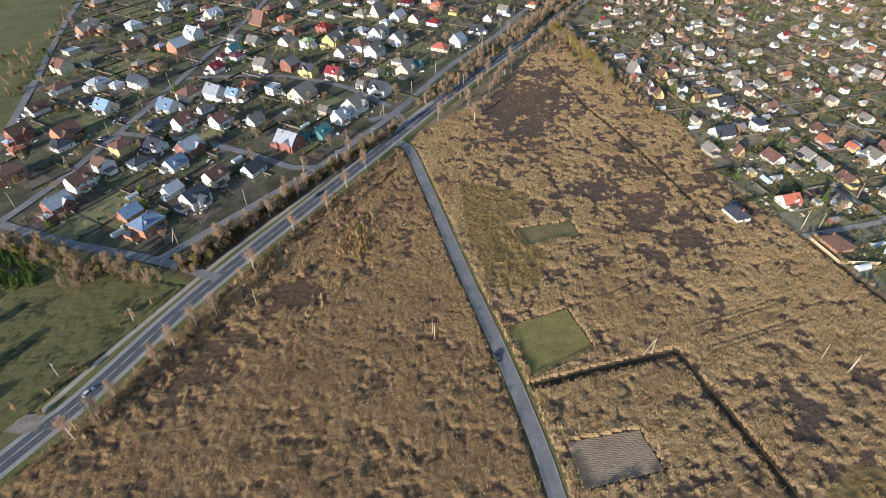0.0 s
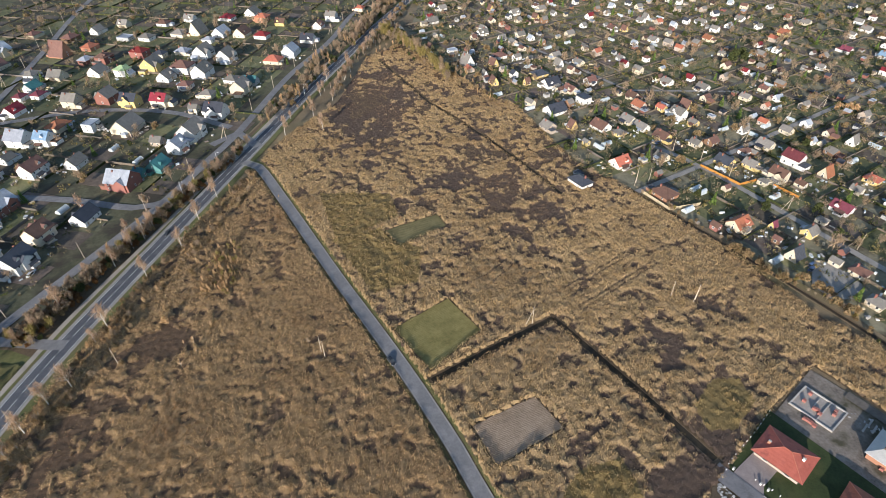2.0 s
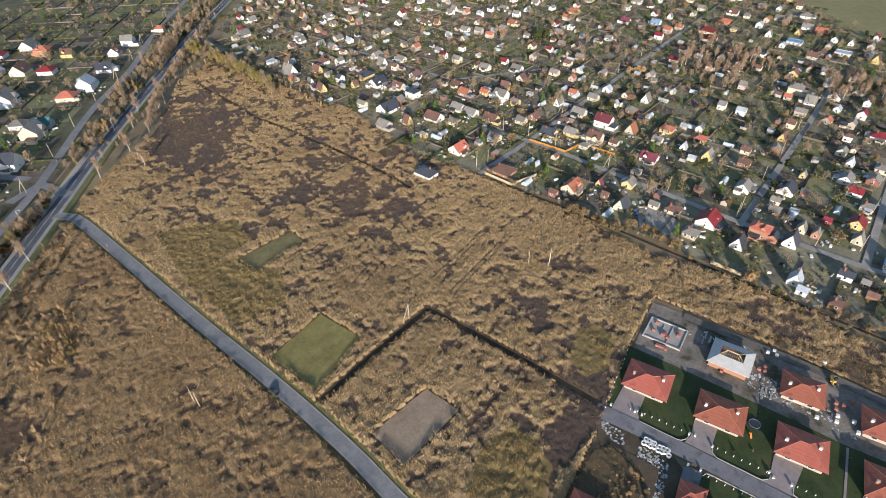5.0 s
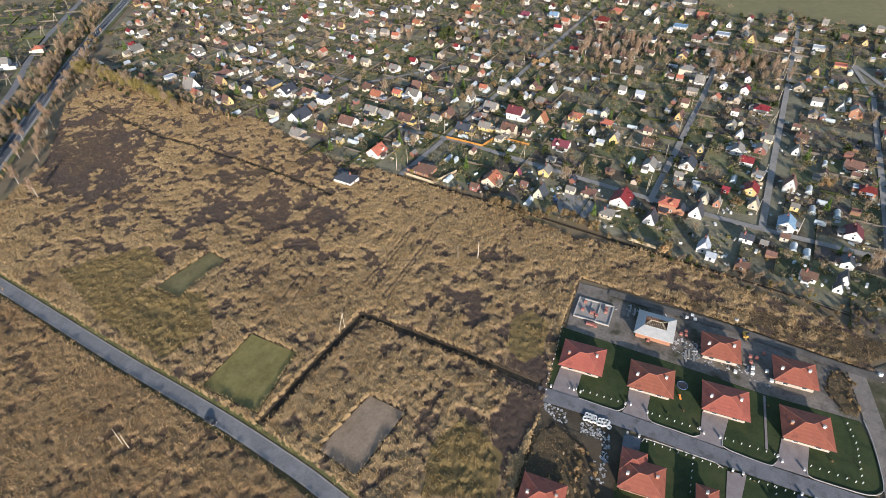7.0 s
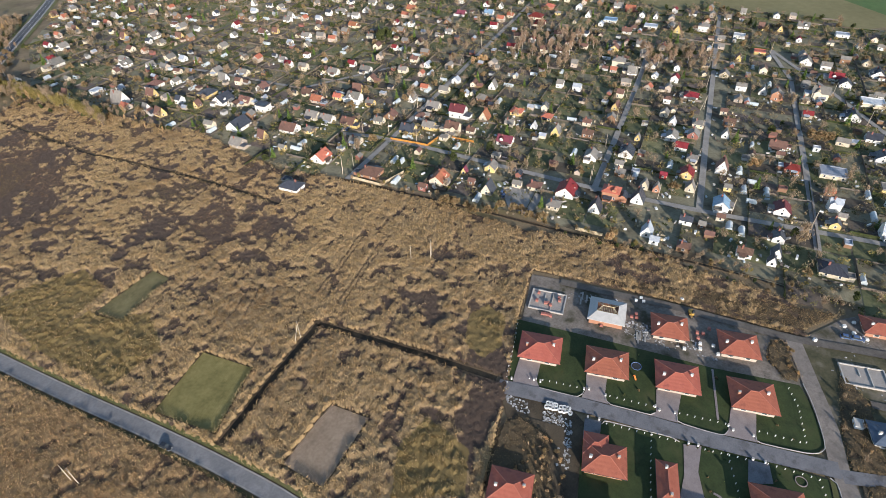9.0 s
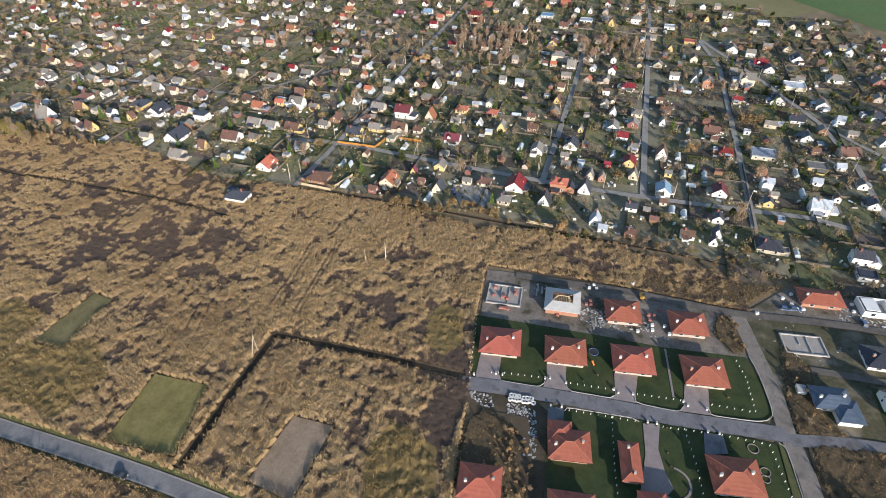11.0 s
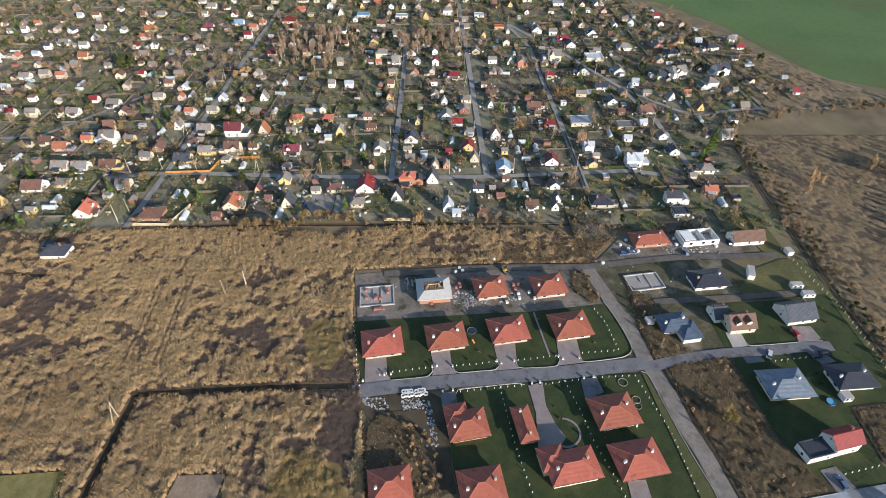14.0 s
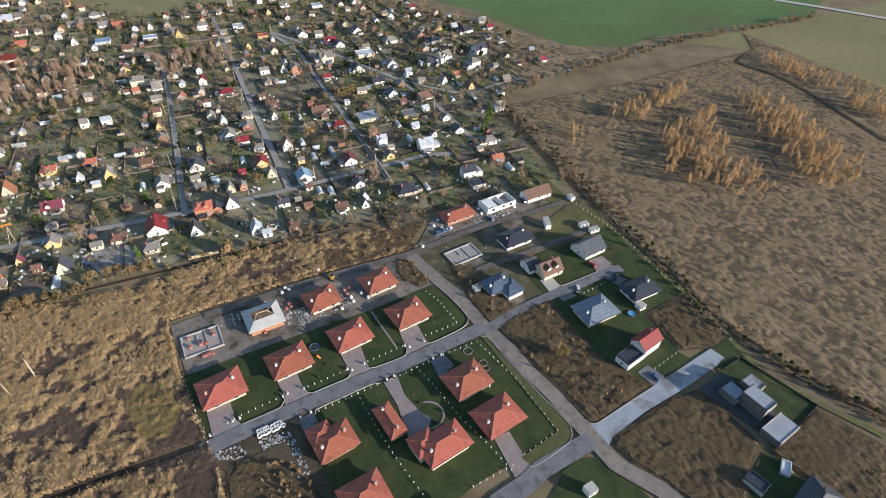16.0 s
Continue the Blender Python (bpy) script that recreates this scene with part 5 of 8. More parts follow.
house(-98, 526, -59, 10.5, 9, 3.1, "hip", "fibre", "white")
house(-57, 528, 31, 12.5, 11.5, 1.9, "steep", "fibre", "cream")
house(-38, 517, 31, 12.5, 11, 3.1, "gable", "zinc", "white")
house(-21, 510, 31, 12, 11, 3.1, "gable", "brown", "cream")
house(-48, 502, -59, 8, 6.5, 3.1, "hip", "zinc", "white")
house(-115, 532, -59, 11.5, 9, 3.1, "flat", "zinc", "grey")
house(-160, 547, 31, 11, 9.5, 3.1, "hip", "brown", "timber")
house(-62, 408, -62, 8.5, 7.5, 3.1, "hip", "brown", "white")
house(0, 437, -62, 12, 10, 3.1, "hip", "orange", "cream")
house(14, 448, 28, 11, 10, 5.6, "gable", "zinc", "white")
house(31, 476, -59, 11, 9, 3.1, "gable", "slate", "white")
house(-5, 499, -59, 11, 9, 3.1, "hip", "red", "white")
house(-2, 544, -59, 11, 9, 5.6, "hip", "orange", "brick")
house(13, 529, -59, 9, 7, 3.1, "gable", "brown", "yellow")
house(58, 527, -59, 9.5, 7.5, 5.6, "gable", "fibre", "white")
house(44, 509, 31, 8.5, 8, 3.1, "gable", "brown", "white")
house(88, 548, -59, 7.5, 6.5, 3.1, "hip", "orange", "cream")
house(-32, 560, -59, 11, 9.5, 3.1, "hip", "red", "white")
house(-10, 568, 31, 11.5, 10.5, 3.1, "gable", "fibre", "white")
house(-65, 568, -59, 9.5, 7.5, 3.1, "gable", "fibre", "white")
house(-87, 562, -59, 10, 8.5, 3.1, "hip", "brown", "white")
house(-121, 571, -59, 9.5, 7.5, 3.1, "gable", "fibre", "cream")
house(-192, 566, 31, 9.5, 8, 3.1, "hip", "brown", "cream")
house(-141, 559, 31, 10, 8, 3.1, "gable", "fibre", "white")

# houses by the field's edge
house(138.4, 209.5, 165, 10.5, 7.5, 2.8, "hip", "slate", "white", label="new white house with a dark slate roof by the reeds", plain=True)
house(141.5, 217.0, 165, 4.5, 3.5, 2.2, "flat", "slate", "grey", name="shed", rich=False)


# ---- the new estate ----
def villa(x, y, az, L, W, porch=True, wall="plaster", roof_m=None, h=2.8, rise=None, front=1, wing=None, label=""):
    """A bungalow under a hipped tile roof, with a garage door and windows in its front."""
    roof_m = roof_m or M_TILE
    HOUSES.append((x, y, max(L, W)))
    ob = thing("villa", x, y, az, label or "new bungalow with a hipped orange tile roof and pale walls", "house", "bungalows of the estate")
    rise = rise or W * 0.175
    g = Geo()
    l, w = L - 2.2, W - 2.2
    g.box(0, 0, 0, l, w, h)
    part("wall", g.mesh("wall", wall_mat(wall)), ob)
    top = part("roof", shared(("villa_roof", L, W, h, rise, roof_m.name), lambda: roof_mesh(L - 0.9, W - 0.9, h, rise, "hip", roof_m)), ob)
    for i, (u, v) in enumerate(((0.3, 0.06), (-0.32, -0.08))):
        c = Geo()
        c.box(0, 0, 0, 0.75, 0.6, 1.45)
        c.box(0, 0, 1.45, 0.92, 0.77, 0.1, 1)
        c.box(0, 0, 1.55, 0.4, 0.3, 0.12, 1)
        part("chimney", c.mesh("chimney", wall_mat("brick") if (i + int(x)) % 3 == 0 else M_WHITE, M_CONCRETE), top, at=pose(L * u, W * v, h + rise * 0.3))
    for s_ in (-1, 1):
        e = Geo()
        e.tube((-L / 2 + 0.1, s_ * (W / 2 + 0.06), h - 0.02), (L / 2 - 0.1, s_ * (W / 2 + 0.06), h - 0.02), 0.08, 0.08, 5)
        part("gutter", e.mesh("gutter", M_DARK), ob)
    if wing:
        wl, ww, wx, wy = wing
        k = Geo()
        k.box(0, 0, 0, wl - 1.2, ww - 1.2, h)
        part("wing_wall", k.mesh("wall", wall_mat(wall)), ob, at=pose(wx, wy, 0))
        part("wing_roof", shared(("villa_roof", wl, ww, h, rise * 0.7, roof_m.name), lambda: roof_mesh(wl - 0.9, ww - 0.9, h, rise * 0.7, "hip", roof_m)), ob, at=pose(wx, wy, 0.01))
    s = front
    for i, u in enumerate((-0.30, -0.02, 0.16, 0.34)):
        if i == 0:
            d = Geo()
            d.box(0, 0, 0, 2.7, 0.12, 2.3)
            for j in range(4):
                d.box(0, -0.03, 0.12 + j * 0.55, 2.5, 0.12, 0.46, 1)
            part("garage_door", d.mesh("garage_door", M_DARK, M_WHITE), ob, at=pose(u * l, -s * (w / 2 + 0.03), 0.05, 0, 0, 0 if s > 0 else 180))
        else:
            part("window", shared("wide_window", lambda: window_mesh(1.7, 1.5)), ob, at=pose(u * l, -s * (w / 2 + 0.03), 0.8, 0, 0, 0 if s > 0 else 180))
    for u in (-0.25, 0.25):
        for sx, turn in ((-1, -90), (1, 90)):
            part("window", shared("wide_window", lambda: window_mesh(1.7, 1.5)), ob, at=pose(sx * (l / 2 + 0.03), u * w, 0.8, 0, 0, turn))
        part("window", shared("wide_window", lambda: window_mesh(1.7, 1.5)), ob, at=pose(u * l, s * (w / 2 + 0.03), 0.8, 0, 0, 180 if s > 0 else 0))
    if porch:
        p = Geo()
        p.box(0, 0, 0, l * 0.42, 1.4, 0.18)
        part("terrace", p.mesh("terrace", M_PAVERS), ob, at=pose(l * 0.28, -s * (w / 2 + 0.7), 0))
        for u in (0.46,):
            q = Geo()
            q.box(0, 0, 0, 0.35, 0.35, h - 0.1)
            part("pillar", q.mesh("pillar", M_WHITE), ob, at=pose(l * u, -s * (w / 2 + 0.5), 0))
    return ob


# the long axis of each bungalow follows the estate's street
for _x, _y, _l, _w in ((122.4, 54.1, 14.9, 12.6), (130.6, 32.4, 14.7, 12.2), (139.2, 10.9, 14.4, 12.2), (146.8, -11.2, 14.6, 12.6),
                       (160.1, 21.4, 13.2, 11.8), (166.6, -1.2, 13.6, 11.8)):
    villa(_x, _y, 156.5, _l, _w, front=-1)
villa(112.6, -27.3, 155.5, 14.6, 12.1, front=1)
villa(97.3, -34.4, 155.5, 14.9, 12.0, front=-1)
villa(96.6, 17.2, 155.5, 13.0, 10.6, front=-1, wall="brick", wing=(7.5, 8.0, -2.6, 4.2), label="brick bungalow with an angled orange tile roof")
villa(90.0, -15.6, 155.0, 15.6, 10.4, front=-1, h=3.6, wall="cream", wing=(8.0, 8.0, -5.0, 3.4), label="large cream villa with a many-hipped tile roof")
villa(101.0, -0.2, 66, 13.2, 6.2, porch=False, label="long low garage building with a hipped tile roof")
villa(78.0, 9.0, 157, 13.4, 11.4, front=-1)
villa(*(72.1, 34.6), 157, 12.6, 11.0, front=-1)
villa(64.0, -12.5, 157, 14.0, 12.0, front=-1)
R_SLATE, R_GREYBLUE = roof_mat("slate"), material("roof_greyblue", (0.12, 0.15, 0.19), (0.19, 0.23, 0.28), 0.5, rough=0.6, fine=3, bump=0.3, local=True, ribs=0.45, along=2)
R_STEEL = material("roof_steelblue", (0.06, 0.085, 0.12), (0.10, 0.13, 0.18), 0.5, rough=0.6, fine=3, bump=0.3, local=True, ribs=0.45, along=2)
villa(207.5, -41.6, 159, 16.3, 9.5, front=-1, label="new brick bungalow with an orange hipped roof on bare earth", wall="brick")
villa(185.6, -63.8, 160, 15.5, 10.5, front=-1, roof_m=R_SLATE, wall="white", label="white bungalow with a dark grey hipped roof")
villa(157.0, -48.6, 157, 12.0, 9.0, front=-1, roof_m=R_STEEL, wall="white", wing=(8, 9, 3.4, -4.5), label="white bungalow with an angled steel-blue roof")
house(174.3, -94.1, 157, 11.5, 9.5, 2.7, "gable", "slate", "white", label="white bungalow with a broad dark slate gable roof", plain=True)
villa(136.9, -82.7, 162, 15.6, 11.8, front=-1, roof_m=R_GREYBLUE, wall="cream", label="cream bungalow with a grey-blue hipped roof")
villa(145.4, -104.8, 162, 14.6, 10.2, front=-1, roof_m=R_SLATE, wall="white", label="white bungalow with a dark slate hipped roof")
_h = house(163.4, -72.2, 160, 9.5, 8, 3.0, "gable", "brown", "cream", label="cream house with a brown gable roof and dormers", plain=True)
for _u in (-2.2, 1.8):
    _d = part("dormer", shared("dormer", lambda: wall_mesh(2.4, 1.8, 1.3, 0.7, "gable", wall_mat("cream"))), _h, at=pose(_u, -2.2, 4.2, 0, 0, 90))
    part("dormer_roof", shared("dormer_roof", lambda: roof_mesh(2.4, 1.8, 1.3, 0.7, "gable", roof_mat("brown"))), _d, at=pose(0, 0, 0.02))
house(166.8, -65.4, 160, 5, 7, 2.7, "gable", "slate", "white", label="low white garage wing with a dark gable roof", plain=True)
house(218.8, -83.5, 161, 14, 7, 2.9, "gable", "brown", "white", label="long white bungalow with a brown gable roof", plain=True)
house(*(117.7, -94.0), 153, 9.5, 6, 5.2, "gable", "red", "white", label="white two-storey house with a bright red roof", plain=True)
house(*(113.4, -86.5), 153, 9, 5.5, 3.2, "flat", "slate", "white", label="white flat-roofed wing with a roof terrace", plain=True)
house(*(55.7, -116.6), 150, 12, 9, 3.0, "hip", "slate", "white")


def shell(x, y, az, L, W):
    """An unfinished house: low block walls round open rooms."""
    ob = thing("house_shell", x, y, az, "unfinished white block house with no roof", "building site")
    g = Geo()
    g.box(0, 0, 0, L, W, 0.4)
    part("slab", g.mesh("slab", M_CONCRETE), ob)
    for sx, sy, lx, ly in ((0, -1, L, 0.3), (0, 1, L, 0.3), (-1, 0, 0.3, W - 0.6), (1, 0, 0.3, W - 0.6), (0.2, 0, 0.25, W - 0.6), (-0.35, 0, 0.25, W - 0.6)):
        k = Geo()
        k.box(0, 0, 0.4, lx, ly, 2.7)
        part("wall", k.mesh("wall", M_WHITE), ob, at=pose(sx * (L / 2 - 0.15), sy * (W / 2 - 0.15), 0))
    for s in (-1, 1):
        for u in (-0.3, 0.05, 0.32):
            part("window", shared("wide_window", lambda: window_mesh(1.7, 1.5)), ob, at=pose(u * L, s * (W / 2 + 0.03), 1.2, 0, 0, 0 if s < 0 else 180))
    k = Geo()
    k.box(0, 0, 3.1, L * 0.3, W * 0.8, 0.2)
    part("ceiling_slab", k.mesh("slab", M_WHITE), ob, at=pose(-L * 0.3, 0, 0))


shell(214.2, -62.7, 159, 16.5, 8.5)


def foundation(x, y, az, L, W, pallets):
    ob = thing("house_foundation", x, y, az, "concrete foundation slab of a house with low block walls", "building site")
    g = Geo()
    g.box(0, 0, 0, L, W, 0.5)
    part("slab", g.mesh("slab", material("fresh_slab", (0.27, 0.24, 0.215), (0.38, 0.345, 0.31), 0.3, fine=2, bump=0.2)), ob)
    for sx, sy, lx, ly in ((0, -1, L, 0.45), (0, 1, L, 0.45), (-1, 0, 0.45, W - 0.9), (1, 0, 0.45, W - 0.9), (0.25, 0, 0.3, W - 0.9), (-0.2, 0.3, 0.3, W * 0.35)):
        k = Geo()
        k.box(0, 0, 0.5, lx, ly, 0.35)
        part("block_course", k.mesh("course", M_CONCRETE), ob, at=pose(sx * (L / 2 - 0.22), sy * (W / 2 - 0.22) if abs(sy) == 1 else sy * W * 0.5, 0))
    for u, v in pallets:
        pallet(x + way(az).x * u * L + way(az + 90).x * v * W, y + way(az).y * u * L + way(az + 90).y * v * W, az, 0.5)


def pallet(x, y, az, z=0.06, mat=None, n=1):
    """A wooden pallet with a stack of wrapped blocks."""
    ob = thing("block_pallet", x, y, az, "wooden pallet stacked with building blocks", "pallet", "pallets of the building site", z=z)
    g = Geo()
    for i in range(3):
        g.box(-0.45 + i * 0.45, 0, 0, 0.1, 1.1, 0.14)
    part("base", shared("pallet_base", lambda: g.mesh("pallet", M_LUMBER)), ob)
    m = mat or M_BLOCK
    k = Geo()
    k.box(0, 0, 0.14, 0.33, 0.49, 0.9)
    for i in range(3):
        for j in range(2):
            part("block", shared(("pallet_block", m.name), lambda: k.mesh("block", m)), ob, at=pose(-0.36 + i * 0.36, -0.26 + j * 0.52, 0))


foundation(146.4, 64.6, 160, 13.7, 11.1, ((-0.3, 0.1), (-0.05, 0.15), (0.02, 0.12), (0.1, 0.2), (0.3, -0.25), (-0.3, -0.3), (0.32, -0.1)))
foundation(179.9, -39.2, 157, 14.3, 9.4, ())
for _x, _y in ((139.6, 62.1), (140.0, 61.0), (139.2, 62.8), (140.1, 59.8), (161.0, 34.2), (158.6, 35.0), (159.2, 33.3), (165.6, 12.5), (163.1, 11.4), (166.3, 10.6), (147.3, 42.2), (170.2, 9.6)):
    pallet(_x, _y, 160)
for _x, _y in ((167.9, 37.2), (170.4, 36.2), (169.1, 34.6), (155.1, 13.6), (160.9, 9.9), (158.5, 9.1), (162.8, 5.8), (159.8, 3.2), (206.2, -32.2), (200.2, -33.1), (202.1, -29.7), (198.6, -35.0), (199.6, -37.3), (212.2, -52.9), (208.3, -53.7), (208.4, -58.7), (211.2, -70.7)):
    pallet(_x, _y, 155, mat=M_WHITE)


def roof_shell(x, y, az, L, W):
    """A new house whose hipped roof is boarded white up to bare rafters."""
    ob = thing("villa_in_construction", x, y, az, "unfinished bungalow with white underlay and bare rafters on its roof", "building site")
    h, rise = 3.0, 2.3
    g = Geo()
    g.box(0, 0, 0, L - 1.6, W - 1.6, h)
    part("wall", g.mesh("wall", wall_mat("brick")), ob)
    a, b = L / 2, W / 2
    k = 0.62
    lo, hi = [(-a, -b), (a, -b), (a, b), (-a, b)], []
    r = 2.0
    for px_, py_ in lo:
        hi.append((px_ + (math.copysign(r, px_) - px_) * k, py_ * (1 - k)))
    g = Geo()
    for i in range(4):
        j = (i + 1) % 4
        g.face([(*lo[i], h), (*lo[j], h), (*hi[j], h + rise * k), (*hi[i], h + rise * k)])
    g.box(0, 0, h - 0.25, L, W, 0.24)
    part("roof_underlay", g.mesh("underlay", material("roof_underlay", (0.38, 0.375, 0.36), (0.5, 0.49, 0.47), 0.5, rough=0.7, bump=0.1)), ob)
    for i in range(-6, 7):
        u = i / 6 * hi[1][0]
        for s in (-1, 1):
            f = Geo()
            f.tube((u, s * hi[2][1], h + rise * k), (max(-r, min(r, u)), 0, h + rise), 0.07, 0.07, 4)
            part("rafter", f.mesh("rafter", M_LUMBER), ob)
    f = Geo()
    f.box(0, 0, h + rise - 0.1, 2 * r, 0.12, 0.2)
    part("ridge_beam", f.mesh("beam", M_LUMBER), ob)
    for u in (-0.3, 0.0, 0.3):
        part("window", shared("wide_window", lambda: window_mesh(1.7, 1.5)), ob, at=pose(u * L, W / 2 - 0.77, 0.8, 0, 0, 180))


roof_shell(153.4, 43.0, 160, 13.8, 12.6)


def modern_house():
    ob = thing("modern_house", 92, -118, 157, "dark flat-roofed modern house with stepped grey roofs", "house")
    m = material("dark_render", (0.10, 0.095, 0.09), (0.15, 0.14, 0.13), 0.4, fine=2, bump=0.1)
    for nm, x, y, L, W, h in (("ground_floor", -3.4, 3.2, 5.6, 6, 3.2), ("upper_floor", -1.2, -3.8, 5.6, 8.6, 6.2), ("rear_wing", 3.8, 1.2, 5.4, 5.6, 4.6)):
        g = Geo()
        g.box(0, 0, 0, L, W, h)
        body = part(nm, g.mesh(nm, m), ob, at=pose(x, y, 0))
        k = Geo()
        k.box(0, 0, h, L - 0.5, W - 0.5, 0.08)
        part("flat_roof", k.mesh("flat_roof", M_ENDSLAB), body)
        for s in (-1, 1):
            c = Geo()
            c.box(0, s * (W / 2 - 0.15), h, L, 0.3, 0.35)
            part("parapet", c.mesh("parapet", M_DARK), body)
        for u in (-0.3, 0.1, 0.35):
            part("window", shared("wide_window", lambda: window_mesh(1.7, 1.5)), body, at=pose(u * L, -(W / 2 + 0.03), h - 2.3))
            part("window", shared("wide_window", lambda: window_mesh(1.7, 1.5)), body, at=pose(u * L, W / 2 + 0.03, h - 2.3, 0, 0, 180))
    gar = thing("garage", 78.4, -120.5, 156, "dark flat-roofed garage beside the modern house", "garage")
    g = Geo()
    g.box(0, 0, 0, 10.5, 6.5, 3.0)
    part("wall", g.mesh("wall", m), gar)
    k = Geo()
    k.box(0, 0, 3.0, 10.1, 6.1, 0.1)
    part("flat_roof", k.mesh("flat_roof", M_ENDSLAB), gar)
    for s in (-1, 1):
        c = Geo()
        c.box(0, s * 3.1, 3.0, 10.5, 0.3, 0.3)
        part("parapet", c.mesh("parapet", M_CONCRETE), gar)


modern_house()


# ---- trees and shrubs ----
def triangles(name, P, mat, label, kind="stuff", slots=None):
    """One object of many separate triangles; P has the shape (n, 3, 3)."""
    P = np.asarray(P, np.float32)
    mats = mat if isinstance(mat, list) else [mat]
    n = len(P)
    me = bpy.data.meshes.new(name)
    me.vertices.add(n * 3)
    me.vertices.foreach_set("co", P.reshape(-1))
    me.loops.add(n * 3)
    me.loops.foreach_set("vertex_index", np.arange(n * 3, dtype=np.int32))
    me.polygons.add(n)
    me.polygons.foreach_set("loop_start", np.arange(0, n * 3, 3, dtype=np.int32))
    for x in mats:
        me.materials.append(x)
    if slots is not None:
        me.polygons.foreach_set("material_index", np.asarray(slots, np.int32))
    me.update()
    return tagged(new(name, me), label, kind=kind) if label else me


def leaf_cards(rng, C, size, upright=0.0, thin=1.0):
    """A small triangle of random turn at each centre."""
    n = len(C)
    d = rng.normal(size=(n, 3))
    d[:, 2] = np.abs(d[:, 2]) * (1 + 3 * upright) + upright
    d /= np.linalg.norm(d, axis=1)[:, None]
    e = np.cross(d, rng.normal(size=(n, 3)))
    e /= np.linalg.norm(e, axis=1)[:, None] + 1e-9
    s = (size * rng.uniform(0.6, 1.4, n))[:, None]
    w = s * (0.5 - 0.22 * upright) * thin
    return np.stack([C - e * w - d * s * 0.4, C + e * w - d * s * 0.4, C + d * s * 0.9], 1)


def blob(rng, n, lumps):
    """Places spread through several soft lumps (x, y, z, rx, rz)."""
    L = np.asarray(lumps, float)
    k = rng.integers(0, len(L), n)
    d = rng.normal(size=(n, 3))
    d /= np.linalg.norm(d, axis=1)[:, None]
    r = rng.uniform(0.35, 1.0, n)[:, None] ** 0.6
    return L[k, :3] + d * r * np.stack([L[k, 3], L[k, 3], L[k, 4]], 1)


def tree_proto(seed, height, spread, style):
    """Meshes of a trunk with limbs and of a crown."""
    rng = np.random.default_rng(seed)
    g = Geo()
    r0 = height * 0.014 + 0.05
    lean = rng.normal(size=2) * height * 0.03
    top = Vector((lean[0], lean[1], height * 0.93))
    mid = Vector((lean[0] * 0.3, lean[1] * 0.3, height * 0.45))
    g.tube((0, 0, -0.2), mid, r0, r0 * 0.7, 6)
    g.tube(mid, top, r0 * 0.7, 0.03, 5)
    tips = []
    bare = style in ("bare", "golden")
    low = 0.25 if bare else 0.2
    for i in range(13 if bare else 9):
        f = low + (0.9 - low) * (i + rng.random()) / (13 if bare else 9)
        a = rng.random() * 6.28
        base = Vector((0, 0, 0)).lerp(mid, f / 0.48) if f < 0.48 else mid.lerp(top, (f - 0.48) / 0.52)
        reach = spread * (1.05 - f) * rng.uniform(0.7, 1.2) + 0.3
        tip = base + Vector((math.cos(a) * reach, math.sin(a) * reach, reach * (1.3 if bare else 0.7)))
        g.tube(base, tip, r0 * 0.35, 0.02, 4)
        tips.append((base, tip))
    if style == "conifer":
        n = 420
        z = rng.random(n) ** 1.4
        a = rng.random(n) * 6.28
        rad = spread * (1 - z) * rng.uniform(0.45, 1.0, n) * (0.85 + 0.15 * np.sin(z * 40))
        C = np.stack([np.cos(a) * rad, np.sin(a) * rad, height * (0.08 + 0.92 * z)], 1)
        P = leaf_cards(rng, C, 0.42)
    elif bare:
        C = []
        per = 22 if style == "golden" else 30 if height > 5 else 11
        for b, t in tips:
            for _ in range(per):
                q = b.lerp(t, rng.uniform(0.2, 1.15))
                C.append((q.x + rng.normal() * spread * 0.17, q.y + rng.normal() * spread * 0.17, q.z + rng.normal() * height * 0.06 + 0.2))
        P = leaf_cards(rng, np.array(C), 0.8 if height > 5 else 0.65, 0.75, 0.3 if style == "golden" else 0.36)
    else:
        lumps = [(*(b.lerp(t, 0.8)), spread * rng.uniform(0.32, 0.5), spread * rng.uniform(0.28, 0.45)) for b, t in tips]
        P = leaf_cards(rng, blob(rng, 420, lumps), 0.58)
    return g, P


PROTOS = {}
WOODS = {}
SINGLE = [0]


def fan(geo):
    """A Geo's faces as triangles."""
    V = np.array(geo.v)
    return np.array([V[[f[0], f[i], f[i + 1]]] for f in geo.f for i in range(1, len(f) - 1)])


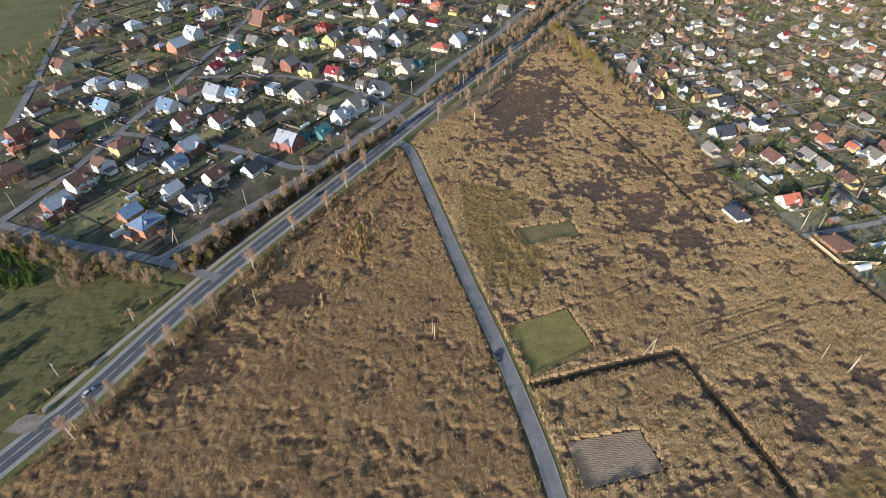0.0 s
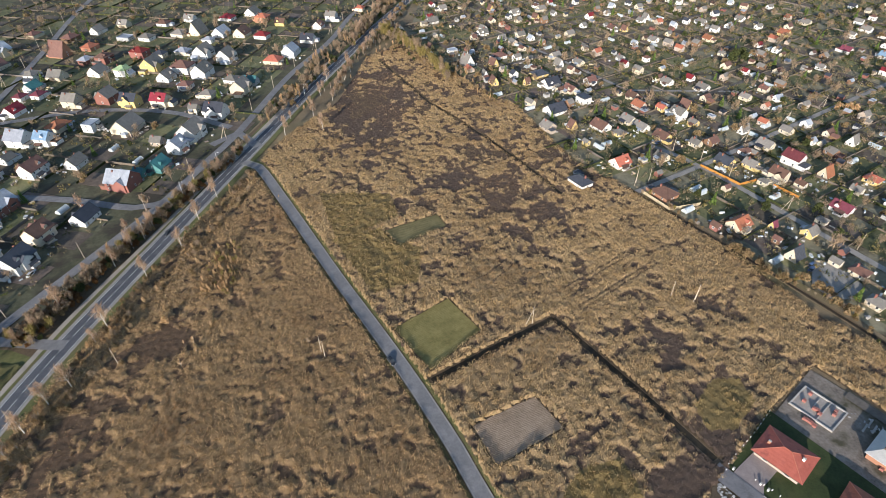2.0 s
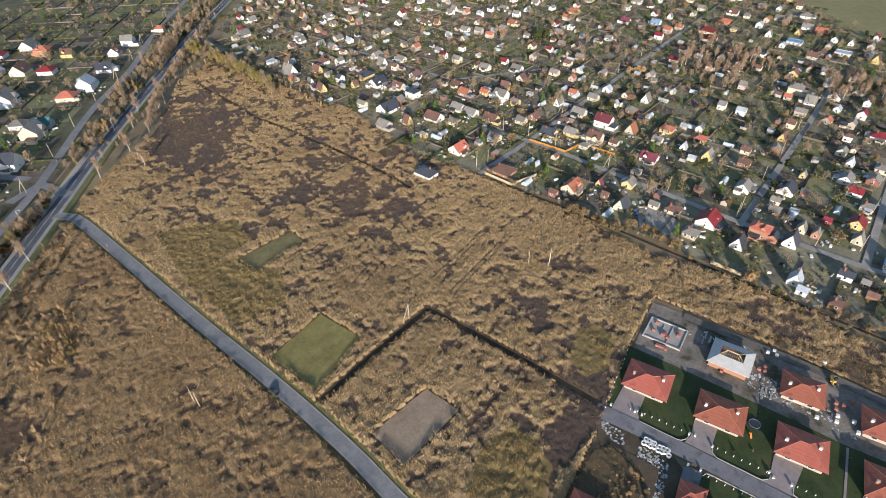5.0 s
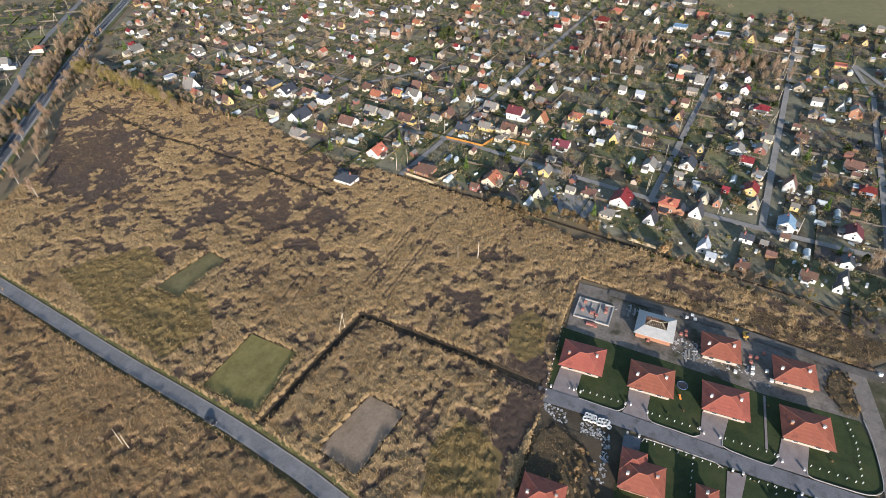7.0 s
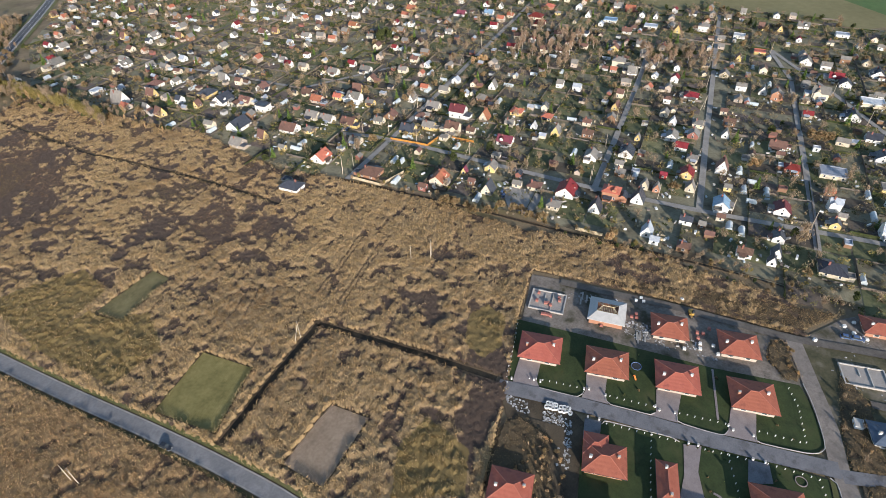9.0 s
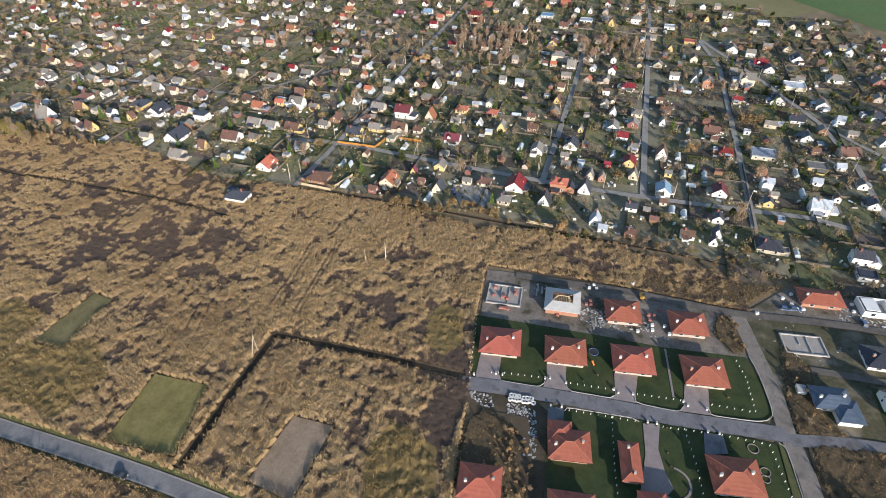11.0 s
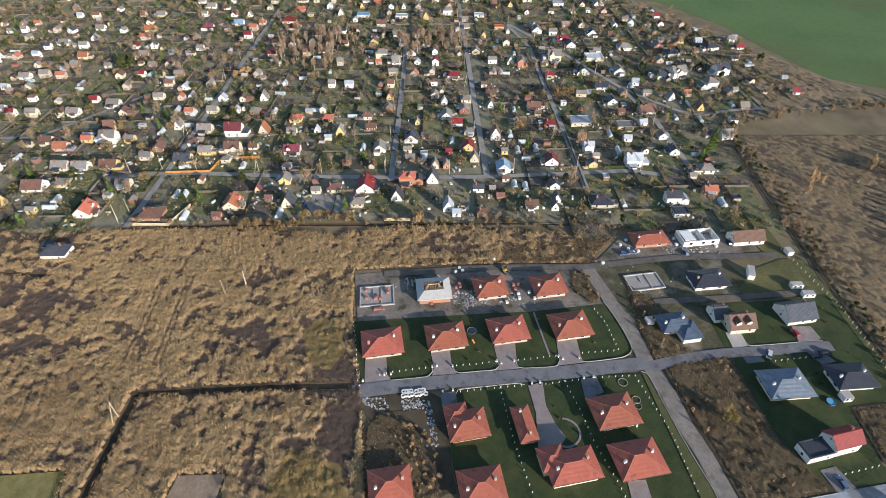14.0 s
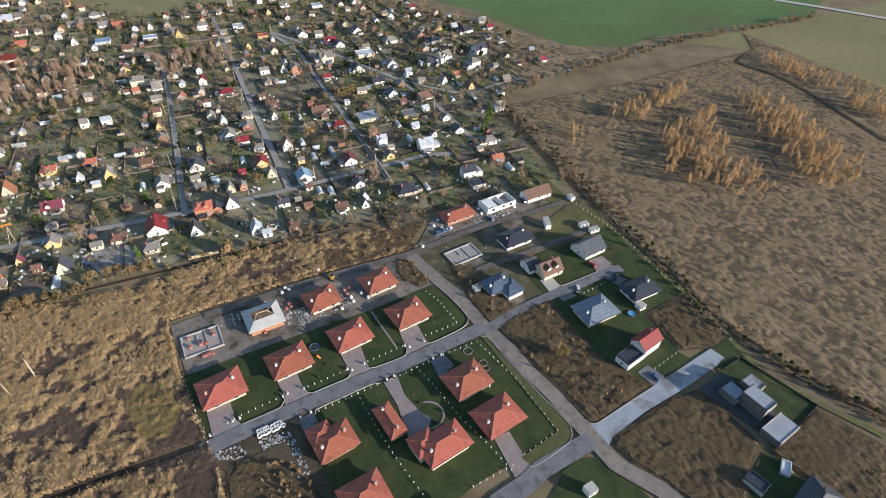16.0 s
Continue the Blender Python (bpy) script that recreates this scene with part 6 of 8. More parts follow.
def tree(x, y, kind, size=1.0, turn=0.0, label="", name="tree", group="trees"):
    """A tree of one of the kinds below, in one of four shapes."""
    spec = dict(birch=(11, 2.6, "bare", M_BIRCHBARK, M_TWIGPALE, "bare pale birch with fine brown twigs"),
                rusty=(8, 2.4, "bare", M_BARK, M_TWIG, "bare brown tree with dense twigs"),
                golden=(8.5, 1.15, "golden", M_BIRCHBARK, M_GOLD, "slim birch with thin golden-orange leaves"),
                ochre=(4.5, 2.2, "leafy", M_BARK, M_OCHRE, "rounded bush with ochre autumn leaves"),
                yellow=(5.0, 2.1, "leafy", M_BARK, M_GOLD, "small tree with bright yellow leaves"),
                russet=(4.5, 2.0, "leafy", M_BARK, M_RUSSET, "rounded bush with russet autumn leaves"),
                willow=(6.5, 2.0, "bare", M_BARK, M_WILLOW, "slender tree with thin yellow-green leaves"),
                green=(5.0, 1.9, "leafy", M_BARK, M_LEAF, "small leafy green tree"),
                conifer=(6.5, 1.7, "conifer", M_BARK, M_CONIFER, "dark green young conifer tree"),
                fruit=(4.2, 2.0, "bare", M_BARK, M_TWIG, "bare garden fruit tree"))[kind]
    k = (kind, int(abs(x * 7 + y * 3)) % 4)
    if k not in PROTOS:
        g, P = tree_proto(hash_of(kind) + k[1], spec[0], spec[1], spec[2])
        PROTOS[k] = (g.mesh("trunk", spec[3]), triangles("crown", P, spec[4], ""), fan(g)[:34 if spec[2] == "bare" else 0], P)
    if math.hypot(x, y) > 185 + 60 * (group == "roadside birches") or SINGLE[0] >= 290:
        a = radians(turn)
        R = np.array([[math.cos(a), math.sin(a), 0], [-math.sin(a), math.cos(a), 0], [0, 0, 1]]) * size
        for pts, m in ((PROTOS[k][2], spec[3]), (PROTOS[k][3], spec[4])):
            WOODS.setdefault(group, []).append((pts @ R + np.array([x, y, 0]), m))
        return None
    SINGLE[0] += 1
    ob = thing(name, x, y, turn, label or spec[5], "tree" if kind != "ochre" else "bush", group)
    ob.scale = (size, size, size)
    part("trunk", PROTOS[k][0], ob)
    part("crown", PROTOS[k][1], ob)
    return ob


def hash_of(word):
    return sum(ord(c) * (i + 3) for i, c in enumerate(word)) * 10


def scatter(rng, outline, n, gap=0.0):
    """About n random places inside an outline."""
    O = np.array(outline)
    lo, hi = O.min(0), O.max(0)
    out = []
    for _ in range(n * 30):
        p = lo + rng.random(2) * (hi - lo)
        if inside(outline, p[:1], p[1:])[0] and all((p[0] - q[0]) ** 2 + (p[1] - q[1]) ** 2 > gap * gap for q in out):
            out.append((float(p[0]), float(p[1])))
            if len(out) == n:
                break
    return out


rng = np.random.default_rng(5)
# dense yellow-green and brown trees along the field's north corner
for _o, _n, _k in (([(89.3, 470.7), (102.5, 436.6), (109.4, 398.3), (113.9, 355.3), (119.3, 364.1), (114.6, 410.4), (107.3, 449.2), (97.3, 485.3)], 110, ("willow", "willow", "willow", "rusty")), ([(27.7, 337.7), (51.3, 397.0), (83.4, 455.1), (116.5, 506.1), (143.2, 554.9), (132.7, 556.8), (91.3, 484.4), (49.3, 410.8)], 70, ("rusty", "ochre", "birch")), ([(62.7, 444.7), (91.1, 501.3), (110.4, 542.2), (139.5, 582.3), (134.7, 588.2), (108.3, 554.9), (66.3, 468.2)], 60, ("rusty", "rusty", "birch", "willow")),
                   ([(-114.1, 176.8), (-111.8, 182.7), (-89.6, 211.1), (-66.2, 247.6), (-51.0, 269.5), (-27.7, 302.6), (-26.7, 296.8), (-50.3, 263.4), (-65.1, 241.0), (-88.1, 205.4), (-104.8, 173.1)], 190, ("rusty", "russet", "ochre", "rusty", "green", "birch", "russet", "willow")), ([(-200.4, 194.7), (-175.0, 190.2), (-151.6, 183.5), (-117.8, 172.6), (-116.8, 164.0), (-146.3, 172.4), (-177.3, 181.0)], 60, ("rusty", "willow", "ochre"))):
    for _x, _y in scatter(rng, _o, _n, 1.3):
        tree(_x, _y, _k[rng.integers(0, len(_k))], rng.uniform(0.55, 1.05) * (1.35 if _k[0] == "willow" else 1), rng.random() * 360, group="roadside shrubs")
# single trees by the highway
for _x, _y in ((-98.8, 134.0), (-101.2, 125.3), (-110.7, 112.1), (-112.3, 103.8), (-116.7, 96.6), (-55.8, 218.7), (-49.0, 238.5), (-40.8, 256.1), (-2.1, 313.9), (17.3, 334.3), (33.4, 386.4), (25.7, 364.6), (20.5, 311.7), (-87.9, 149.2), (-93.7, 143.4), (-83.3, 168.5), (-69.1, 202.8), (-80.6, 176.2)):
    tree(_x, _y, "birch", rng.uniform(0.75, 1.2), rng.random() * 360, group="roadside birches")
for _x, _y in ((-62.6, 247.5), (-80.8, 239.3), (-104.0, 264.7), (-52.6, 277.2), (-74.1, 258.0), (-58.7, 257.7), (-23.8, 305.4), (-46.2, 283.5), (7.8, 369.0), (14.7, 399.9), (26.4, 422.5), (40.6, 436.7), (-4.0, 355.2), (57.4, 470.9), (71.3, 487.9), (83.1, 502.9), (93.0, 518.7)):
    tree(_x, _y, "birch" if rng.random() < 0.5 else "rusty", rng.uniform(0.6, 1.0), rng.random() * 360, group="roadside birches")
# band of shrubs and saplings between the highway and the settlement
BAND = [(-114.6, 176.8), (-112.8, 185.4), (-90.4, 214.3), (-66.8, 251.0), (-51.4, 272.7), (-28.0, 306.3), (-14.9, 333.5), (8.2, 389.3), (57.4, 470.9), (115.8, 562.1), (160, 640), (175, 630), (124.9, 552.3), (54.3, 440.0), (7.5, 354.8), (-18.1, 321.4), (-45.9, 280.9), (-66.2, 247.6), (-89.2, 209.8), (-102.2, 179.5)]
for _x, _y in scatter(rng, BAND, 300, 1.6):
    tree(_x, _y, ("rusty", "rusty", "rusty", "golden", "green", "ochre")[rng.integers(0, 6)], rng.uniform(0.6, 1.1), rng.random() * 360, group="roadside shrubs")
# shrubs on the field's side of the highway
EDGE = [(-20.6, 280.2), (-52.3, 232.9), (-77.5, 193.8), (-94.6, 161.3), (-103.4, 140.7), (-122.9, 104.4), (-130.9, 87.0), (-118.9, 86.8), (-106.6, 101.1), (-92.2, 127.1), (-73.9, 168.3), (-57.5, 196.2), (-37.7, 230.0), (-20.8, 262.6)]
for _x, _y in scatter(rng, EDGE, 220, 1.3):
    if near_line(MAIN, np.array([_x]), np.array([_y]), 7.0)[0]:
        continue
    tree(_x, _y, ("rusty", "ochre", "ochre", "golden")[rng.integers(0, 4)], rng.uniform(0.28, 0.62), rng.random() * 360, group="roadside shrubs")
NORTH = [(105.5, 502.0), (109.8, 471.7), (119.0, 407.5), (136.3, 337.5), (138.2, 309.1), (129.0, 313.2), (111.8, 375.6), (91.3, 432.4), (90.9, 472.5)]
for _x, _y in scatter(rng, NORTH, 70, 3.0):
    tree(_x, _y, ("rusty", "ochre", "golden", "green")[rng.integers(0, 4)], rng.uniform(0.5, 1.0), rng.random() * 360, group="trees at the field's corner")
for _o in ([(70.1, 407.0), (92.4, 438.6), (110.5, 501.8), (73.1, 445.8), (28.1, 378.3), (-3.9, 325.0), (6.9, 328.7), (35.3, 368.2)],):
    for _x, _y in scatter(rng, _o, 34, 3.0):
        tree(_x, _y, ("rusty", "birch", "golden")[rng.integers(0, 3)], rng.uniform(0.4, 0.7), rng.random() * 360, group="roadside shrubs")
# golden birch groves in the meadow
for _o, _n in (([(295.9, -151.7), (333.0, -220.4), (319.0, -220.4), (286.7, -170.0)], 60), ([(266.5, -173.0), (293.0, -220.6), (253.7, -209.7), (223.4, -184.9), (211.0, -166.3), (226.8, -156.7)], 115), ([(310.0, -248.7), (292.3, -277.7), (239.9, -267.2), (208.2, -262.3), (197.8, -226.2), (260.8, -231.1)], 170),
               ([(380.8, -311.6), (336.4, -327.1), (334.9, -303.6)], 22), ([(307.5, -322.5), (271.7, -329.3), (258.1, -317.3), (282.8, -311.1)], 20), ([(228.6, -188.6), (219.1, -212.2), (191.9, -184.9), (206.4, -172.4)], 14), ([(284.7, -125.7), (269.7, -130.6), (255.1, -118.4), (271.8, -117.6)], 5)):
    for _x, _y in scatter(rng, _o, _n, 1.6):
        tree(_x, _y, "golden", rng.uniform(0.65, 1.15), rng.random() * 360, group="golden birch grove")
for _x, _y in scatter(rng, [(278.4, -119.9), (314.7, -190.8), (320.8, -268.0), (214.2, -278.8), (161.7, -232.6), (209.5, -202.6)], 40, 6):
    tree(_x, _y, "golden" if rng.random() < 0.6 else "rusty", rng.uniform(0.3, 0.65), rng.random() * 360, group="golden birch grove")
for _o, _n in (([(378.7, -307.8), (369.5, -327.9), (340.3, -334.6), (317.6, -348.1), (290, -350), (255, -328), (272, -320), (290.2, -317.0), (313.9, -310.2), (344.8, -306.0)], 95), ([(205.4, -178.0), (232.6, -200.9), (225.2, -209.7), (208.5, -208.3), (195.4, -193.2)], 26)):
    for _x, _y in scatter(rng, _o, _n, 1.8):
        tree(_x, _y, "golden", rng.uniform(0.45, 0.85), rng.random() * 360, group="golden birch grove")
# bare wood inside the garden colony
for _o, _n in (([(395.3, 235.6), (417.5, 222.8), (414.1, 188.2), (357.0, 173.8), (355.4, 199.7), (354.5, 218.7)], 46), ([(435.9, 147.6), (452.7, 126.4), (442.9, 87.1), (411.9, 86.7), (401.3, 132.2)], 40), ([(432.3, 250.8), (434.9, 198.6), (414.3, 169.4), (402.7, 192.0)], 24)):
    for _x, _y in scatter(rng, _o, _n, 3.0):
        tree(_x, _y, "birch" if rng.random() < 0.55 else "rusty", rng.uniform(0.7, 1.1), rng.random() * 360, group="bare wood")
# hedge of rounded bushes at the colony's edge
for _x, _y in ((176.2, 138.0), (176.7, 133.1), (177.9, 127.4), (176.5, 122.3), (180.1, 116.5), (187.9, 114.6), (190.4, 108.8), (191.9, 104.7), (189.7, 99.7), (190.9, 93.9), (198.6, 62.0), (174.1, 138.6)):
    tree(_x, _y, "ochre", rng.uniform(1.0, 1.35), rng.random() * 360, group="bushes along the ditch")
for _o, _n in (([(185.8, 84.2), (209.9, -28.7), (215.7, -30.9), (206.0, 29.3), (190.2, 85.1)], 40), ([(335.4, -87.2), (235.1, -104.9), (149.0, -121.4), (129.3, -123.0), (129.3, -132.4), (159.0, -126.5), (246.8, -112.2), (334.3, -94.3)], 150), ([(129.3, -123.0), (116.6, -129.4), (96.5, -138.2), (75.0, -156.4), (79.7, -160.5), (99.6, -144.8), (120.1, -133.9)], 46)):
    for _x, _y in scatter(rng, _o, _n, 2.5):
        tree(_x, _y, ("rusty", "ochre", "green")[rng.integers(0, 3)], rng.uniform(0.3, 0.55), rng.random() * 360, group="bushes along the ditch")
for (_ax, _ay), (_bx, _by) in zip(DITCH5, DITCH5[1:]):
    for _k in range(int(math.hypot(_bx - _ax, _by - _ay) / 2.6)):
        _t = rng.random()
        tree(_ax + (_bx - _ax) * _t + rng.uniform(1.0, 4.0), _ay + (_by - _ay) * _t + rng.normal(), ("rusty", "ochre", "fruit", "willow")[rng.integers(0, 4)], rng.uniform(0.3, 0.6), rng.random() * 360, group="bushes along the ditch")
tree(*(196.2, 61.7), "yellow", 1.2, 0)
tree(*(299.9, 28.6), "yellow", 1.3, 40)
tree(*(301.7, 27.0), "ochre", 1.3, 40)
for _x, _y in ((353.0, 7.4), (354.1, 2.9), (350.9, 11.2)):
    tree(_x, _y, "ochre", 1.6, rng.random() * 360)
for _x, _y in ((-178.4, 299.5), (337.3, 231.5), (339.1, 228.1), (330.8, 233.2)):
    tree(_x, _y, "yellow", 1.3, rng.random() * 360)
tree(*(-58.9, 170.8), "yellow", 0.9, 10)
for _x, _y in ((332.2, 328.4), (334.4, 320.9), (324.1, 322.7), (338.8, 329.0)):
    tree(_x, _y, "green", 1.7, rng.random() * 360)
for _x, _y in ((296.3, -76.0), (303.2, -80.4), (289.5, -72.7), (314.8, -82.4), (335.6, -58.3)):
    tree(_x, _y, "conifer", 1.3, rng.random() * 360)
# golden saplings round the dark hollow of the west field
for _x, _y in ((-60.1, 177.6), (-72.0, 170.0), (-71.1, 171.5), (-51.0, 199.9), (-49.8, 196.5), (-48.4, 203.7), (-41.4, 165.8), (-42.4, 163.7), (-52.5, 147.1), (-72.7, 155.0), (-46.2, 191.6), (-43.6, 193.7), (-40.7, 205.1), (-58.7, 179.1), (-67.7, 175.0), (-48.5, 156.8), (-47.4, 152.2)):
    tree(_x, _y, ("golden", "ochre")[rng.integers(0, 2)], rng.uniform(0.35, 0.6), rng.random() * 360, group="saplings in the field")
for _x, _y in scatter(rng, WESTFIELD, 60, 5):
    if _y > 40:
        tree(_x, _y, ("golden", "ochre", "rusty")[rng.integers(0, 3)], rng.uniform(0.2, 0.38), rng.random() * 360, group="saplings in the field")
for _x, _y in scatter(rng, [(-46.8, 184), (-45.5, 199), (-41, 212), (-31, 214), (-27, 196), (-36, 180)], 90, 0.9):
    tree(_x, _y, ("golden", "golden", "willow")[rng.integers(0, 3)], rng.uniform(0.25, 0.5), rng.random() * 360, group="saplings in the field")
# small shrubs on the lawns of the estate
for _o, _n in (([(117, 2), (114.2, 1.0), (97, -3), (84, -8), (96, -26), (112, -38), (128, -33), (124, -18)], 26), ([(150, 2), (160, -22), (143, -31), (134, -16)], 7), ([(137, 49), (146, 22), (125, 12), (116, 30)], 7), ([(168, -66), (184, -105), (150, -118), (136, -90)], 22)):
    for _x, _y in scatter(rng, _o, _n, 2.5):
        if ((np.array([(h_[0], h_[1]) for h_ in HOUSES]) - (_x, _y)) ** 2).sum(1).min() > 81:
            tree(_x, _y, ("conifer", "green", "ochre")[rng.integers(0, 3)], rng.uniform(0.12, 0.24), rng.random() * 360, label="small ornamental shrub on a mown lawn", name="shrub", group="garden shrubs of the estate")
# young pines by the pasture
for _x, _y in scatter(rng, [(-212.4, 197.4), (-203.2, 199.3), (-180.6, 186.8), (-169.3, 175.4), (-168.8, 166.0), (-182.3, 165.2), (-192.8, 167.1)], 110, 1.4):
    tree(_x, _y, "conifer", rng.uniform(0.55, 0.9), rng.random() * 360, group="young pines")
for _x, _y in scatter(rng, [(-165.4, 177.1), (-158.5, 182.5), (-147.1, 176.7), (-143.3, 166.2), (-156.5, 164.7)], 46, 1.2):
    tree(_x, _y, "rusty", rng.uniform(0.35, 0.6), rng.random() * 360, group="bare thicket")
for _x, _y in scatter(rng, [(-203.2, 199.3), (-188.7, 201.0), (-165.0, 190.4), (-155.1, 180.6), (-181.7, 188.7), (-196.8, 193.0)], 24, 2):
    tree(_x, _y, "golden", rng.uniform(0.5, 0.8), rng.random() * 360, group="bare thicket")
for _x, _y in scatter(rng, [(-354.4, 424.0), (-330.2, 435.2), (-332.2, 489.0), (-362.3, 555.3), (-363.7, 573.9), (-322.2, 488.6), (-283.4, 354.7), (-302.1, 342.1)], 50, 4):
    tree(_x, _y, ("golden", "rusty", "conifer", "ochre")[rng.integers(0, 4)], rng.uniform(0.6, 1.0), rng.random() * 360, group="trees by the street")
for _x, _y in ((-129.2, 122.2), (-125.4, 123.9), (-132.6, 115.6), (-123.2, 144.5), (-122.2, 149.8), (-119.4, 148.3), (-145.2, 180.4), (-133.3, 113.3), (-140.9, 106.8), (-131.8, 105.6), (-115.9, 155.9), (-113.7, 159.0)):
    tree(_x, _y, ("ochre", "golden")[rng.integers(0, 2)], rng.uniform(0.35, 0.7), rng.random() * 360, group="roadside shrubs")
# weeds and saplings on vacant plots of the estate
for _o, _n in (([(135.2, -46.8), (138.7, -51.0), (146.6, -67.1), (129.4, -71.7), (115.4, -76.5), (105.1, -85.1), (92.7, -66.7), (124.4, -50.0)], 30), ([(89.9, 39.4), (96.2, 31.7), (78.4, 20.3), (71.4, 27.3), (74.1, 36.0)], 40), ([(179.2, -8.9), (180.7, -15.0), (170.9, -20.6), (164.2, -22.6), (162.3, -18.0), (168.6, -10.0)], 10), ([(168.3, -34.4), (162.0, -41.8), (147.1, -50.7), (139.4, -39.1)], 8)):
    for _x, _y in scatter(rng, _o, _n, 1.5):
        tree(_x, _y, ("golden", "ochre", "yellow", "rusty")[rng.integers(0, 4)], rng.uniform(0.2, 0.42), rng.random() * 360, group="saplings on vacant plots")
for _x, _y in ((119.7, -63.8), (118.6, -64.5), (118.1, -62.2), (121.0, -62.4), (119.2, -61.6)):
    tree(_x, _y, ("golden", "willow", "yellow")[rng.integers(0, 3)], 0.75, rng.random() * 360, group="saplings on vacant plots")
for _x, _y in scatter(rng, [(341.5, -88.6), (354.7, -113.5), (374.4, -153.2), (398.2, -207.4), (421.5, -266.8), (441.1, -345.7), (461.6, -421.2), (452.7, -414.5), (411.5, -261.5), (362.3, -149.0), (332.0, -91.8)], 150, 2):
    tree(_x, _y, ("rusty", "ochre")[rng.integers(0, 2)], rng.uniform(0.45, 0.8), rng.random() * 360, group="bushes along the ditch")

# ---- fallow land: reeds and weeds ----
KEEP_OFF = [[(23.4, 141.4), (47.7, 150.4), (54.2, 130.7), (31.0, 118.5)], [(37.5, 93.0), (60.9, 97.1), (64.7, 83.8), (39.9, 78.2)], [(33.3, 202.1), (60.4, 207.1), (61.8, 197.5), (37.8, 189.6)]]


OLIVE = [[(8.7, 242.6), (42.8, 231.2), (42.2, 210.9), (22.9, 203.3), (46.1, 184.8), (39.4, 163.6), (19.6, 162.3), (15.7, 178.8), (11.3, 196.2)], [(121.8, 85.1), (130.5, 82.0), (128.6, 72.7), (115.8, 66.3), (107.0, 68.6), (109.2, 78.0)], [(62.6, 69.3), (76.5, 68.6), (75.5, 51.6), (63.0, 44.0), (49.2, 59.8)], [(8.5, 202.1), (31.8, 203.9), (37.8, 189.6), (20.7, 183.8)]]
RUTS = [[(135.4, 155.2), (116.7, 148.5), (94.4, 141.3)], [(136.0, 153.1), (117.4, 146.6), (94.8, 139.3)], [(138.6, 144.7), (118.4, 137.8), (95.3, 130.2)], [(139.2, 142.8), (119.0, 135.9), (95.8, 128.1)], [(113.2, 187.9), (99.6, 180.7), (91.1, 175.4)], [(78.6, 164.8), (66.6, 158.5), (60.2, 156.6)], [(68.7, 153.8), (81.2, 161.8), (89.7, 151.9)], [(70.9, 190.2), (50.7, 186.9), (28.6, 175.5)]]


def growth(X, Y, dark, tall, scale=1.0):
    """How thickly the reeds stand (0 to 1) and how high the matted growth lies."""
    clump = 0.42 * value_noise(X, Y, 3.4 / scale, 1) + 0.27 * value_noise(X, Y, 8.0, 2) + 0.31 * value_noise(X, Y, 1.7, 5)
    fine = value_noise(X, Y, 1.2, 3)
    k = clump + 0.2 * (fine - 0.5) - dark(X, Y) - 0.4
    cover = np.clip((k + 0.07) / 0.17, 0, 1)
    for r in (*RUTS, *MEADOWPATHS):
        cover = np.where(near_line(r, X, Y, 0.6), cover * 0.35, cover)
    mound = np.clip((k + 0.08) / 0.3, 0, 1) * np.minimum(1, cover * 1.5)
    z = tall * (0.05 + 0.3 * fine + 0.38 * mound + 0.42 * (0.35 + mound) * value_noise(X, Y, 1.1, 6))
    return cover, z


def bare(X, Y):
    """Where nothing tall grows: plots, roads and ditches."""
    r = np.zeros(np.shape(X), bool)
    for k in KEEP_OFF:
        r |= inside(k, X, Y)
    for pts, w in ((MAIN, 7.5), (SIDE, 3.6), (DITCH1, 1.5), (DITCH2, 1.5), (DITCH3, 1.0), (DITCH4, 1.5), (DITCH5, 0.9), (DEV_MAIN, 2.8), (DEV_TRACK, 2), (BROOK, 1.2)):
        r |= near_line(pts, X, Y, w)
    return r


def matted(outline, step, dark, tall, mat, label, scale=1.0):
    """The growth as one uneven sheet of tussocks over its outline."""
    O = np.array(outline)
    lo, hi = O.min(0), O.max(0)
    nx, ny = (int(v) for v in (hi - lo) / step)
    jit = np.random.default_rng(77).uniform(-0.3, 0.3, (2, nx + 1, ny + 1)) * step
    X = lo[0] + np.arange(nx + 1)[:, None] * step + jit[0]
    Y = lo[1] + np.arange(ny + 1)[None, :] * step + jit[1]
    ok = inside(outline, X, Y) & ~bare(X, Y)
    cover, z = growth(X, Y, dark, tall, scale)
    rim = ok.copy()
    rim[1:] &= ok[:-1]
    rim[:-1] &= ok[1:]
    rim[:, 1:] &= ok[:, :-1]
    rim[:, :-1] &= ok[:, 1:]
    Z = np.where(rim, z + 0.36, 0.3)
    quad = ok[:-1, :-1] & ok[1:, :-1] & ok[1:, 1:] & ok[:-1, 1:]
    I = np.arange((nx + 1) * (ny + 1)).reshape(nx + 1, ny + 1)
    F = np.stack([I[:-1, :-1], I[1:, :-1], I[1:, 1:], I[:-1, 1:]], -1)[quad]
    used, F = np.unique(F, return_inverse=True)
    me = bpy.data.meshes.new("matted_growth")
    me.from_pydata(np.stack([X, Y, Z], -1).reshape(-1, 3)[used].tolist(), [], F.reshape(-1, 4).tolist())
    green = np.zeros(X.shape)
    for zone in OLIVE:
        green[inside(zone, X, Y)] = 1.0
    for key, values in (("cover", cover), ("olive", green)):
        me.attributes.new(key, "FLOAT", "POINT").data.foreach_set("value", values.reshape(-1)[used].astype(np.float32))
    me.materials.append(mat)
    tagged(new("matted_growth", me), label, kind="stuff")


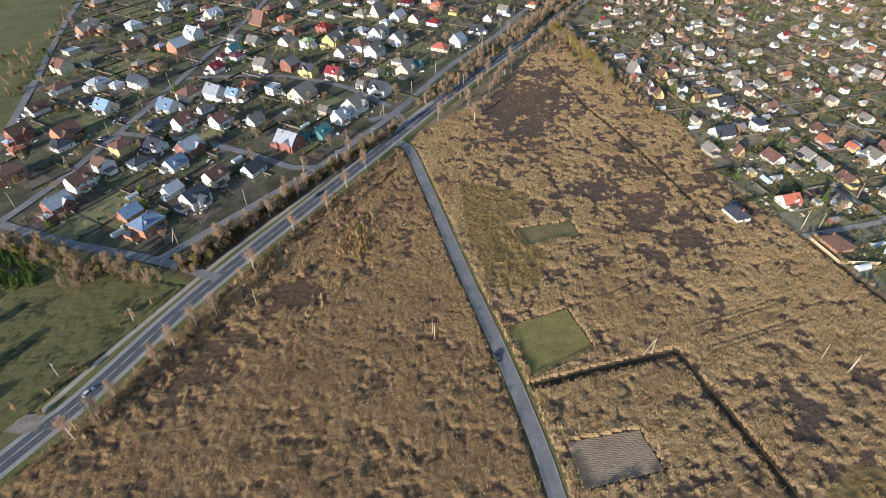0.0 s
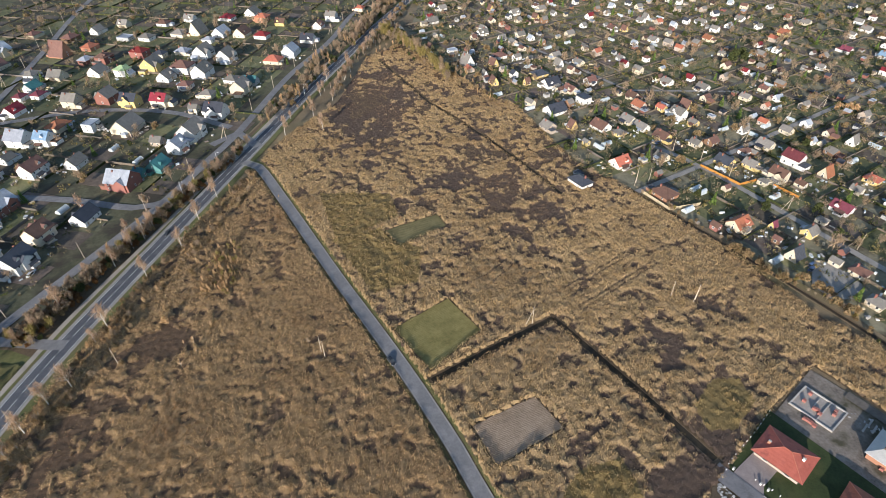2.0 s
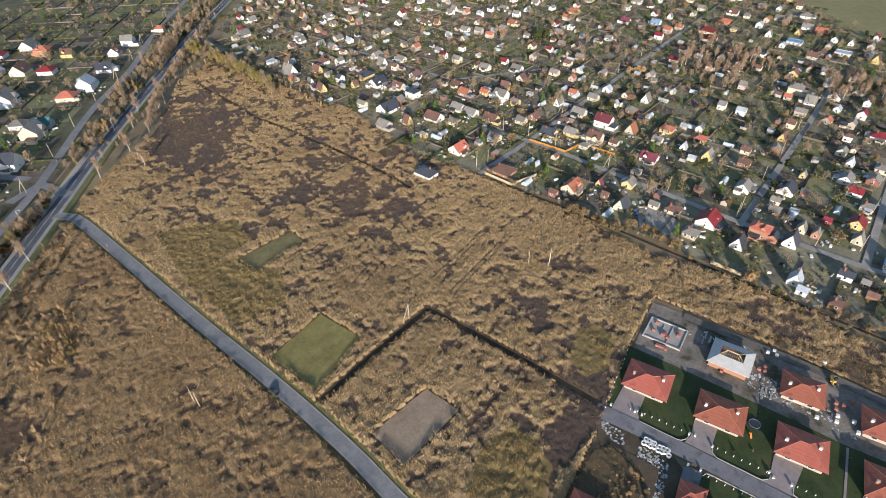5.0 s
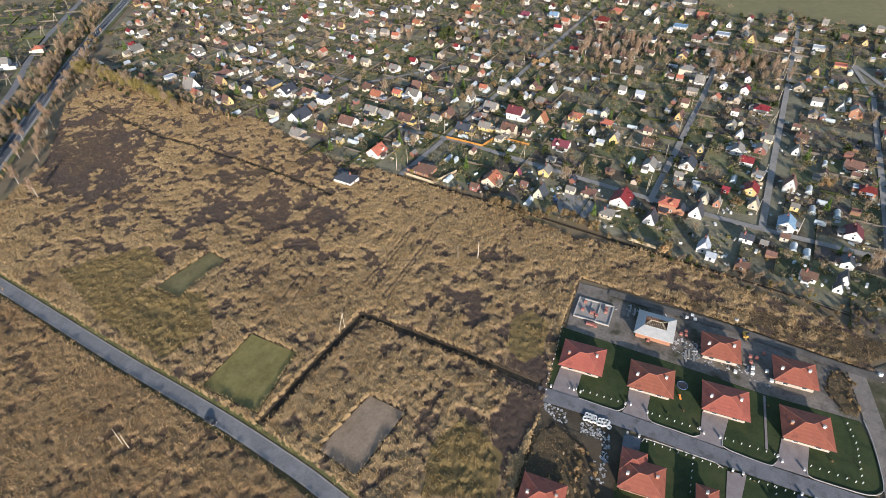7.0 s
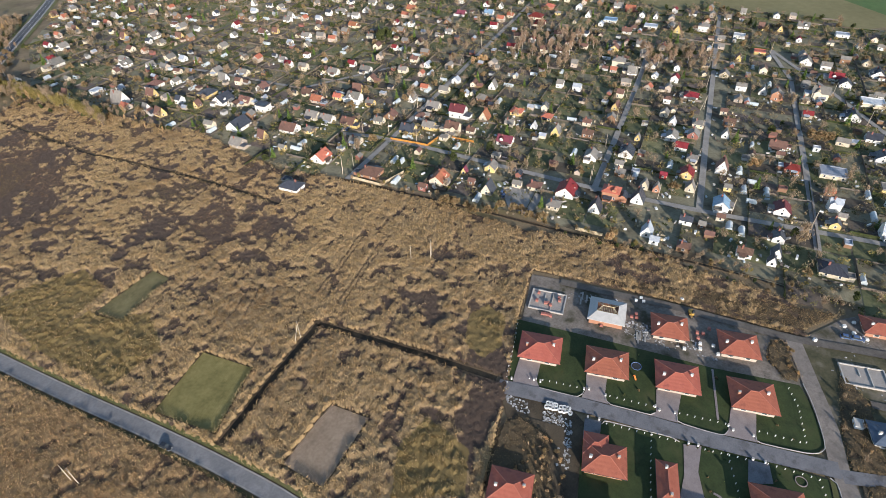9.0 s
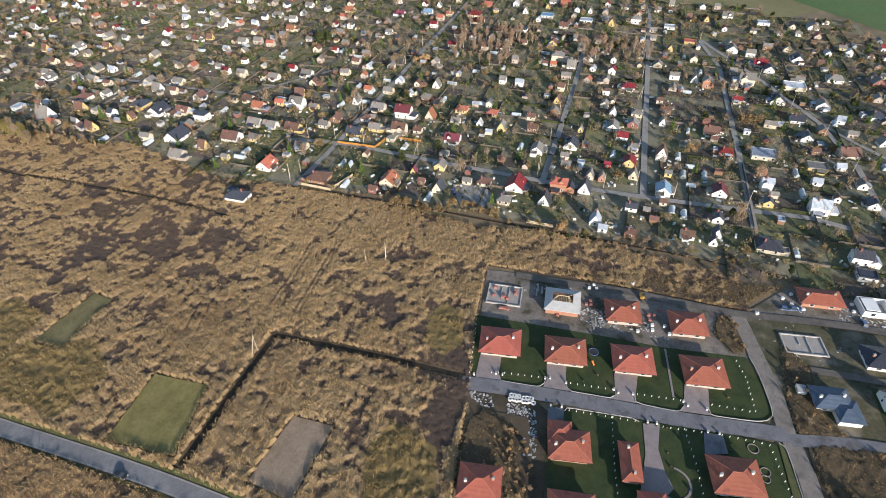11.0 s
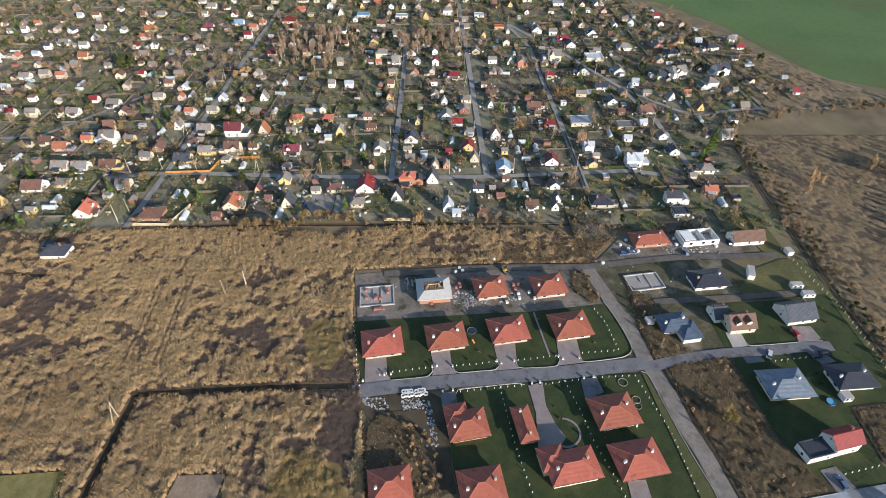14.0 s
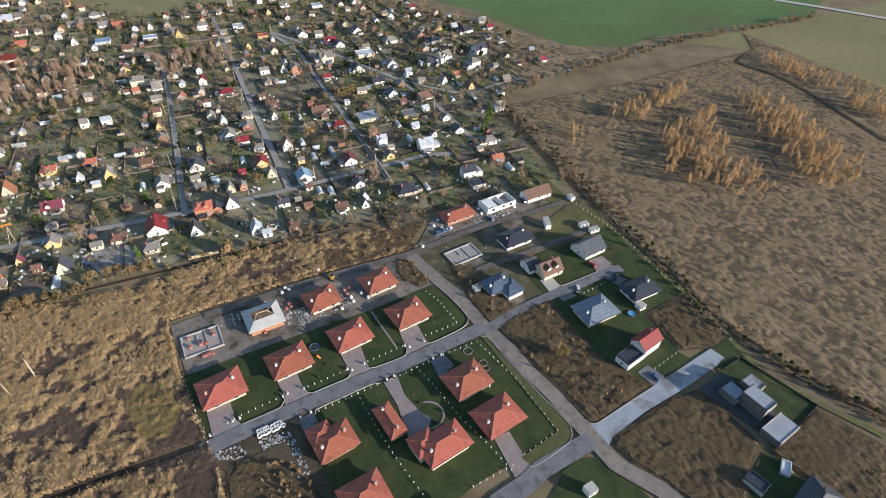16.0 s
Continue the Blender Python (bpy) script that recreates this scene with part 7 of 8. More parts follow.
def tufts(rng, P, height, width, blades=5, spread=0.46, lean=0.28, base=None):
    """Upright narrow triangles round each place."""
    n = len(P)
    B = np.repeat(P, blades, 0) + rng.normal(size=(n * blades, 2)) * spread
    H = np.repeat(height, blades) * rng.uniform(0.55, 1.15, n * blades)
    a = rng.random(n * blades) * 6.2832
    w = width * rng.uniform(0.6, 1.4, n * blades)
    s = np.stack([np.cos(a), np.sin(a)], 1) * w[:, None] / 2
    tip = B + rng.normal(size=B.shape) * (H * lean)[:, None]
    z = np.zeros((len(B), 1)) if base is None else np.repeat(base, blades)[:, None]
    return np.stack([np.hstack([B - s, z]), np.hstack([B + s, z]), np.hstack([tip, z + H[:, None]])], 1)


def grow(name, outline, per, seed, dark, label, tall=1.0, pale=None, lean=0.28, wide=0.17, mat=None, step=0.8, scale=1.0):
    """Covers an outline with matted growth and tufts; dark(X, Y) tells the share of low dark growth."""
    rng = np.random.default_rng(seed)
    O = np.array(outline)
    lo, hi = O.min(0), O.max(0)
    n = int(per * (hi - lo).prod())
    P = lo + rng.random((n, 2)) * (hi - lo)
    ok = inside(outline, P[:, 0], P[:, 1]) & ~bare(P[:, 0], P[:, 1])
    P = P[ok]
    X, Y = P[:, 0], P[:, 1]
    if mat:
        matted(outline, step, dark, tall, mat, label, scale)
    cover, z = growth(X, Y, dark, tall, scale)
    zone, pick = value_noise(X, Y, 28, 4), rng.random(len(P))
    reed = cover > 0.45
    base = z + 0.3 if mat else 0.02 * z
    h = tall * (0.4 + 0.5 * cover) * rng.uniform(0.6, 1.25, len(P)) * (1.0 if mat else 1.5)
    olive = ~reed & (value_noise(X, Y, 17, 7) > (0.62 if name != "west" else 0.8))
    for zone_ in OLIVE:
        olive |= inside(zone_, X, Y) & (pick < 0.8)
    reed &= ~olive
    rust = ~reed & ~olive & (zone > 0.55) & (pick < 0.5)
    dusk = ~reed & ~olive & ~rust & (dark(X, Y) > 0.04)
    rest = ~reed & ~olive & ~rust & ~dusk
    keep = pick < 0.75
    for nm, sel, m, hh in (("dry_reeds", reed, pale or M_REED, h), ("withered_weeds", dusk & keep, M_DUSK, h * 0.8), ("olive_weeds", olive & keep, M_GREENTUFT, h * 0.7), ("rusty_weeds", rust, M_RUST, h * 0.8), ("brown_weeds", rest & keep, M_STRAW, h * 0.8)):
        if sel.sum() > 20:
            triangles(nm, tufts(rng, P[sel], hh[sel], blades=4, spread=0.4, width=wide, lean=lean, base=base[sel]), m, label)


def east_dark(X, Y):
    far = np.clip((Y - 160) / 60, 0, 1) * np.clip((X - 5) / 30, 0, 1)
    bed = 0 * X
    for (x, y), r, k in zip(((54.1, 344.4), (42.4, 304.3), (72.0, 376.9), (90.9, 212.7), (78.0, 227.3), (105.1, 190.8), (89.7, 181.3), (104.0, 109.7), (93.2, 253.9), (140.7, 236.2), (81.8, 322.5), (106.3, 210.0), (116.7, 105.3), (115.3, 99.7), (178, 45), (186, 14), (196, -10), (118, 74), (108, 62), (150, 82), (52, 330), (38, 325), (66, 352)), (26, 20, 22, 16, 13, 15, 13, 11, 16, 14, 16, 14, 8, 8, 20, 18, 16, 11, 9, 10, 24, 16, 18), (1.5, 1.2, 1.0, 1.0, 0.7, 0.9, 0.9, 1.0, 0.6, 0.7, 0.6, 0.8, 1.6, 1.6, 0.9, 1.0, 1.0, 1.1, 1.1, 0.8, 1.4, 1.2, 1.2)):
        bed = np.maximum(bed, k * np.exp(-((X - x) ** 2 + (Y - y) ** 2) / r ** 2))
    # strip by the estate fence: its shade and dark grass, put into darker growth
    fence = inside([(101.7, 78), (112, 76), (118.7, 67.1), (101, 53), (79.3, 49), (68.4, 46.1), (79.3, 60)], X, Y)
    return -0.055 + 0.10 * far + 0.24 * bed + 0.2 * fence


def west_dark(X, Y):
    x, y = (-60.7, 161.1)
    # the long second patch puts the highway edge's shade into darker growth
    return -0.06 + 0.8 * np.exp(-(((X - x) / 9) ** 2 + ((Y - y) / 8) ** 2)) + 0.3 * np.exp(-((((X + 84) * 0.86 - (Y - 128) * 0.5) / 9) ** 2 + (((X + 84) * 0.5 + (Y - 128) * 0.86) / 26) ** 2))


grow("east", EASTFIELD, 2.3, 11, east_dark, "tall dry reeds and weeds of the fallow field", mat=M_SWARD)
grow("west", [(max(x, -175), max(y, 35)) for x, y in WESTFIELD], 2.6, 12, west_dark, "dry brown weeds of the fallow field", 0.8, M_WESTREED, 0.38, 0.18, M_WESTSWARD, 0.75)
matted([(-240, 110), (-185.5, 165), (-150, 178), (-118, 170), (-103, 165.5), (-121, 134), (-138.5, 101), (-175, 40), (-240, 40)], 1.2, lambda X, Y: 0.0 * X, 0.3, M_PASTURESWARD, "rough olive grass of the pasture")
matted([(578.4, -15.1), (571.7, -59.1), (500.8, -112.2), (423.1, -170.1), (402.4, -204.5), (375.4, -153.5), (357.9, -118.5), (398.3, -108.0), (471.4, -101.1), (521.5, -53.3)], 2.2, lambda X, Y: 0.0 * X, 0.7, M_MEADOWSWARD, "rough dry grass between gardens and crop")
VACANT = ([(136.7, -45.3), (140.3, -50.0), (148.1, -67.4), (129.4, -72.1), (116.7, -76.9), (105.8, -85.3), (101.7, -88.9), (91.6, -66.4), (92.2, -64.1), (125.5, -48.5)], [(85.0, -69.1), (96.2, -94.2), (97.2, -105.0), (74.5, -112.9), (72.7, -110.4), (68.2, -103.8), (55.3, -95.5), (58.4, -76.4), (75.9, -71.3), (82.4, -68.2)], [(95.4, 46.0), (96.0, 35.4), (85, 28), (74.8, 19.2), (66.8, 24.5), (64, 36), (72, 44), (90, 49)], [(140.8, -123.7), (133.5, -102.9), (114.7, -106.6), (114.0, -118.1), (117.6, -126.9)],
          [(179.2, -8.9), (180.7, -15.0), (170.9, -20.6), (164.2, -22.6), (162.3, -18.0), (168.6, -10.0)], [(178.7, -31.8), (168.8, -42.6), (150.0, -49.0), (146.0, -56.9), (138.6, -41.1), (142.0, -37.3)], [(166.0, 62.9), (182.3, 2.1), (186.0, -15.1), (208.7, -28.9), (191.2, 17.6)], [(73.6, -113.7), (79.2, -125.9), (84.4, -139.4), (68.6, -150.4), (49.1, -133.6), (51.2, -120.2), (62.9, -119.8)])
for _i, _o in enumerate(VACANT):
    grow("vacant", _o, 1.8 if _i != 6 else 3.6, 20 + _i, lambda X, Y: -0.12 + 0 * X, "weeds on vacant ground", 0.5, M_STRAW, 0.45, 0.13, M_PLOTSWARD, 0.8)
grow("meadow", [(322.0, -89.3), (233.5, -104.3), (129.3, -123.0), (98.0, -139.3), (74.1, -155.6), (60, -210), (150, -400), (430, -330), (390.5, -313.0), (343.7, -183.7)], 0.8, 31, lambda X, Y: 0.03 + 0.0 * X, "dry grass of the open meadow", 0.42, M_STRAW, 0.4, 0.26, M_MEADOWSWARD, 1.2, 1.5)




def plant_woods():
    """All trees too far off to count, one object a group."""
    for group, rows in WOODS.items():
        mats = list({m.name: m for _, m in rows}.values())
        slot = {m.name: i for i, m in enumerate(mats)}
        P = np.concatenate([p for p, _ in rows])
        S = np.concatenate([np.full(len(p), slot[m.name]) for p, m in rows])
        triangles(group.replace(" ", "_").replace("'s", ""), P, mats, f"many {group} in autumn colours", slots=S)


# ---- gardens: plots, shrubs, sheds and greenhouses ----
HP = np.array([(x, y) for x, y, s in HOUSES])


def clear_of(x, y, d):
    return ((HP[:, 0] - x) ** 2 + (HP[:, 1] - y) ** 2).min() > d * d


ROAD_POINTS = []
for _p, _w in ROADS:
    for (_x0, _y0), (_x1, _y1) in zip(_p, _p[1:]):
        _n = max(1, int(math.hypot(_x1 - _x0, _y1 - _y0) / 1.5))
        ROAD_POINTS.extend((_x0 + (_x1 - _x0) * i / _n, _y0 + (_y1 - _y0) * i / _n, _w / 2) for i in range(_n))
RP = np.array(ROAD_POINTS)


def off_roads(x, y, d):
    return bool((np.hypot(RP[:, 0] - x, RP[:, 1] - y) > RP[:, 2] + d).all())


rng = np.random.default_rng(9)
grass, soil = Geo(), Geo()
fences = Geo()
shrubs = dict(brown=[], green=[], ochre=[])
FILL, SHEDS, GLASS, FRUIT = [], [], [], []


def garden_cells(outline, az, du, dv):
    """Centres of a grid of plots that lie inside an outline."""
    u, v = way(az), way(az + 90)
    O = [Vector((*p, 0)) for p in outline]
    us, vs = [p.dot(u) for p in O], [p.dot(v) for p in O]
    a = min(us)
    while a < max(us):
        b = min(vs)
        while b < max(vs):
            c = u * (a + du / 2) + v * (b + dv / 2)
            if inside(outline, np.array([c.x]), np.array([c.y]))[0] and c.length < 720:
                yield c, u, v
            b += dv
        a += du


for outline, az, du, dv, share in ((DACHA, 75.5, 20, 14, 0.36), (SETTLE, 30, 24, 20, 0.25)):
    for c, u, v in garden_cells(outline, az, du, dv):
        if not off_roads(c.x, c.y, 1):
            continue
        k = rng.random()
        ring = [c + u * a * du * 0.47 + v * b * dv * 0.47 for a, b in ((-1, -1), (1, -1), (1, 1), (-1, 1))]
        if k < 0.36:
            grass.face([(p.x, p.y, 0.2) for p in ring])
        elif k < 0.75:
            half = [c + u * a * du * 0.47 + v * b * dv * 0.47 for a, b in ((-1, -1), (0.1, -1), (0.1, 1), (-1, 1))]
            soil.face([(p.x, p.y, 0.2) for p in half])
        for a, b in ((ring[0], ring[1]), (ring[1], ring[2])):
            if rng.random() < 0.55:
                ribbon(fences, [(a.x, a.y), (b.x, b.y)], 0.08, 0.1, thick=rng.uniform(0.9, 1.5), m=int(rng.integers(0, 3)))
        for _ in range(rng.integers(11, 19) if outline is DACHA else rng.integers(9, 16)):
            p = c + u * rng.uniform(-0.5, 0.5) * du + v * rng.uniform(-0.5, 0.5) * dv
            if off_roads(p.x, p.y, 0.5) and clear_of(p.x, p.y, 4.0):
                r = rng.uniform(0.6, 1.9) ** 1.4 + 0.2
                shrubs[("brown", "brown", "brown", "brown", "green", "ochre")[rng.integers(0, 6)]].append((p.x, p.y, r, r * rng.uniform(0.8, 1.5)))
        far = c.length > 330
        if outline is DACHA and c.length > 300 and clear_of(c.x, c.y, 10.5) and rng.random() < share:
            FILL.append((c.x + rng.normal(), c.y + rng.normal()))
        p = c + u * rng.uniform(-0.4, 0.4) * du + v * rng.choice((-0.38, 0.38)) * dv
        if off_roads(p.x, p.y, 2) and clear_of(p.x, p.y, 7) and inside(outline, np.array([p.x - p.x / p.length * 9]), np.array([p.y - p.y / p.length * 9]))[0]:
            q = rng.random()
            if q < 0.4:
                SHEDS.append((p.x, p.y))
            elif q < 0.56:
                GLASS.append((p.x, p.y))
        for _ in range(2):
            p = c + u * rng.uniform(-0.45, 0.45) * du + v * rng.uniform(-0.45, 0.45) * dv
            if rng.random() < 0.75 and off_roads(p.x, p.y, 1) and clear_of(p.x, p.y, 6):
                FRUIT.append((p.x, p.y))
clutter = Geo()
for x, y, size in HOUSES:
    if math.hypot(x, y) > 480 or x > 100 and y < -90:
        continue
    for _ in range(rng.integers(4, 9)):
        a, d = rng.random() * 6.28, size * 0.5 + rng.uniform(1.5, 7)
        px, py = x + math.cos(a) * d, y + math.sin(a) * d
        if off_roads(px, py, 0.6) and clear_of(px, py, 4.0) and (inside(DACHA, np.array([px]), np.array([py]))[0] or inside(SETTLE, np.array([px]), np.array([py]))[0]):
            clutter.box(px, py, 0.15, rng.uniform(0.5, 2.6), rng.uniform(0.4, 1.2), rng.uniform(0.3, 1.1), int(rng.integers(0, 5)), rng.random() * 3)
tagged(new("garden_clutter", clutter.mesh("garden_clutter", M_WHITE, M_OLDBOARD, M_CONCRETE, M_LUMBER, M_POLY)), "woodpiles, cold frames, tubs and boxes standing about the gardens", kind="stuff")
tagged(new("garden_lawns", grass.mesh("garden_lawns", M_PLOTGREEN)), "small lawns of the garden plots", kind="stuff")
tagged(new("garden_beds", soil.mesh("garden_beds", M_SOIL)), "dug vegetable beds of the garden plots", kind="stuff")
tagged(new("plot_fences", fences.mesh("plot_fences", M_OLDBOARD, M_BARK, M_LEAF)), "low fences and hedges between garden plots", kind="stuff")
for key, m in (("brown", M_BRUSH), ("green", M_LEAF), ("ochre", M_WILLOW)):
    tri = []
    for x, y, r, h in shrubs[key]:
        lumps = [(x + rng.normal() * r * 0.4, y + rng.normal() * r * 0.4, h * rng.uniform(0.35, 0.7), r * 0.7, h * 0.5) for _ in range(3)]
        tri.append(leaf_cards(rng, blob(rng, 20, lumps), 0.58, 0.4 if key == "brown" else 0.0))
    triangles("garden_shrubs", np.concatenate(tri), m, f"{dict(brown='bare brown', green='evergreen', ochre='yellowing')[key]} shrubs in the gardens")

STYLE = [("gable", "fibre", "cream"), ("gable", "fibre", "white"), ("gable", "brown", "cream"), ("steep", "fibre", "white"), ("gable", "slate", "white"), ("hip", "brown", "white"),
         ("gable", "orange", "plaster"), ("gable", "fibre", "plaster"), ("gable", "red", "white"), ("steep", "brown", "yellow"), ("gable", "fibre", "timber"), ("gable", "zinc", "white")]
_mats, _acc = [], Geo()
for i, (x, y) in enumerate(FILL[:330]):
    kind, roof, wall = STYLE[rng.integers(0, len(STYLE))]
    L, W, h = (4.5, 5.5, 6.5)[rng.integers(0, 3)], (4, 5)[i % 2], 1.9 if kind == "steep" else rng.choice((2.3, 2.6, 3.4))
    rise = dict(gable=W * 0.42, steep=W * 0.85, hip=W * 0.30)[kind]
    at = pose(x, y, 0, 0, 0, 14 + 90 * rng.integers(0, 2) + rng.normal() * 4)
    bits = [(shared(("wall", (L, W, h, kind), wall), lambda: wall_mesh(L, W, h, rise, kind, wall_mat(wall))), at, 0),
            (shared(("roof", (L, W, h, kind), roof), lambda: roof_mesh(L, W, h, rise, kind, roof_mat(roof))), at, 0)]
    for s, turn in ((-1, 0), (1, 180)):
        bits.append((shared("window", window_mesh), at @ pose(L * 0.2, s * (W / 2 + 0.02), 0.8, 0, 0, turn), 0))
    for s, turn in ((-1, -90), (1, 90)):
        bits.append((shared("window", window_mesh), at @ pose(s * (L / 2 + 0.02), 0, 0.8, 0, 0, turn), 0))
    for me, m, _ in bits:
        base = len(_acc.v)
        _acc.v.extend(tuple(m @ v.co) for v in me.vertices)
        for p in me.polygons:
            mat = me.materials[p.material_index]
            if mat not in _mats:
                _mats.append(mat)
            _acc.f.append(tuple(base + k for k in p.vertices))
            _acc.m.append(_mats.index(mat))
tagged(new("distant_cottages", _acc.mesh("distant_cottages", *_mats)), "many small cottages scattered among the far gardens", kind="stuff")
for i, (x, y) in enumerate(SHEDS[:250]):
    house(round(x, 1), round(y, 1), 76 + 90 * rng.integers(0, 2), (3.5, 4)[i % 2], 3, 2.1, ("gable", "flat")[i % 3 == 0], ("fibre", "brown", "slate", "zinc")[i % 4], ("timber", "plaster", "grey", "cream", "redbrick")[i % 5], name="shed", rich=False)


def greenhouse(x, y, az, L=6.0, W=3.0):
    ob = thing("greenhouse", x, y, az, "small arched polycarbonate greenhouse in a garden", "greenhouse", "greenhouses")

    def cover():
        g = Geo()
        k = 8
        arc = [(math.cos(math.pi * i / k) * 1.5, math.sin(math.pi * i / k) * 2.1) for i in range(k + 1)]
        for i in range(k):
            (a, b), (c, d) = arc[i], arc[i + 1]
            g.face([(-3, a, b), (3, a, b), (3, c, d), (-3, c, d)])
        g.face([(-3, a, b) for a, b in arc])
        g.face([(3, a, b) for a, b in reversed(arc)])
        return g.mesh("cover", M_POLY)

    def hoop():
        g = Geo()
        k = 8
        arc = [(math.cos(math.pi * i / k) * 1.53, math.sin(math.pi * i / k) * 2.13) for i in range(k + 1)]
        for (a, b), (c, d) in zip(arc, arc[1:]):
            g.tube((0, a, b), (0, c, d), 0.05, 0.05, 4)
        return g.mesh("hoop", M_WHITE)

    ob.scale = (L / 6, W / 3, 1)
    part("cover", shared("greenhouse", cover), ob)
    for u in (-3, 3):
        part("hoop", shared("hoop", hoop), ob, at=pose(u, 0, 0))


for _x, _y in ((139.5, 326.0), (179.8, 365.0), (151.0, 299.4), (164.7, 271.2), (173.2, 242.5), (191.3, 186.6), (191.9, 182.6), (176.3, 172.2), (223.8, 168.3), (188.5, 128.8), (255.3, 75.1), (277.1, 64.4), (257.8, 111.7), (275.2, 26.1), (279.8, 16.6), (293.0, 33.1), (239.4, 22.7), (238.8, 17.1), (247.0, -78.0), (275.0, 231.7), (288.8, 182.7), (203.0, 295.1), (-156.6, 232.7), (-192.3, 246.8), (-113.6, 268.0), (-150.2, 202.4), (-83.3, 307.8), (-97.9, 327.7), (-246.4, 377.2)):
    greenhouse(_x, _y, 76 if _x > 60 else 30)
for i, (x, y) in enumerate(GLASS[:80]):
    greenhouse(x, y, 76 + 90 * rng.integers(0, 2), rng.uniform(4, 7), 2.6)
for i, (x, y) in enumerate(FRUIT):
    tree(x, y, ("fruit", "fruit", "fruit", "fruit", "fruit", "green", "rusty", "ochre", "conifer", "fruit")[rng.integers(0, 10)], rng.uniform(0.7, 1.3), rng.random() * 360, group="garden trees")

# trees west of the pasture, whose long shadows fall across it
for _x, _y in ((-172, 82), (-178, 78), (-186, 84), (-176, 104), (-196, 106), (-204, 110), (-190, 120), (-222, 130), (-186, 66), (-194, 70)):
    tree(_x, _y, "green", 2.4, rng.random() * 360, group="trees west of the pasture")

# ---- poles ----
def power_pole(x, y, brace=0.0, h=9.0):
    ob = thing("utility_pole", x, y, 0, "weathered leaning utility pole with a crossarm" if not brace else "weathered utility pole propped by a slanting strut", "utility pole", "utility poles")
    g = Geo()
    g.tube((0, 0, -0.3), (0, 0, h), 0.15, 0.1, 8)
    part("shaft", shared(("shaft", h), lambda: g.mesh("shaft", M_POLE)), ob)
    if brace:
        b = Geo()
        b.tube((math.cos(brace) * 3.2, math.sin(brace) * 3.2, -0.2), (0, 0, h * 0.88), 0.13, 0.1, 8)
        part("strut", b.mesh("strut", M_POLE), ob)
    c = Geo()
    c.box(0, 0, h - 0.5, 1.6, 0.12, 0.12)
    part("crossarm", shared(("crossarm", h), lambda: c.mesh("crossarm", M_DARK)), ob)


for _x, _y in ((140.5, 119.2), (74.1, 127.8), (-122.7, 168.2), (166.6, 201.8)):
    power_pole(_x, _y, rng.uniform(0.4, 2.4))
for _x, _y in ((132.2, 123.6), (-4.3, 138.3), (-3.4, 135.7), (-74.1, 155.1), (-102.4, 137.9)):
    power_pole(_x, _y)
for line, gap in ((DX, 34), (DA, 36), (DB, 36), (S_MAIN, 38), (S_PAR, 38), (DC, 40), (DE, 40)):
    run = 12.0
    for (x0, y0), (x1, y1) in zip(line, line[1:]):
        d = math.hypot(x1 - x0, y1 - y0)
        while run < d:
            t = run / d
            power_pole(x0 + (x1 - x0) * t - (y1 - y0) / d * 3.4, y0 + (y1 - y0) * t + (x1 - x0) / d * 3.4, rng.choice((0, 0, 0, 1.2)))
            run += gap
        run -= d


def street_lamp(x, y, az):
    ob = thing("street_lamp", x, y, az, "slim pale street lamp with a short arm", "street lamp", "street lamps")
    g = Geo()
    g.tube((0, 0, 0), (0, 0, 7.5), 0.11, 0.07, 6)
    part("pole", shared("lamp_pole", lambda: g.mesh("pole", M_WHITE)), ob)
    a = Geo()
    a.tube((0, 0, 7.4), (1.6, 0, 7.8), 0.05, 0.05, 5)
    arm = part("arm", shared("lamp_arm", lambda: a.mesh("arm", M_WHITE)), ob)
    h = Geo()
    h.box(1.8, 0, 7.72, 0.7, 0.3, 0.14)
    part("head", shared("lamp_head", lambda: h.mesh("head", M_WHITE)), arm)


for _x, _y in ((-134.4, 120.9), (-119.2, 146.8), (-40.3, 290.2), (-72.4, 233.4), (-57.6, 264.8), (15.7, 368.8)):
    street_lamp(_x, _y, 120)

# ---- fences of the estate ----
def post_fence(pts, gap=2.3, h=1.15, rail=True, mat=None, label="row of pale fence posts round a lawn"):
    pts = list(pts)
    ob = thing("fence", *pts[0], 90, label, "fence", "estate fences")
    k = Geo()
    k.box(0, 0, 0, 0.19, 0.19, h)
    k.box(0, 0, h, 0.25, 0.25, 0.07)
    me = shared(("post", h, (mat or M_WHITE).name), lambda: k.mesh("post", mat or M_WHITE))
    x0, y0 = pts[0]
    run = 0.0
    for (ax, ay), (bx, by) in zip(pts, pts[1:]):
        d = math.hypot(bx - ax, by - ay)
        while run < d:
            t = run / d
            part("post", me, ob, at=pose(ax + (bx - ax) * t - x0, ay + (by - ay) * t - y0, 0))
            run += gap
        run -= d
        if rail:
            r = Geo()
            ribbon(r, [(ax - x0, ay - y0), (bx - x0, by - y0)], 0.05, 0.25, thick=0.62)
            part("mesh_panel", r.mesh("panel", M_DARK), ob)


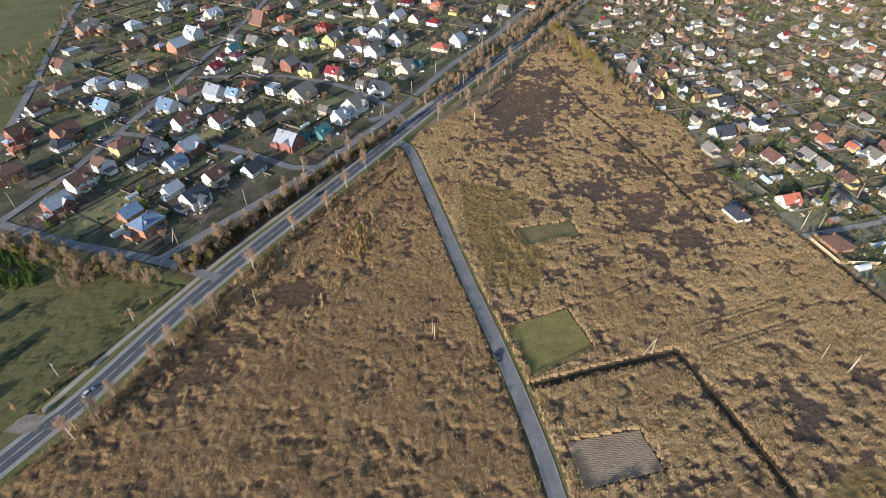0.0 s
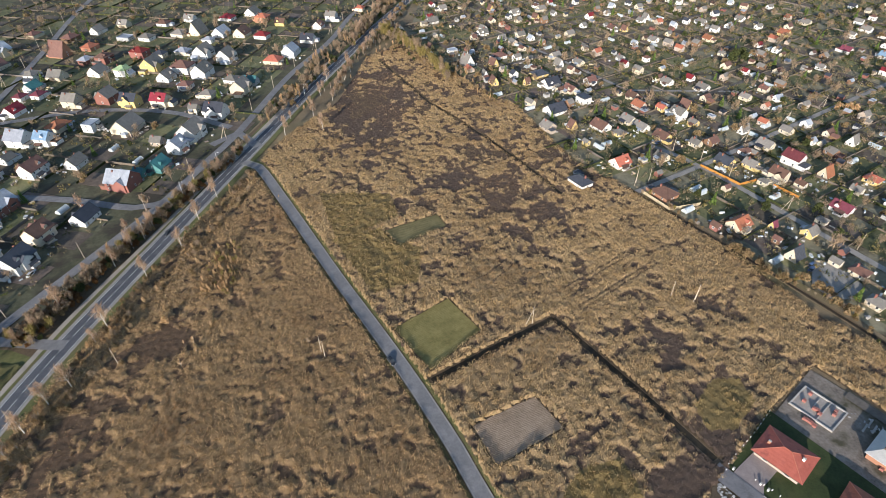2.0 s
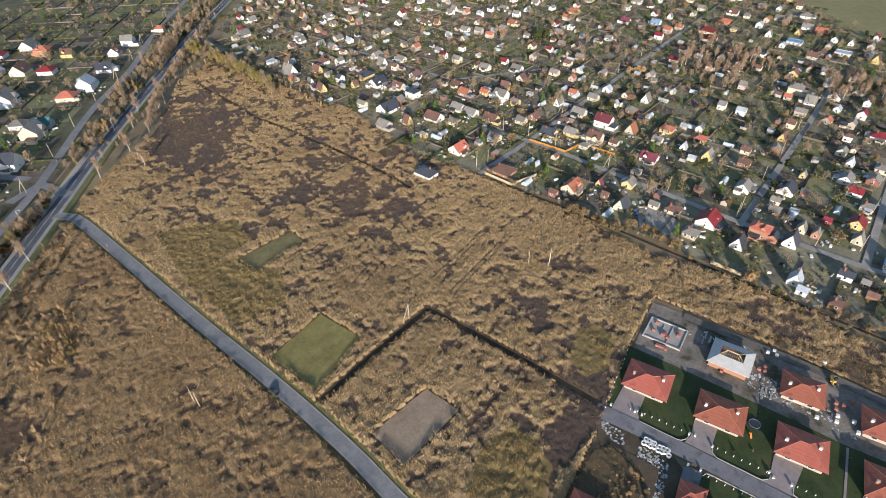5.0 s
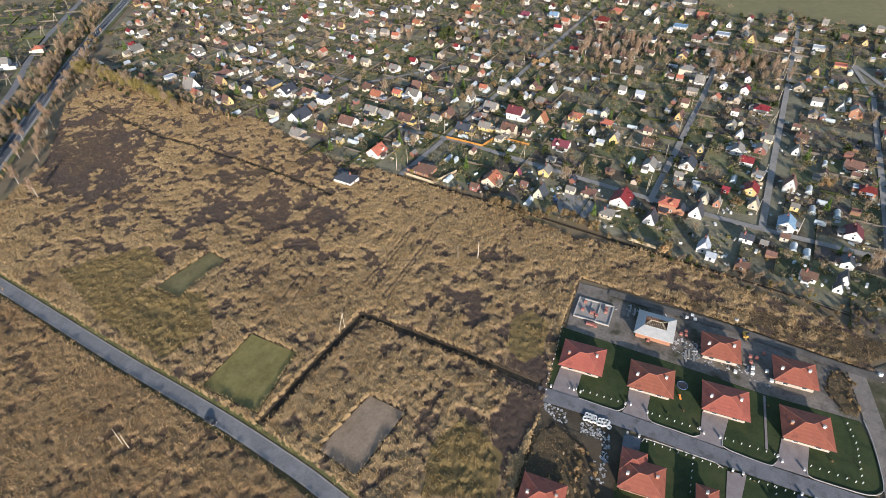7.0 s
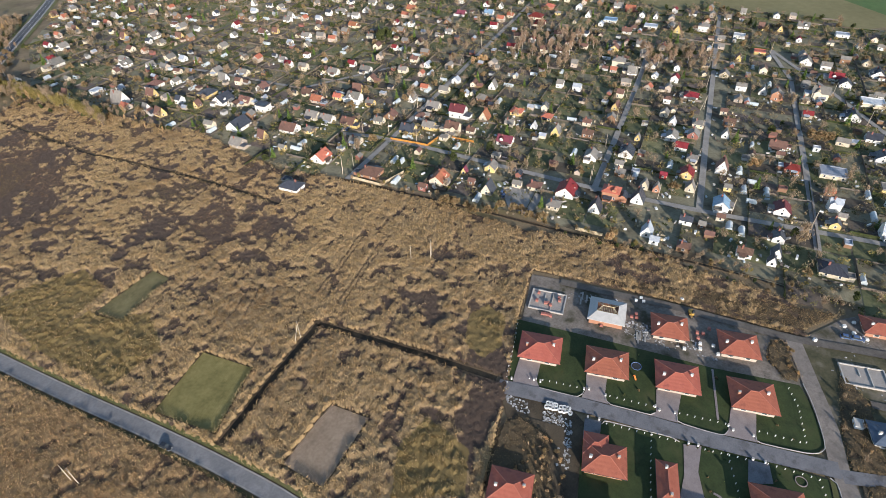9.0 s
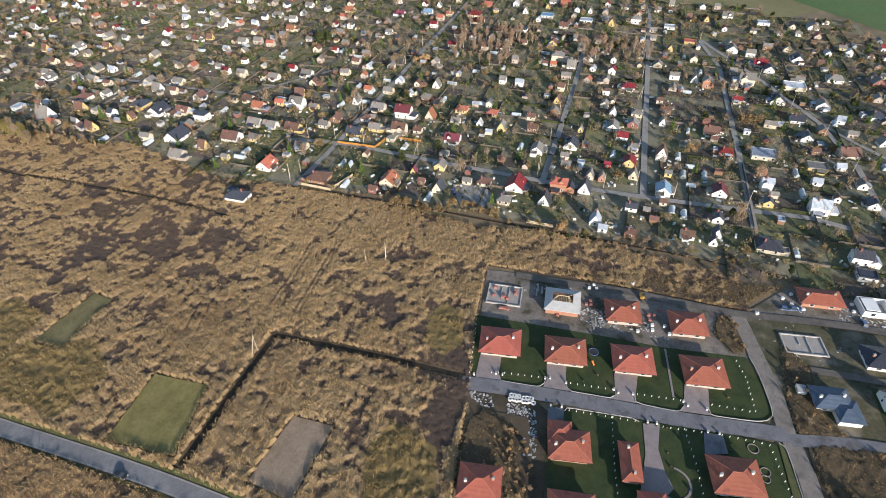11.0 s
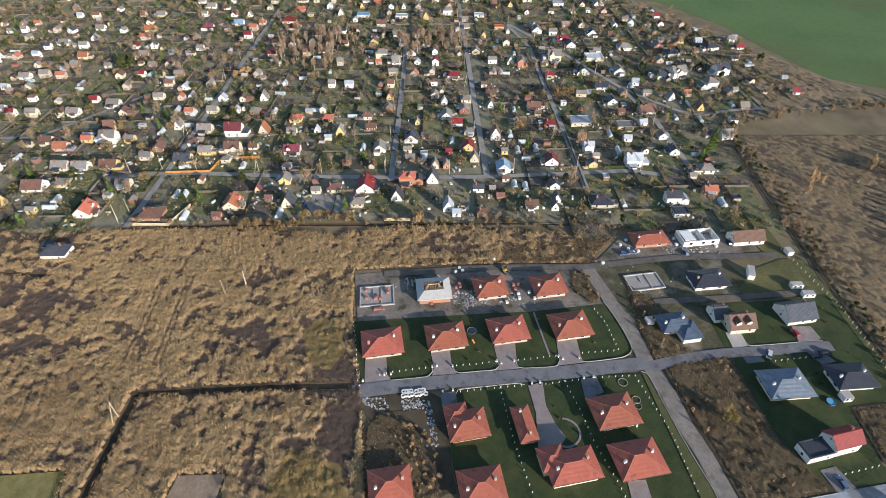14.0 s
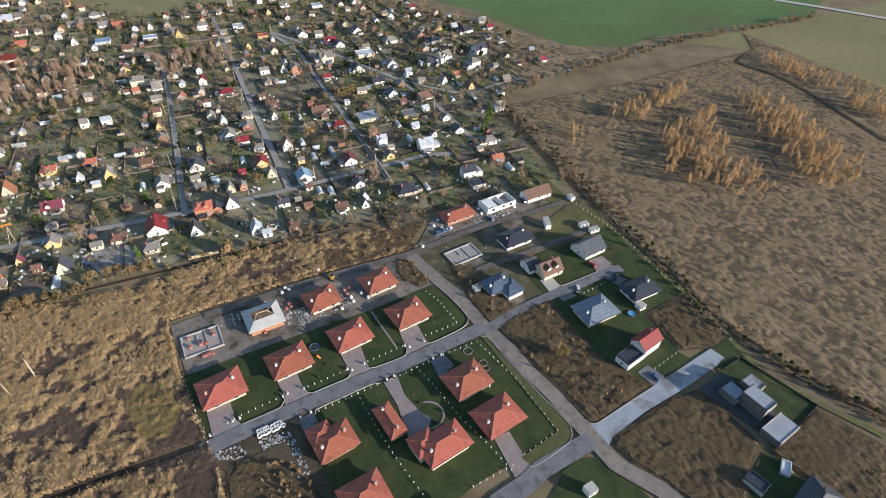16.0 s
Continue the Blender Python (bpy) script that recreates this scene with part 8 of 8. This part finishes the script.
for _p in ([(130.8, 68.6), (121.4, 64.0), (106.3, 57.8), (102.8, 55.3)], [(109.7, 50.8), (112.0, 47.0), (117.2, 34.4)], [(119.9, 25.9), (122.0, 20.1), (124.9, 12.8)], [(127.4, 5.3), (132.6, -7.7)], [(136.1, -16.6), (140.4, -29.2), (153.1, -24.3), (160.1, -19.5)], [(109.6, 22.2), (114.4, 9.6), (117.2, 1.7)], [(119.5, -5.3), (124.1, -16.6)],
           [(126.2, -21.6), (130.3, -34.6), (110.8, -45.0), (90.2, -52.0), (83.6, -38.7)], [(122.1, -11.2), (111.9, -17.1), (101.0, -22.0), (88.7, -29.7), (78.3, -35.1)], [(114.4, 9.6), (97.9, 3.1), (89.4, -0.8), (76.3, -7.6), (69.0, -10.7)], [(76.7, -22.1), (81.3, -35.5)], [(148.4, -82.7), (153.3, -95.2)], [(108.1, -93.8), (114.2, -106.1)]):
    post_fence(_p, h=0.9, rail=False)
post_fence([(104.1, -117.4), (107.7, -126.1), (85.3, -139.5), (74.2, -118.8)], 2.5, 1.6, True, M_DARK, "dark panel fence round a modern yard")
post_fence([(440.2, -60.0), (453.1, -80.7), (429.8, -93.5), (417.4, -76.7), (437.5, -60.6)], 3, 1.8, True, M_WHITE, "white wall round a garden")
post_fence([(215.7, -98.2), (181.0, -113.0), (139.4, -122.5), (114.1, -127.9)], 2.6, 1.4, False, MATS["weathered_pole"], "wire fence on wooden posts by the ditch")
post_fence([(105.3, -94.7), (113.1, -104.6), (132.8, -101.4)], 2.2, 1.1, False, M_DARK, "dark low fence round a lawn")


def board_fence(pts, mat, label, h=1.6):
    ob = thing("board_fence", *pts[0], 90, label, "fence", "board fences")
    x0, y0 = pts[0]
    for (ax, ay), (bx, by) in zip(pts, pts[1:]):
        d = math.hypot(bx - ax, by - ay)
        n = max(1, int(d / 2.4))
        for i in range(n):
            r = Geo()
            s, e = i / n, (i + 0.96) / n
            ribbon(r, [(ax + (bx - ax) * s - x0, ay + (by - ay) * s - y0), (ax + (bx - ax) * e - x0, ay + (by - ay) * e - y0)], 0.07, 0.1, thick=h)
            part("panel", r.mesh("panel", mat), ob)


M_ORANGEWOOD = material("orange_stained_boards", (0.40, 0.17, 0.035), (0.55, 0.26, 0.06), 0.6, fine=3, bump=0.2)
board_fence([(208.2, 204.9), (212.8, 189.7), (214.8, 182.5), (227.4, 183.6)], M_ORANGEWOOD, "orange-stained board fence round a corner plot")
board_fence([(230.7, 176.8), (234.1, 163.5)], M_ORANGEWOOD, "orange-stained board fence round a corner plot")
board_fence([(195.4, 78.3), (198.4, 66.1)], M_LUMBER, "pale board fence by the field")
board_fence([(164.3, 192.2), (168.0, 175.3), (184.9, 174.2)], M_LUMBER, "pale board fence by the field")

def gate_pillar(x, y):
    ob = tagged(new("gate_pillar", shared("gate_pillar", gate_pillar_mesh)), "short white gate pillar beside a paved driveway", "gate pillar", "gate pillars")
    ob.matrix_basis = pose(x, y, 0.15, 0, 0, 24)


def gate_pillar_mesh():
    g = Geo()
    g.box(0, 0, 0, 0.6, 0.5, 1.0)
    g.box(0, 0, 1.0, 0.72, 0.62, 0.1, 1)
    return g.mesh("gate_pillar", M_WHITE, M_CONCRETE)


for _x, _y in ((110.2, 49.3), (111.0, 47.2), (106.0, 55.6), (119.2, 27.2), (118.2, 32.6), (117.2, 34.0), (126.6, 6.6), (124.6, 10.9), (125.2, 12.5), (133.4, -15.6), (131.6, -10.0), (132.4, -8.4), (109.6, 24.8), (108.0, 28.0), (118.6, -0.6), (119.6, -3.2), (125.0, -17.6), (126.2, -20.8)):
    gate_pillar(_x, _y)

# ---- vehicles ----
def car(x, y, az, paint, label, van=False):
    ob = thing("car", x, y, az, label, "car", "cars")
    h = 1.9 if van else 1.45
    g = Geo()
    for a, b, z0, z1, w0, w1 in ((-2.15, 2.15, 0.32, 0.85, 1.72, 1.76),):
        g.solid([(a, -w0 / 2, z0), (b, -w0 / 2 + 0.1, z0), (b, w0 / 2 - 0.1, z0), (a, w0 / 2, z0)], [(a + 0.05, -w1 / 2, z1), (b - 0.1, -w1 / 2 + 0.12, z1 - 0.1), (b - 0.1, w1 / 2 - 0.12, z1 - 0.1), (a + 0.05, w1 / 2, z1)])
    body = part("body", g.mesh("body", paint), ob)
    c = Geo()
    f = 1.9 if van else 1.0
    c.solid([(-1.95, -0.84, 0.85), (f, -0.82, 0.8), (f, 0.82, 0.8), (-1.95, 0.84, 0.85)], [(-1.6, -0.66, h), (f - 0.75, -0.64, h), (f - 0.75, 0.64, h), (-1.6, 0.66, h)])
    part("cabin_glass", c.mesh("cabin", M_GLASS), ob)
    r = Geo()
    r.box((f - 2.35) / 2, 0, h, f + 0.8, 1.26, 0.05)
    part("car_roof", r.mesh("car_roof", paint), ob)
    for sx in (-1.35, 1.35):
        for sy in (-0.78, 0.78):
            t = Geo()
            t.tube((0, -0.11, 0), (0, 0.11, 0), 0.33, 0.33, 12)
            wheel = part("wheel", shared("tyre", lambda: t.mesh("wheel", M_DARK)), ob, at=pose(sx, sy, 0.43))
            k = Geo()
            k.tube((0, -0.12, 0), (0, 0.12, 0), 0.19, 0.19, 10)
            part("rim", shared("rim", lambda: k.mesh("rim", M_CONCRETE)), wheel)
    for sy in (-0.6, 0.6):
        e = Geo()
        e.box(2.08, sy, 0.6, 0.12, 0.3, 0.14)
        part("headlight", e.mesh("headlight", M_WHITE), body)


P_DARK = material("dark_car_paint", (0.02, 0.024, 0.03), (0.035, 0.04, 0.05), 0.5, rough=0.3, bump=0)
P_SILVER = material("silver_car_paint", (0.5, 0.52, 0.54), (0.6, 0.62, 0.64), 0.5, rough=0.35, bump=0)
P_BLUE = material("blue_car_paint", (0.08, 0.13, 0.25), (0.11, 0.17, 0.3), 0.5, rough=0.35, bump=0)
car(18.8, 126.4, 166, P_DARK, "dark car standing on the narrow side road")
car(-120.5, 114.0, 28, P_SILVER, "silver-white car on the highway")
car(-62.9, 231.6, 209, P_DARK, "dark car on the highway")
for _x, _y in ((-203.3, 317.3), (-200.8, 321.1), (-264.7, 321.3), (-116.3, 219.6), (-143.5, 262.1)):
    car(_x, _y, 20, P_SILVER, "pale car parked by a house")
for _x, _y in ((-201.4, 294.5), (-128.2, 266.6), (151.1, -81.3)):
    car(_x, _y, 110, P_SILVER, "silver car parked by a house")
for _x, _y in ((104.8, -91.9), (200.6, 121.8), (198.7, 119.7), (202.1, 234.3)):
    car(_x, _y, 70, P_BLUE, "dark blue car parked in a drive")

car(153.9, -97.1, 160, P_DARK, "dark car parked beside a slate-roofed bungalow")
car(156.6, -100.6, 160, P_DARK, "dark car parked beside a slate-roofed bungalow")
car(164.1, -92.5, 70, material("red_car_paint", (0.3, 0.03, 0.03), (0.4, 0.05, 0.05), 0.5, rough=0.35, bump=0), "small red car on a paved driveway")
for _x, _y in ((198.2, -34.6), (196.6, -31.4)):
    car(_x, _y, 160, P_BLUE, "dark blue car parked at the building site")
car(203.5, -57.2, 70, P_BLUE, "dark blue car on the construction track")
car(215.2, -76.4, 70, P_DARK, "dark car beside a white bungalow")

# ---- building site and yards ----
def rings():
    g = Geo()
    k = 12
    for i in range(k):
        a, b = 2 * math.pi * i / k, 2 * math.pi * (i + 1) / k
        g.solid([(math.cos(a) * 0.5, math.sin(a) * 0.5, 0), (math.cos(a) * 0.75, math.sin(a) * 0.75, 0), (math.cos(b) * 0.75, math.sin(b) * 0.75, 0), (math.cos(b) * 0.5, math.sin(b) * 0.5, 0)],
                [(math.cos(a) * 0.5, math.sin(a) * 0.5, 0.9), (math.cos(a) * 0.75, math.sin(a) * 0.75, 0.9), (math.cos(b) * 0.75, math.sin(b) * 0.75, 0.9), (math.cos(b) * 0.5, math.sin(b) * 0.5, 0.9)])
    return g.mesh("concrete_ring", M_WHITE)


_a, _b = Vector((103.6, 40.4, 0)), Vector((105.9, 33.4, 0))
for i in range(8):
    for j in range(2):
        p = _a.lerp(_b, i / 7) + way(66) * (j * 1.4)
        ob = tagged(new("concrete_ring", shared("ring", rings)), "white concrete well ring stored beside the street", "well ring", "stored well rings")
        ob.matrix_basis = pose(p.x + rng.normal() * 0.2, p.y + rng.normal() * 0.25, 0.1)
_g = Geo()
for _x, _y in [*scatter(rng, [(101.9, 41.1), (104.0, 34.5), (103.6, 31.4), (96.2, 27.6), (87.4, 24.0), (86.6, 27.2), (94.5, 31.9), (100.0, 34.3), (97.9, 38.3)], 330), *scatter(rng, [(100.3, 52.7), (101.1, 46.1), (98.7, 43.4), (96.3, 45.6), (97.5, 53.2)], 70)]:
    s = rng.uniform(0.2, 0.7)
    _g.box(_x, _y, 0.05, s, s * rng.uniform(0.4, 1.4), s * 0.5, 0, rng.random() * 3)
tagged(new("rubble", _g.mesh("rubble", M_RUBBLE)), "broken white blocks and rubble on waste ground", kind="stuff")
_g = Geo()
for _o, _n in (([(155.8, 40.8), (158.7, 30.2), (162.8, 5.8), (157.4, 2.7), (152.8, 12.8), (148.5, 31.9)], 420), ([(201.4, -26.2), (208.2, -39.4), (210.6, -53.7), (208.5, -75.6), (200.9, -65.2), (196.6, -37.3)], 420), ([(153.0, 77.5), (157.2, 71.2), (154.3, 67.6), (149.5, 72.8)], 40), ([(158, 62), (166, 40), (162, 36), (153, 60)], 60), ([(186, -20), (192, -36), (186, -52), (172, -46), (172, -34)], 90)):
    for _x, _y in scatter(rng, _o, _n):
        s = rng.uniform(0.15, 0.5) * (1.8 if rng.random() < 0.1 else 1)
        if value_noise(np.array([_x]), np.array([_y]), 5.0, 8)[0] > 0.45:
            _g.box(_x, _y, 0.05, s, s * rng.uniform(0.4, 3.0), s * 0.5, 0, rng.random() * 3)
tagged(new("building_debris", _g.mesh("building_debris", M_RUBBLE)), "blocks and debris strewn over the building site", kind="stuff")


def plank_stack(x, y, az):
    ob = thing("plank_stack", x, y, az, "stack of pale planks on the building site", "lumber", "stacked lumber")
    for i in range(4):
        g = Geo()
        g.box(0, (i - 1.5) * 0.32, 0.1, 4.0, 0.28, 0.35)
        part("plank", shared("plank", lambda: g.mesh("plank", M_CONCRETE)), ob, at=pose(0, (i - 1.5) * 0.1, 0))


for _x, _y in ((150.5, 29.9), (149.2, 29.0), (157.7, 55.7), (154.6, 54.9), (67.2, -115.5), (156.9, 53.5), (151.3, 29.0), (151.5, 27.2)):
    plank_stack(_x, _y, 68)


def container(x, y, az, L, W, h, label, name="site_cabin"):
    ob = thing(name, x, y, az, label, "cabin", "cabins and caravans")
    g = Geo()
    g.box(0, 0, 0.4, L, W, h)
    part("body", g.mesh("body", M_WHITE), ob)
    k = Geo()
    k.box(0, 0, 0.4 + h, L + 0.2, W + 0.2, 0.12)
    part("roof", k.mesh("roof", M_CONCRETE), ob)
    for u in (-0.25, 0.25):
        part("window", shared("window", window_mesh), ob, at=pose(u * L, -W / 2 - 0.02, 1.2))
    for u in (-0.3, 0.3):
        b = Geo()
        b.box(u * L, 0, 0, 0.4, W * 0.8, 0.42)
        part("footing", b.mesh("footing", M_DARK), ob)


container(*(194.6, -81.8), 95, 6.5, 2.5, 2.4, "long white caravan on the grass", "caravan")
container(*(191.1, -98.4), 165, 4.5, 2.4, 1.8, "white site cabin on the grass")
container(*(186.6, -101.7), 165, 4.5, 2.4, 1.8, "grey site cabin on the grass")
container(*(213.4, -100.3), 70, 3.5, 2.4, 2.0, "small white cabin by the ditch")
container(*(69.8, -54.9), 160, 3.2, 2.8, 2.3, "small white garden shed on a lawn", "garden_shed")
container(*(157.0, -40.2), 70, 3.2, 2.4, 1.6, "white cabin beside a new house")
container(*(137.1, -101.5), 160, 3.0, 3.0, 2.0, "pale garden cabin behind a house")
house(*(63.9, -103.2), 60, 6, 4, 2.3, "flat", "slate", "grey", name="shed", rich=False)
house(*(66.9, -114.9), 130, 5, 2.5, 1.2, "flat", "white", "grey", name="shed", rich=False)


def trampoline(x, y):
    ob = thing("trampoline", x, y, 0, "round black garden trampoline with a blue rim", "trampoline")
    g = Geo()
    g.tube((0, 0, 0.75), (0, 0, 0.8), 1.6, 1.6, 20)
    part("mat", g.mesh("mat", M_DARK), ob)
    r = Geo()
    for i in range(20):
        a, b = 2 * math.pi * i / 20, 2 * math.pi * (i + 1) / 20
        r.tube((math.cos(a) * 1.7, math.sin(a) * 1.7, 0.8), (math.cos(b) * 1.7, math.sin(b) * 1.7, 0.8), 0.12, 0.12, 5)
    part("rim", r.mesh("rim", P_BLUE), ob)
    for i in range(4):
        t = Geo()
        a = i * math.pi / 2
        t.tube((math.cos(a) * 1.6, math.sin(a) * 1.6, 0), (math.cos(a) * 1.6, math.sin(a) * 1.6, 0.8), 0.05, 0.05, 5)
        part("leg", t.mesh("leg", M_DARK), ob)


trampoline(*(136.9, 24.0))


def paddling_pool(x, y):
    ob = thing("garden_pool", x, y, 0, "round light blue garden pool on a lawn", "pool")
    g = Geo()
    k = 18
    R = [[(math.cos(2 * math.pi * i / k) * r, math.sin(2 * math.pi * i / k) * r, z) for i in range(k)] for r, z in ((1.5, 0), (1.5, 0.8), (1.38, 0.8), (1.38, 0.6))]
    for p, q in zip(R, R[1:]):
        for i in range(k):
            g.face([p[i], p[(i + 1) % k], q[(i + 1) % k], q[i]])
    part("wall", g.mesh("wall", P_BLUE), ob)
    w = Geo()
    w.face(R[3])
    part("water", w.mesh("water", material("pool_water", (0.1, 0.34, 0.5), (0.14, 0.42, 0.58), 0.5, rough=0.15, bump=0)), ob)


paddling_pool(134.4, -96.8)


def excavator(x, y, az):
    ob = thing("excavator", x, y, az, "small yellow excavator standing on the building site", "excavator")
    m = material("yellow_machine_paint", (0.42, 0.25, 0.05), (0.52, 0.32, 0.07), 0.5, rough=0.45, bump=0)
    for s in (-1, 1):
        t = Geo()
        t.solid([(-1.2, s * 0.8 - 0.2, 0.1), (1.2, s * 0.8 - 0.2, 0.1), (1.2, s * 0.8 + 0.2, 0.1), (-1.2, s * 0.8 + 0.2, 0.1)], [(-1.4, s * 0.8 - 0.2, 0.65), (1.4, s * 0.8 - 0.2, 0.65), (1.4, s * 0.8 + 0.2, 0.65), (-1.4, s * 0.8 + 0.2, 0.65)])
        part("track", t.mesh("track", M_DARK), ob)
    b = Geo()
    b.box(-0.3, 0, 0.7, 2.4, 1.7, 1.0)
    body = part("body", b.mesh("body", m), ob)
    c = Geo()
    c.solid([(-0.2, 0, 1.7), (0.85, 0, 1.7), (0.85, 0.8, 1.7), (-0.2, 0.8, 1.7)], [(-0.1, 0.05, 2.7), (0.7, 0.05, 2.7), (0.7, 0.75, 2.7), (-0.1, 0.75, 2.7)])
    part("cab", c.mesh("cab", M_GLASS), body)
    a = Geo()
    a.tube((0.8, -0.3, 1.2), (1.7, -0.3, 2.2), 0.18, 0.15, 6)
    a.tube((1.7, -0.3, 2.2), (2.5, -0.3, 1.0), 0.15, 0.12, 6)
    arm = part("arm", a.mesh("arm", m), ob)
    k = Geo()
    k.box(2.5, -0.3, 0.45, 0.6, 0.8, 0.6)
    part("bucket", k.mesh("bucket", M_DARK), arm)


excavator(173.7, 17.6, 240)


def toy_slide(x, y):
    ob = thing("garden_slide", x, y, 40, "orange plastic slide on a lawn", "toy slide")
    m = material("orange_plastic", (0.6, 0.17, 0.03), (0.7, 0.22, 0.05), 0.5, rough=0.4, bump=0)
    g = Geo()
    g.solid([(-1.1, -0.3, 0), (-0.9, -0.3, 0), (-0.9, 0.3, 0), (-1.1, 0.3, 0)], [(0.5, -0.3, 1.1), (0.7, -0.3, 1.1), (0.7, 0.3, 1.1), (0.5, 0.3, 1.1)])
    part("chute", g.mesh("chute", m), ob)
    for s in (-1, 1):
        k = Geo()
        k.tube((0.9, s * 0.3, 0), (0.65, s * 0.3, 1.2), 0.06, 0.06, 5)
        part("ladder_rail", k.mesh("rail", m), ob)


toy_slide(132.1, 22.4)


def tank(x, y):
    ob = thing("water_tank", x, y, 0, "white plastic water tank on the site's edge", "tank")
    g = Geo()
    g.tube((0, 0, 0.1), (0, 0, 1.3), 0.75, 0.75, 14)
    g.tube((0, 0, 1.3), (0, 0, 1.5), 0.75, 0.35, 14)
    part("drum", g.mesh("drum", M_WHITE), ob)
    c = Geo()
    c.tube((0, 0, 1.5), (0, 0, 1.62), 0.25, 0.25, 10)
    part("cap", c.mesh("cap", M_DARK), ob)


for _x, _y in ((179.1, 23.1), (187.8, -22.4)):
    tank(_x, _y)


def edging():
    """A low ring of kerb stones."""
    g = Geo()
    k = 16
    R = [[(math.cos(2 * math.pi * i / k) * r, math.sin(2 * math.pi * i / k) * r, z) for i in range(k)] for r, z in ((1.0, 0), (1.0, 0.18), (0.86, 0.18), (0.86, 0))]
    for p, q in zip(R, R[1:]):
        for i in range(k):
            g.face([p[i], p[(i + 1) % k], q[(i + 1) % k], q[i]])
    return g.mesh("edging", M_PAVERS)


for _x, _y, _s in ((*(126.5, -30.6), 1.7), (*(120.3, -34.9), 1.5), (*(118.0, -35.4), 1.3)):
    ob = tagged(new("flower_bed_edging", shared("edging", edging)), "ring of grey stones round a flower bed", "flower bed", "flower beds")
    ob.matrix_basis = pose(_x, _y, 0.28) @ Matrix.Diagonal((_s, _s, 1, 1))
plant_woods()
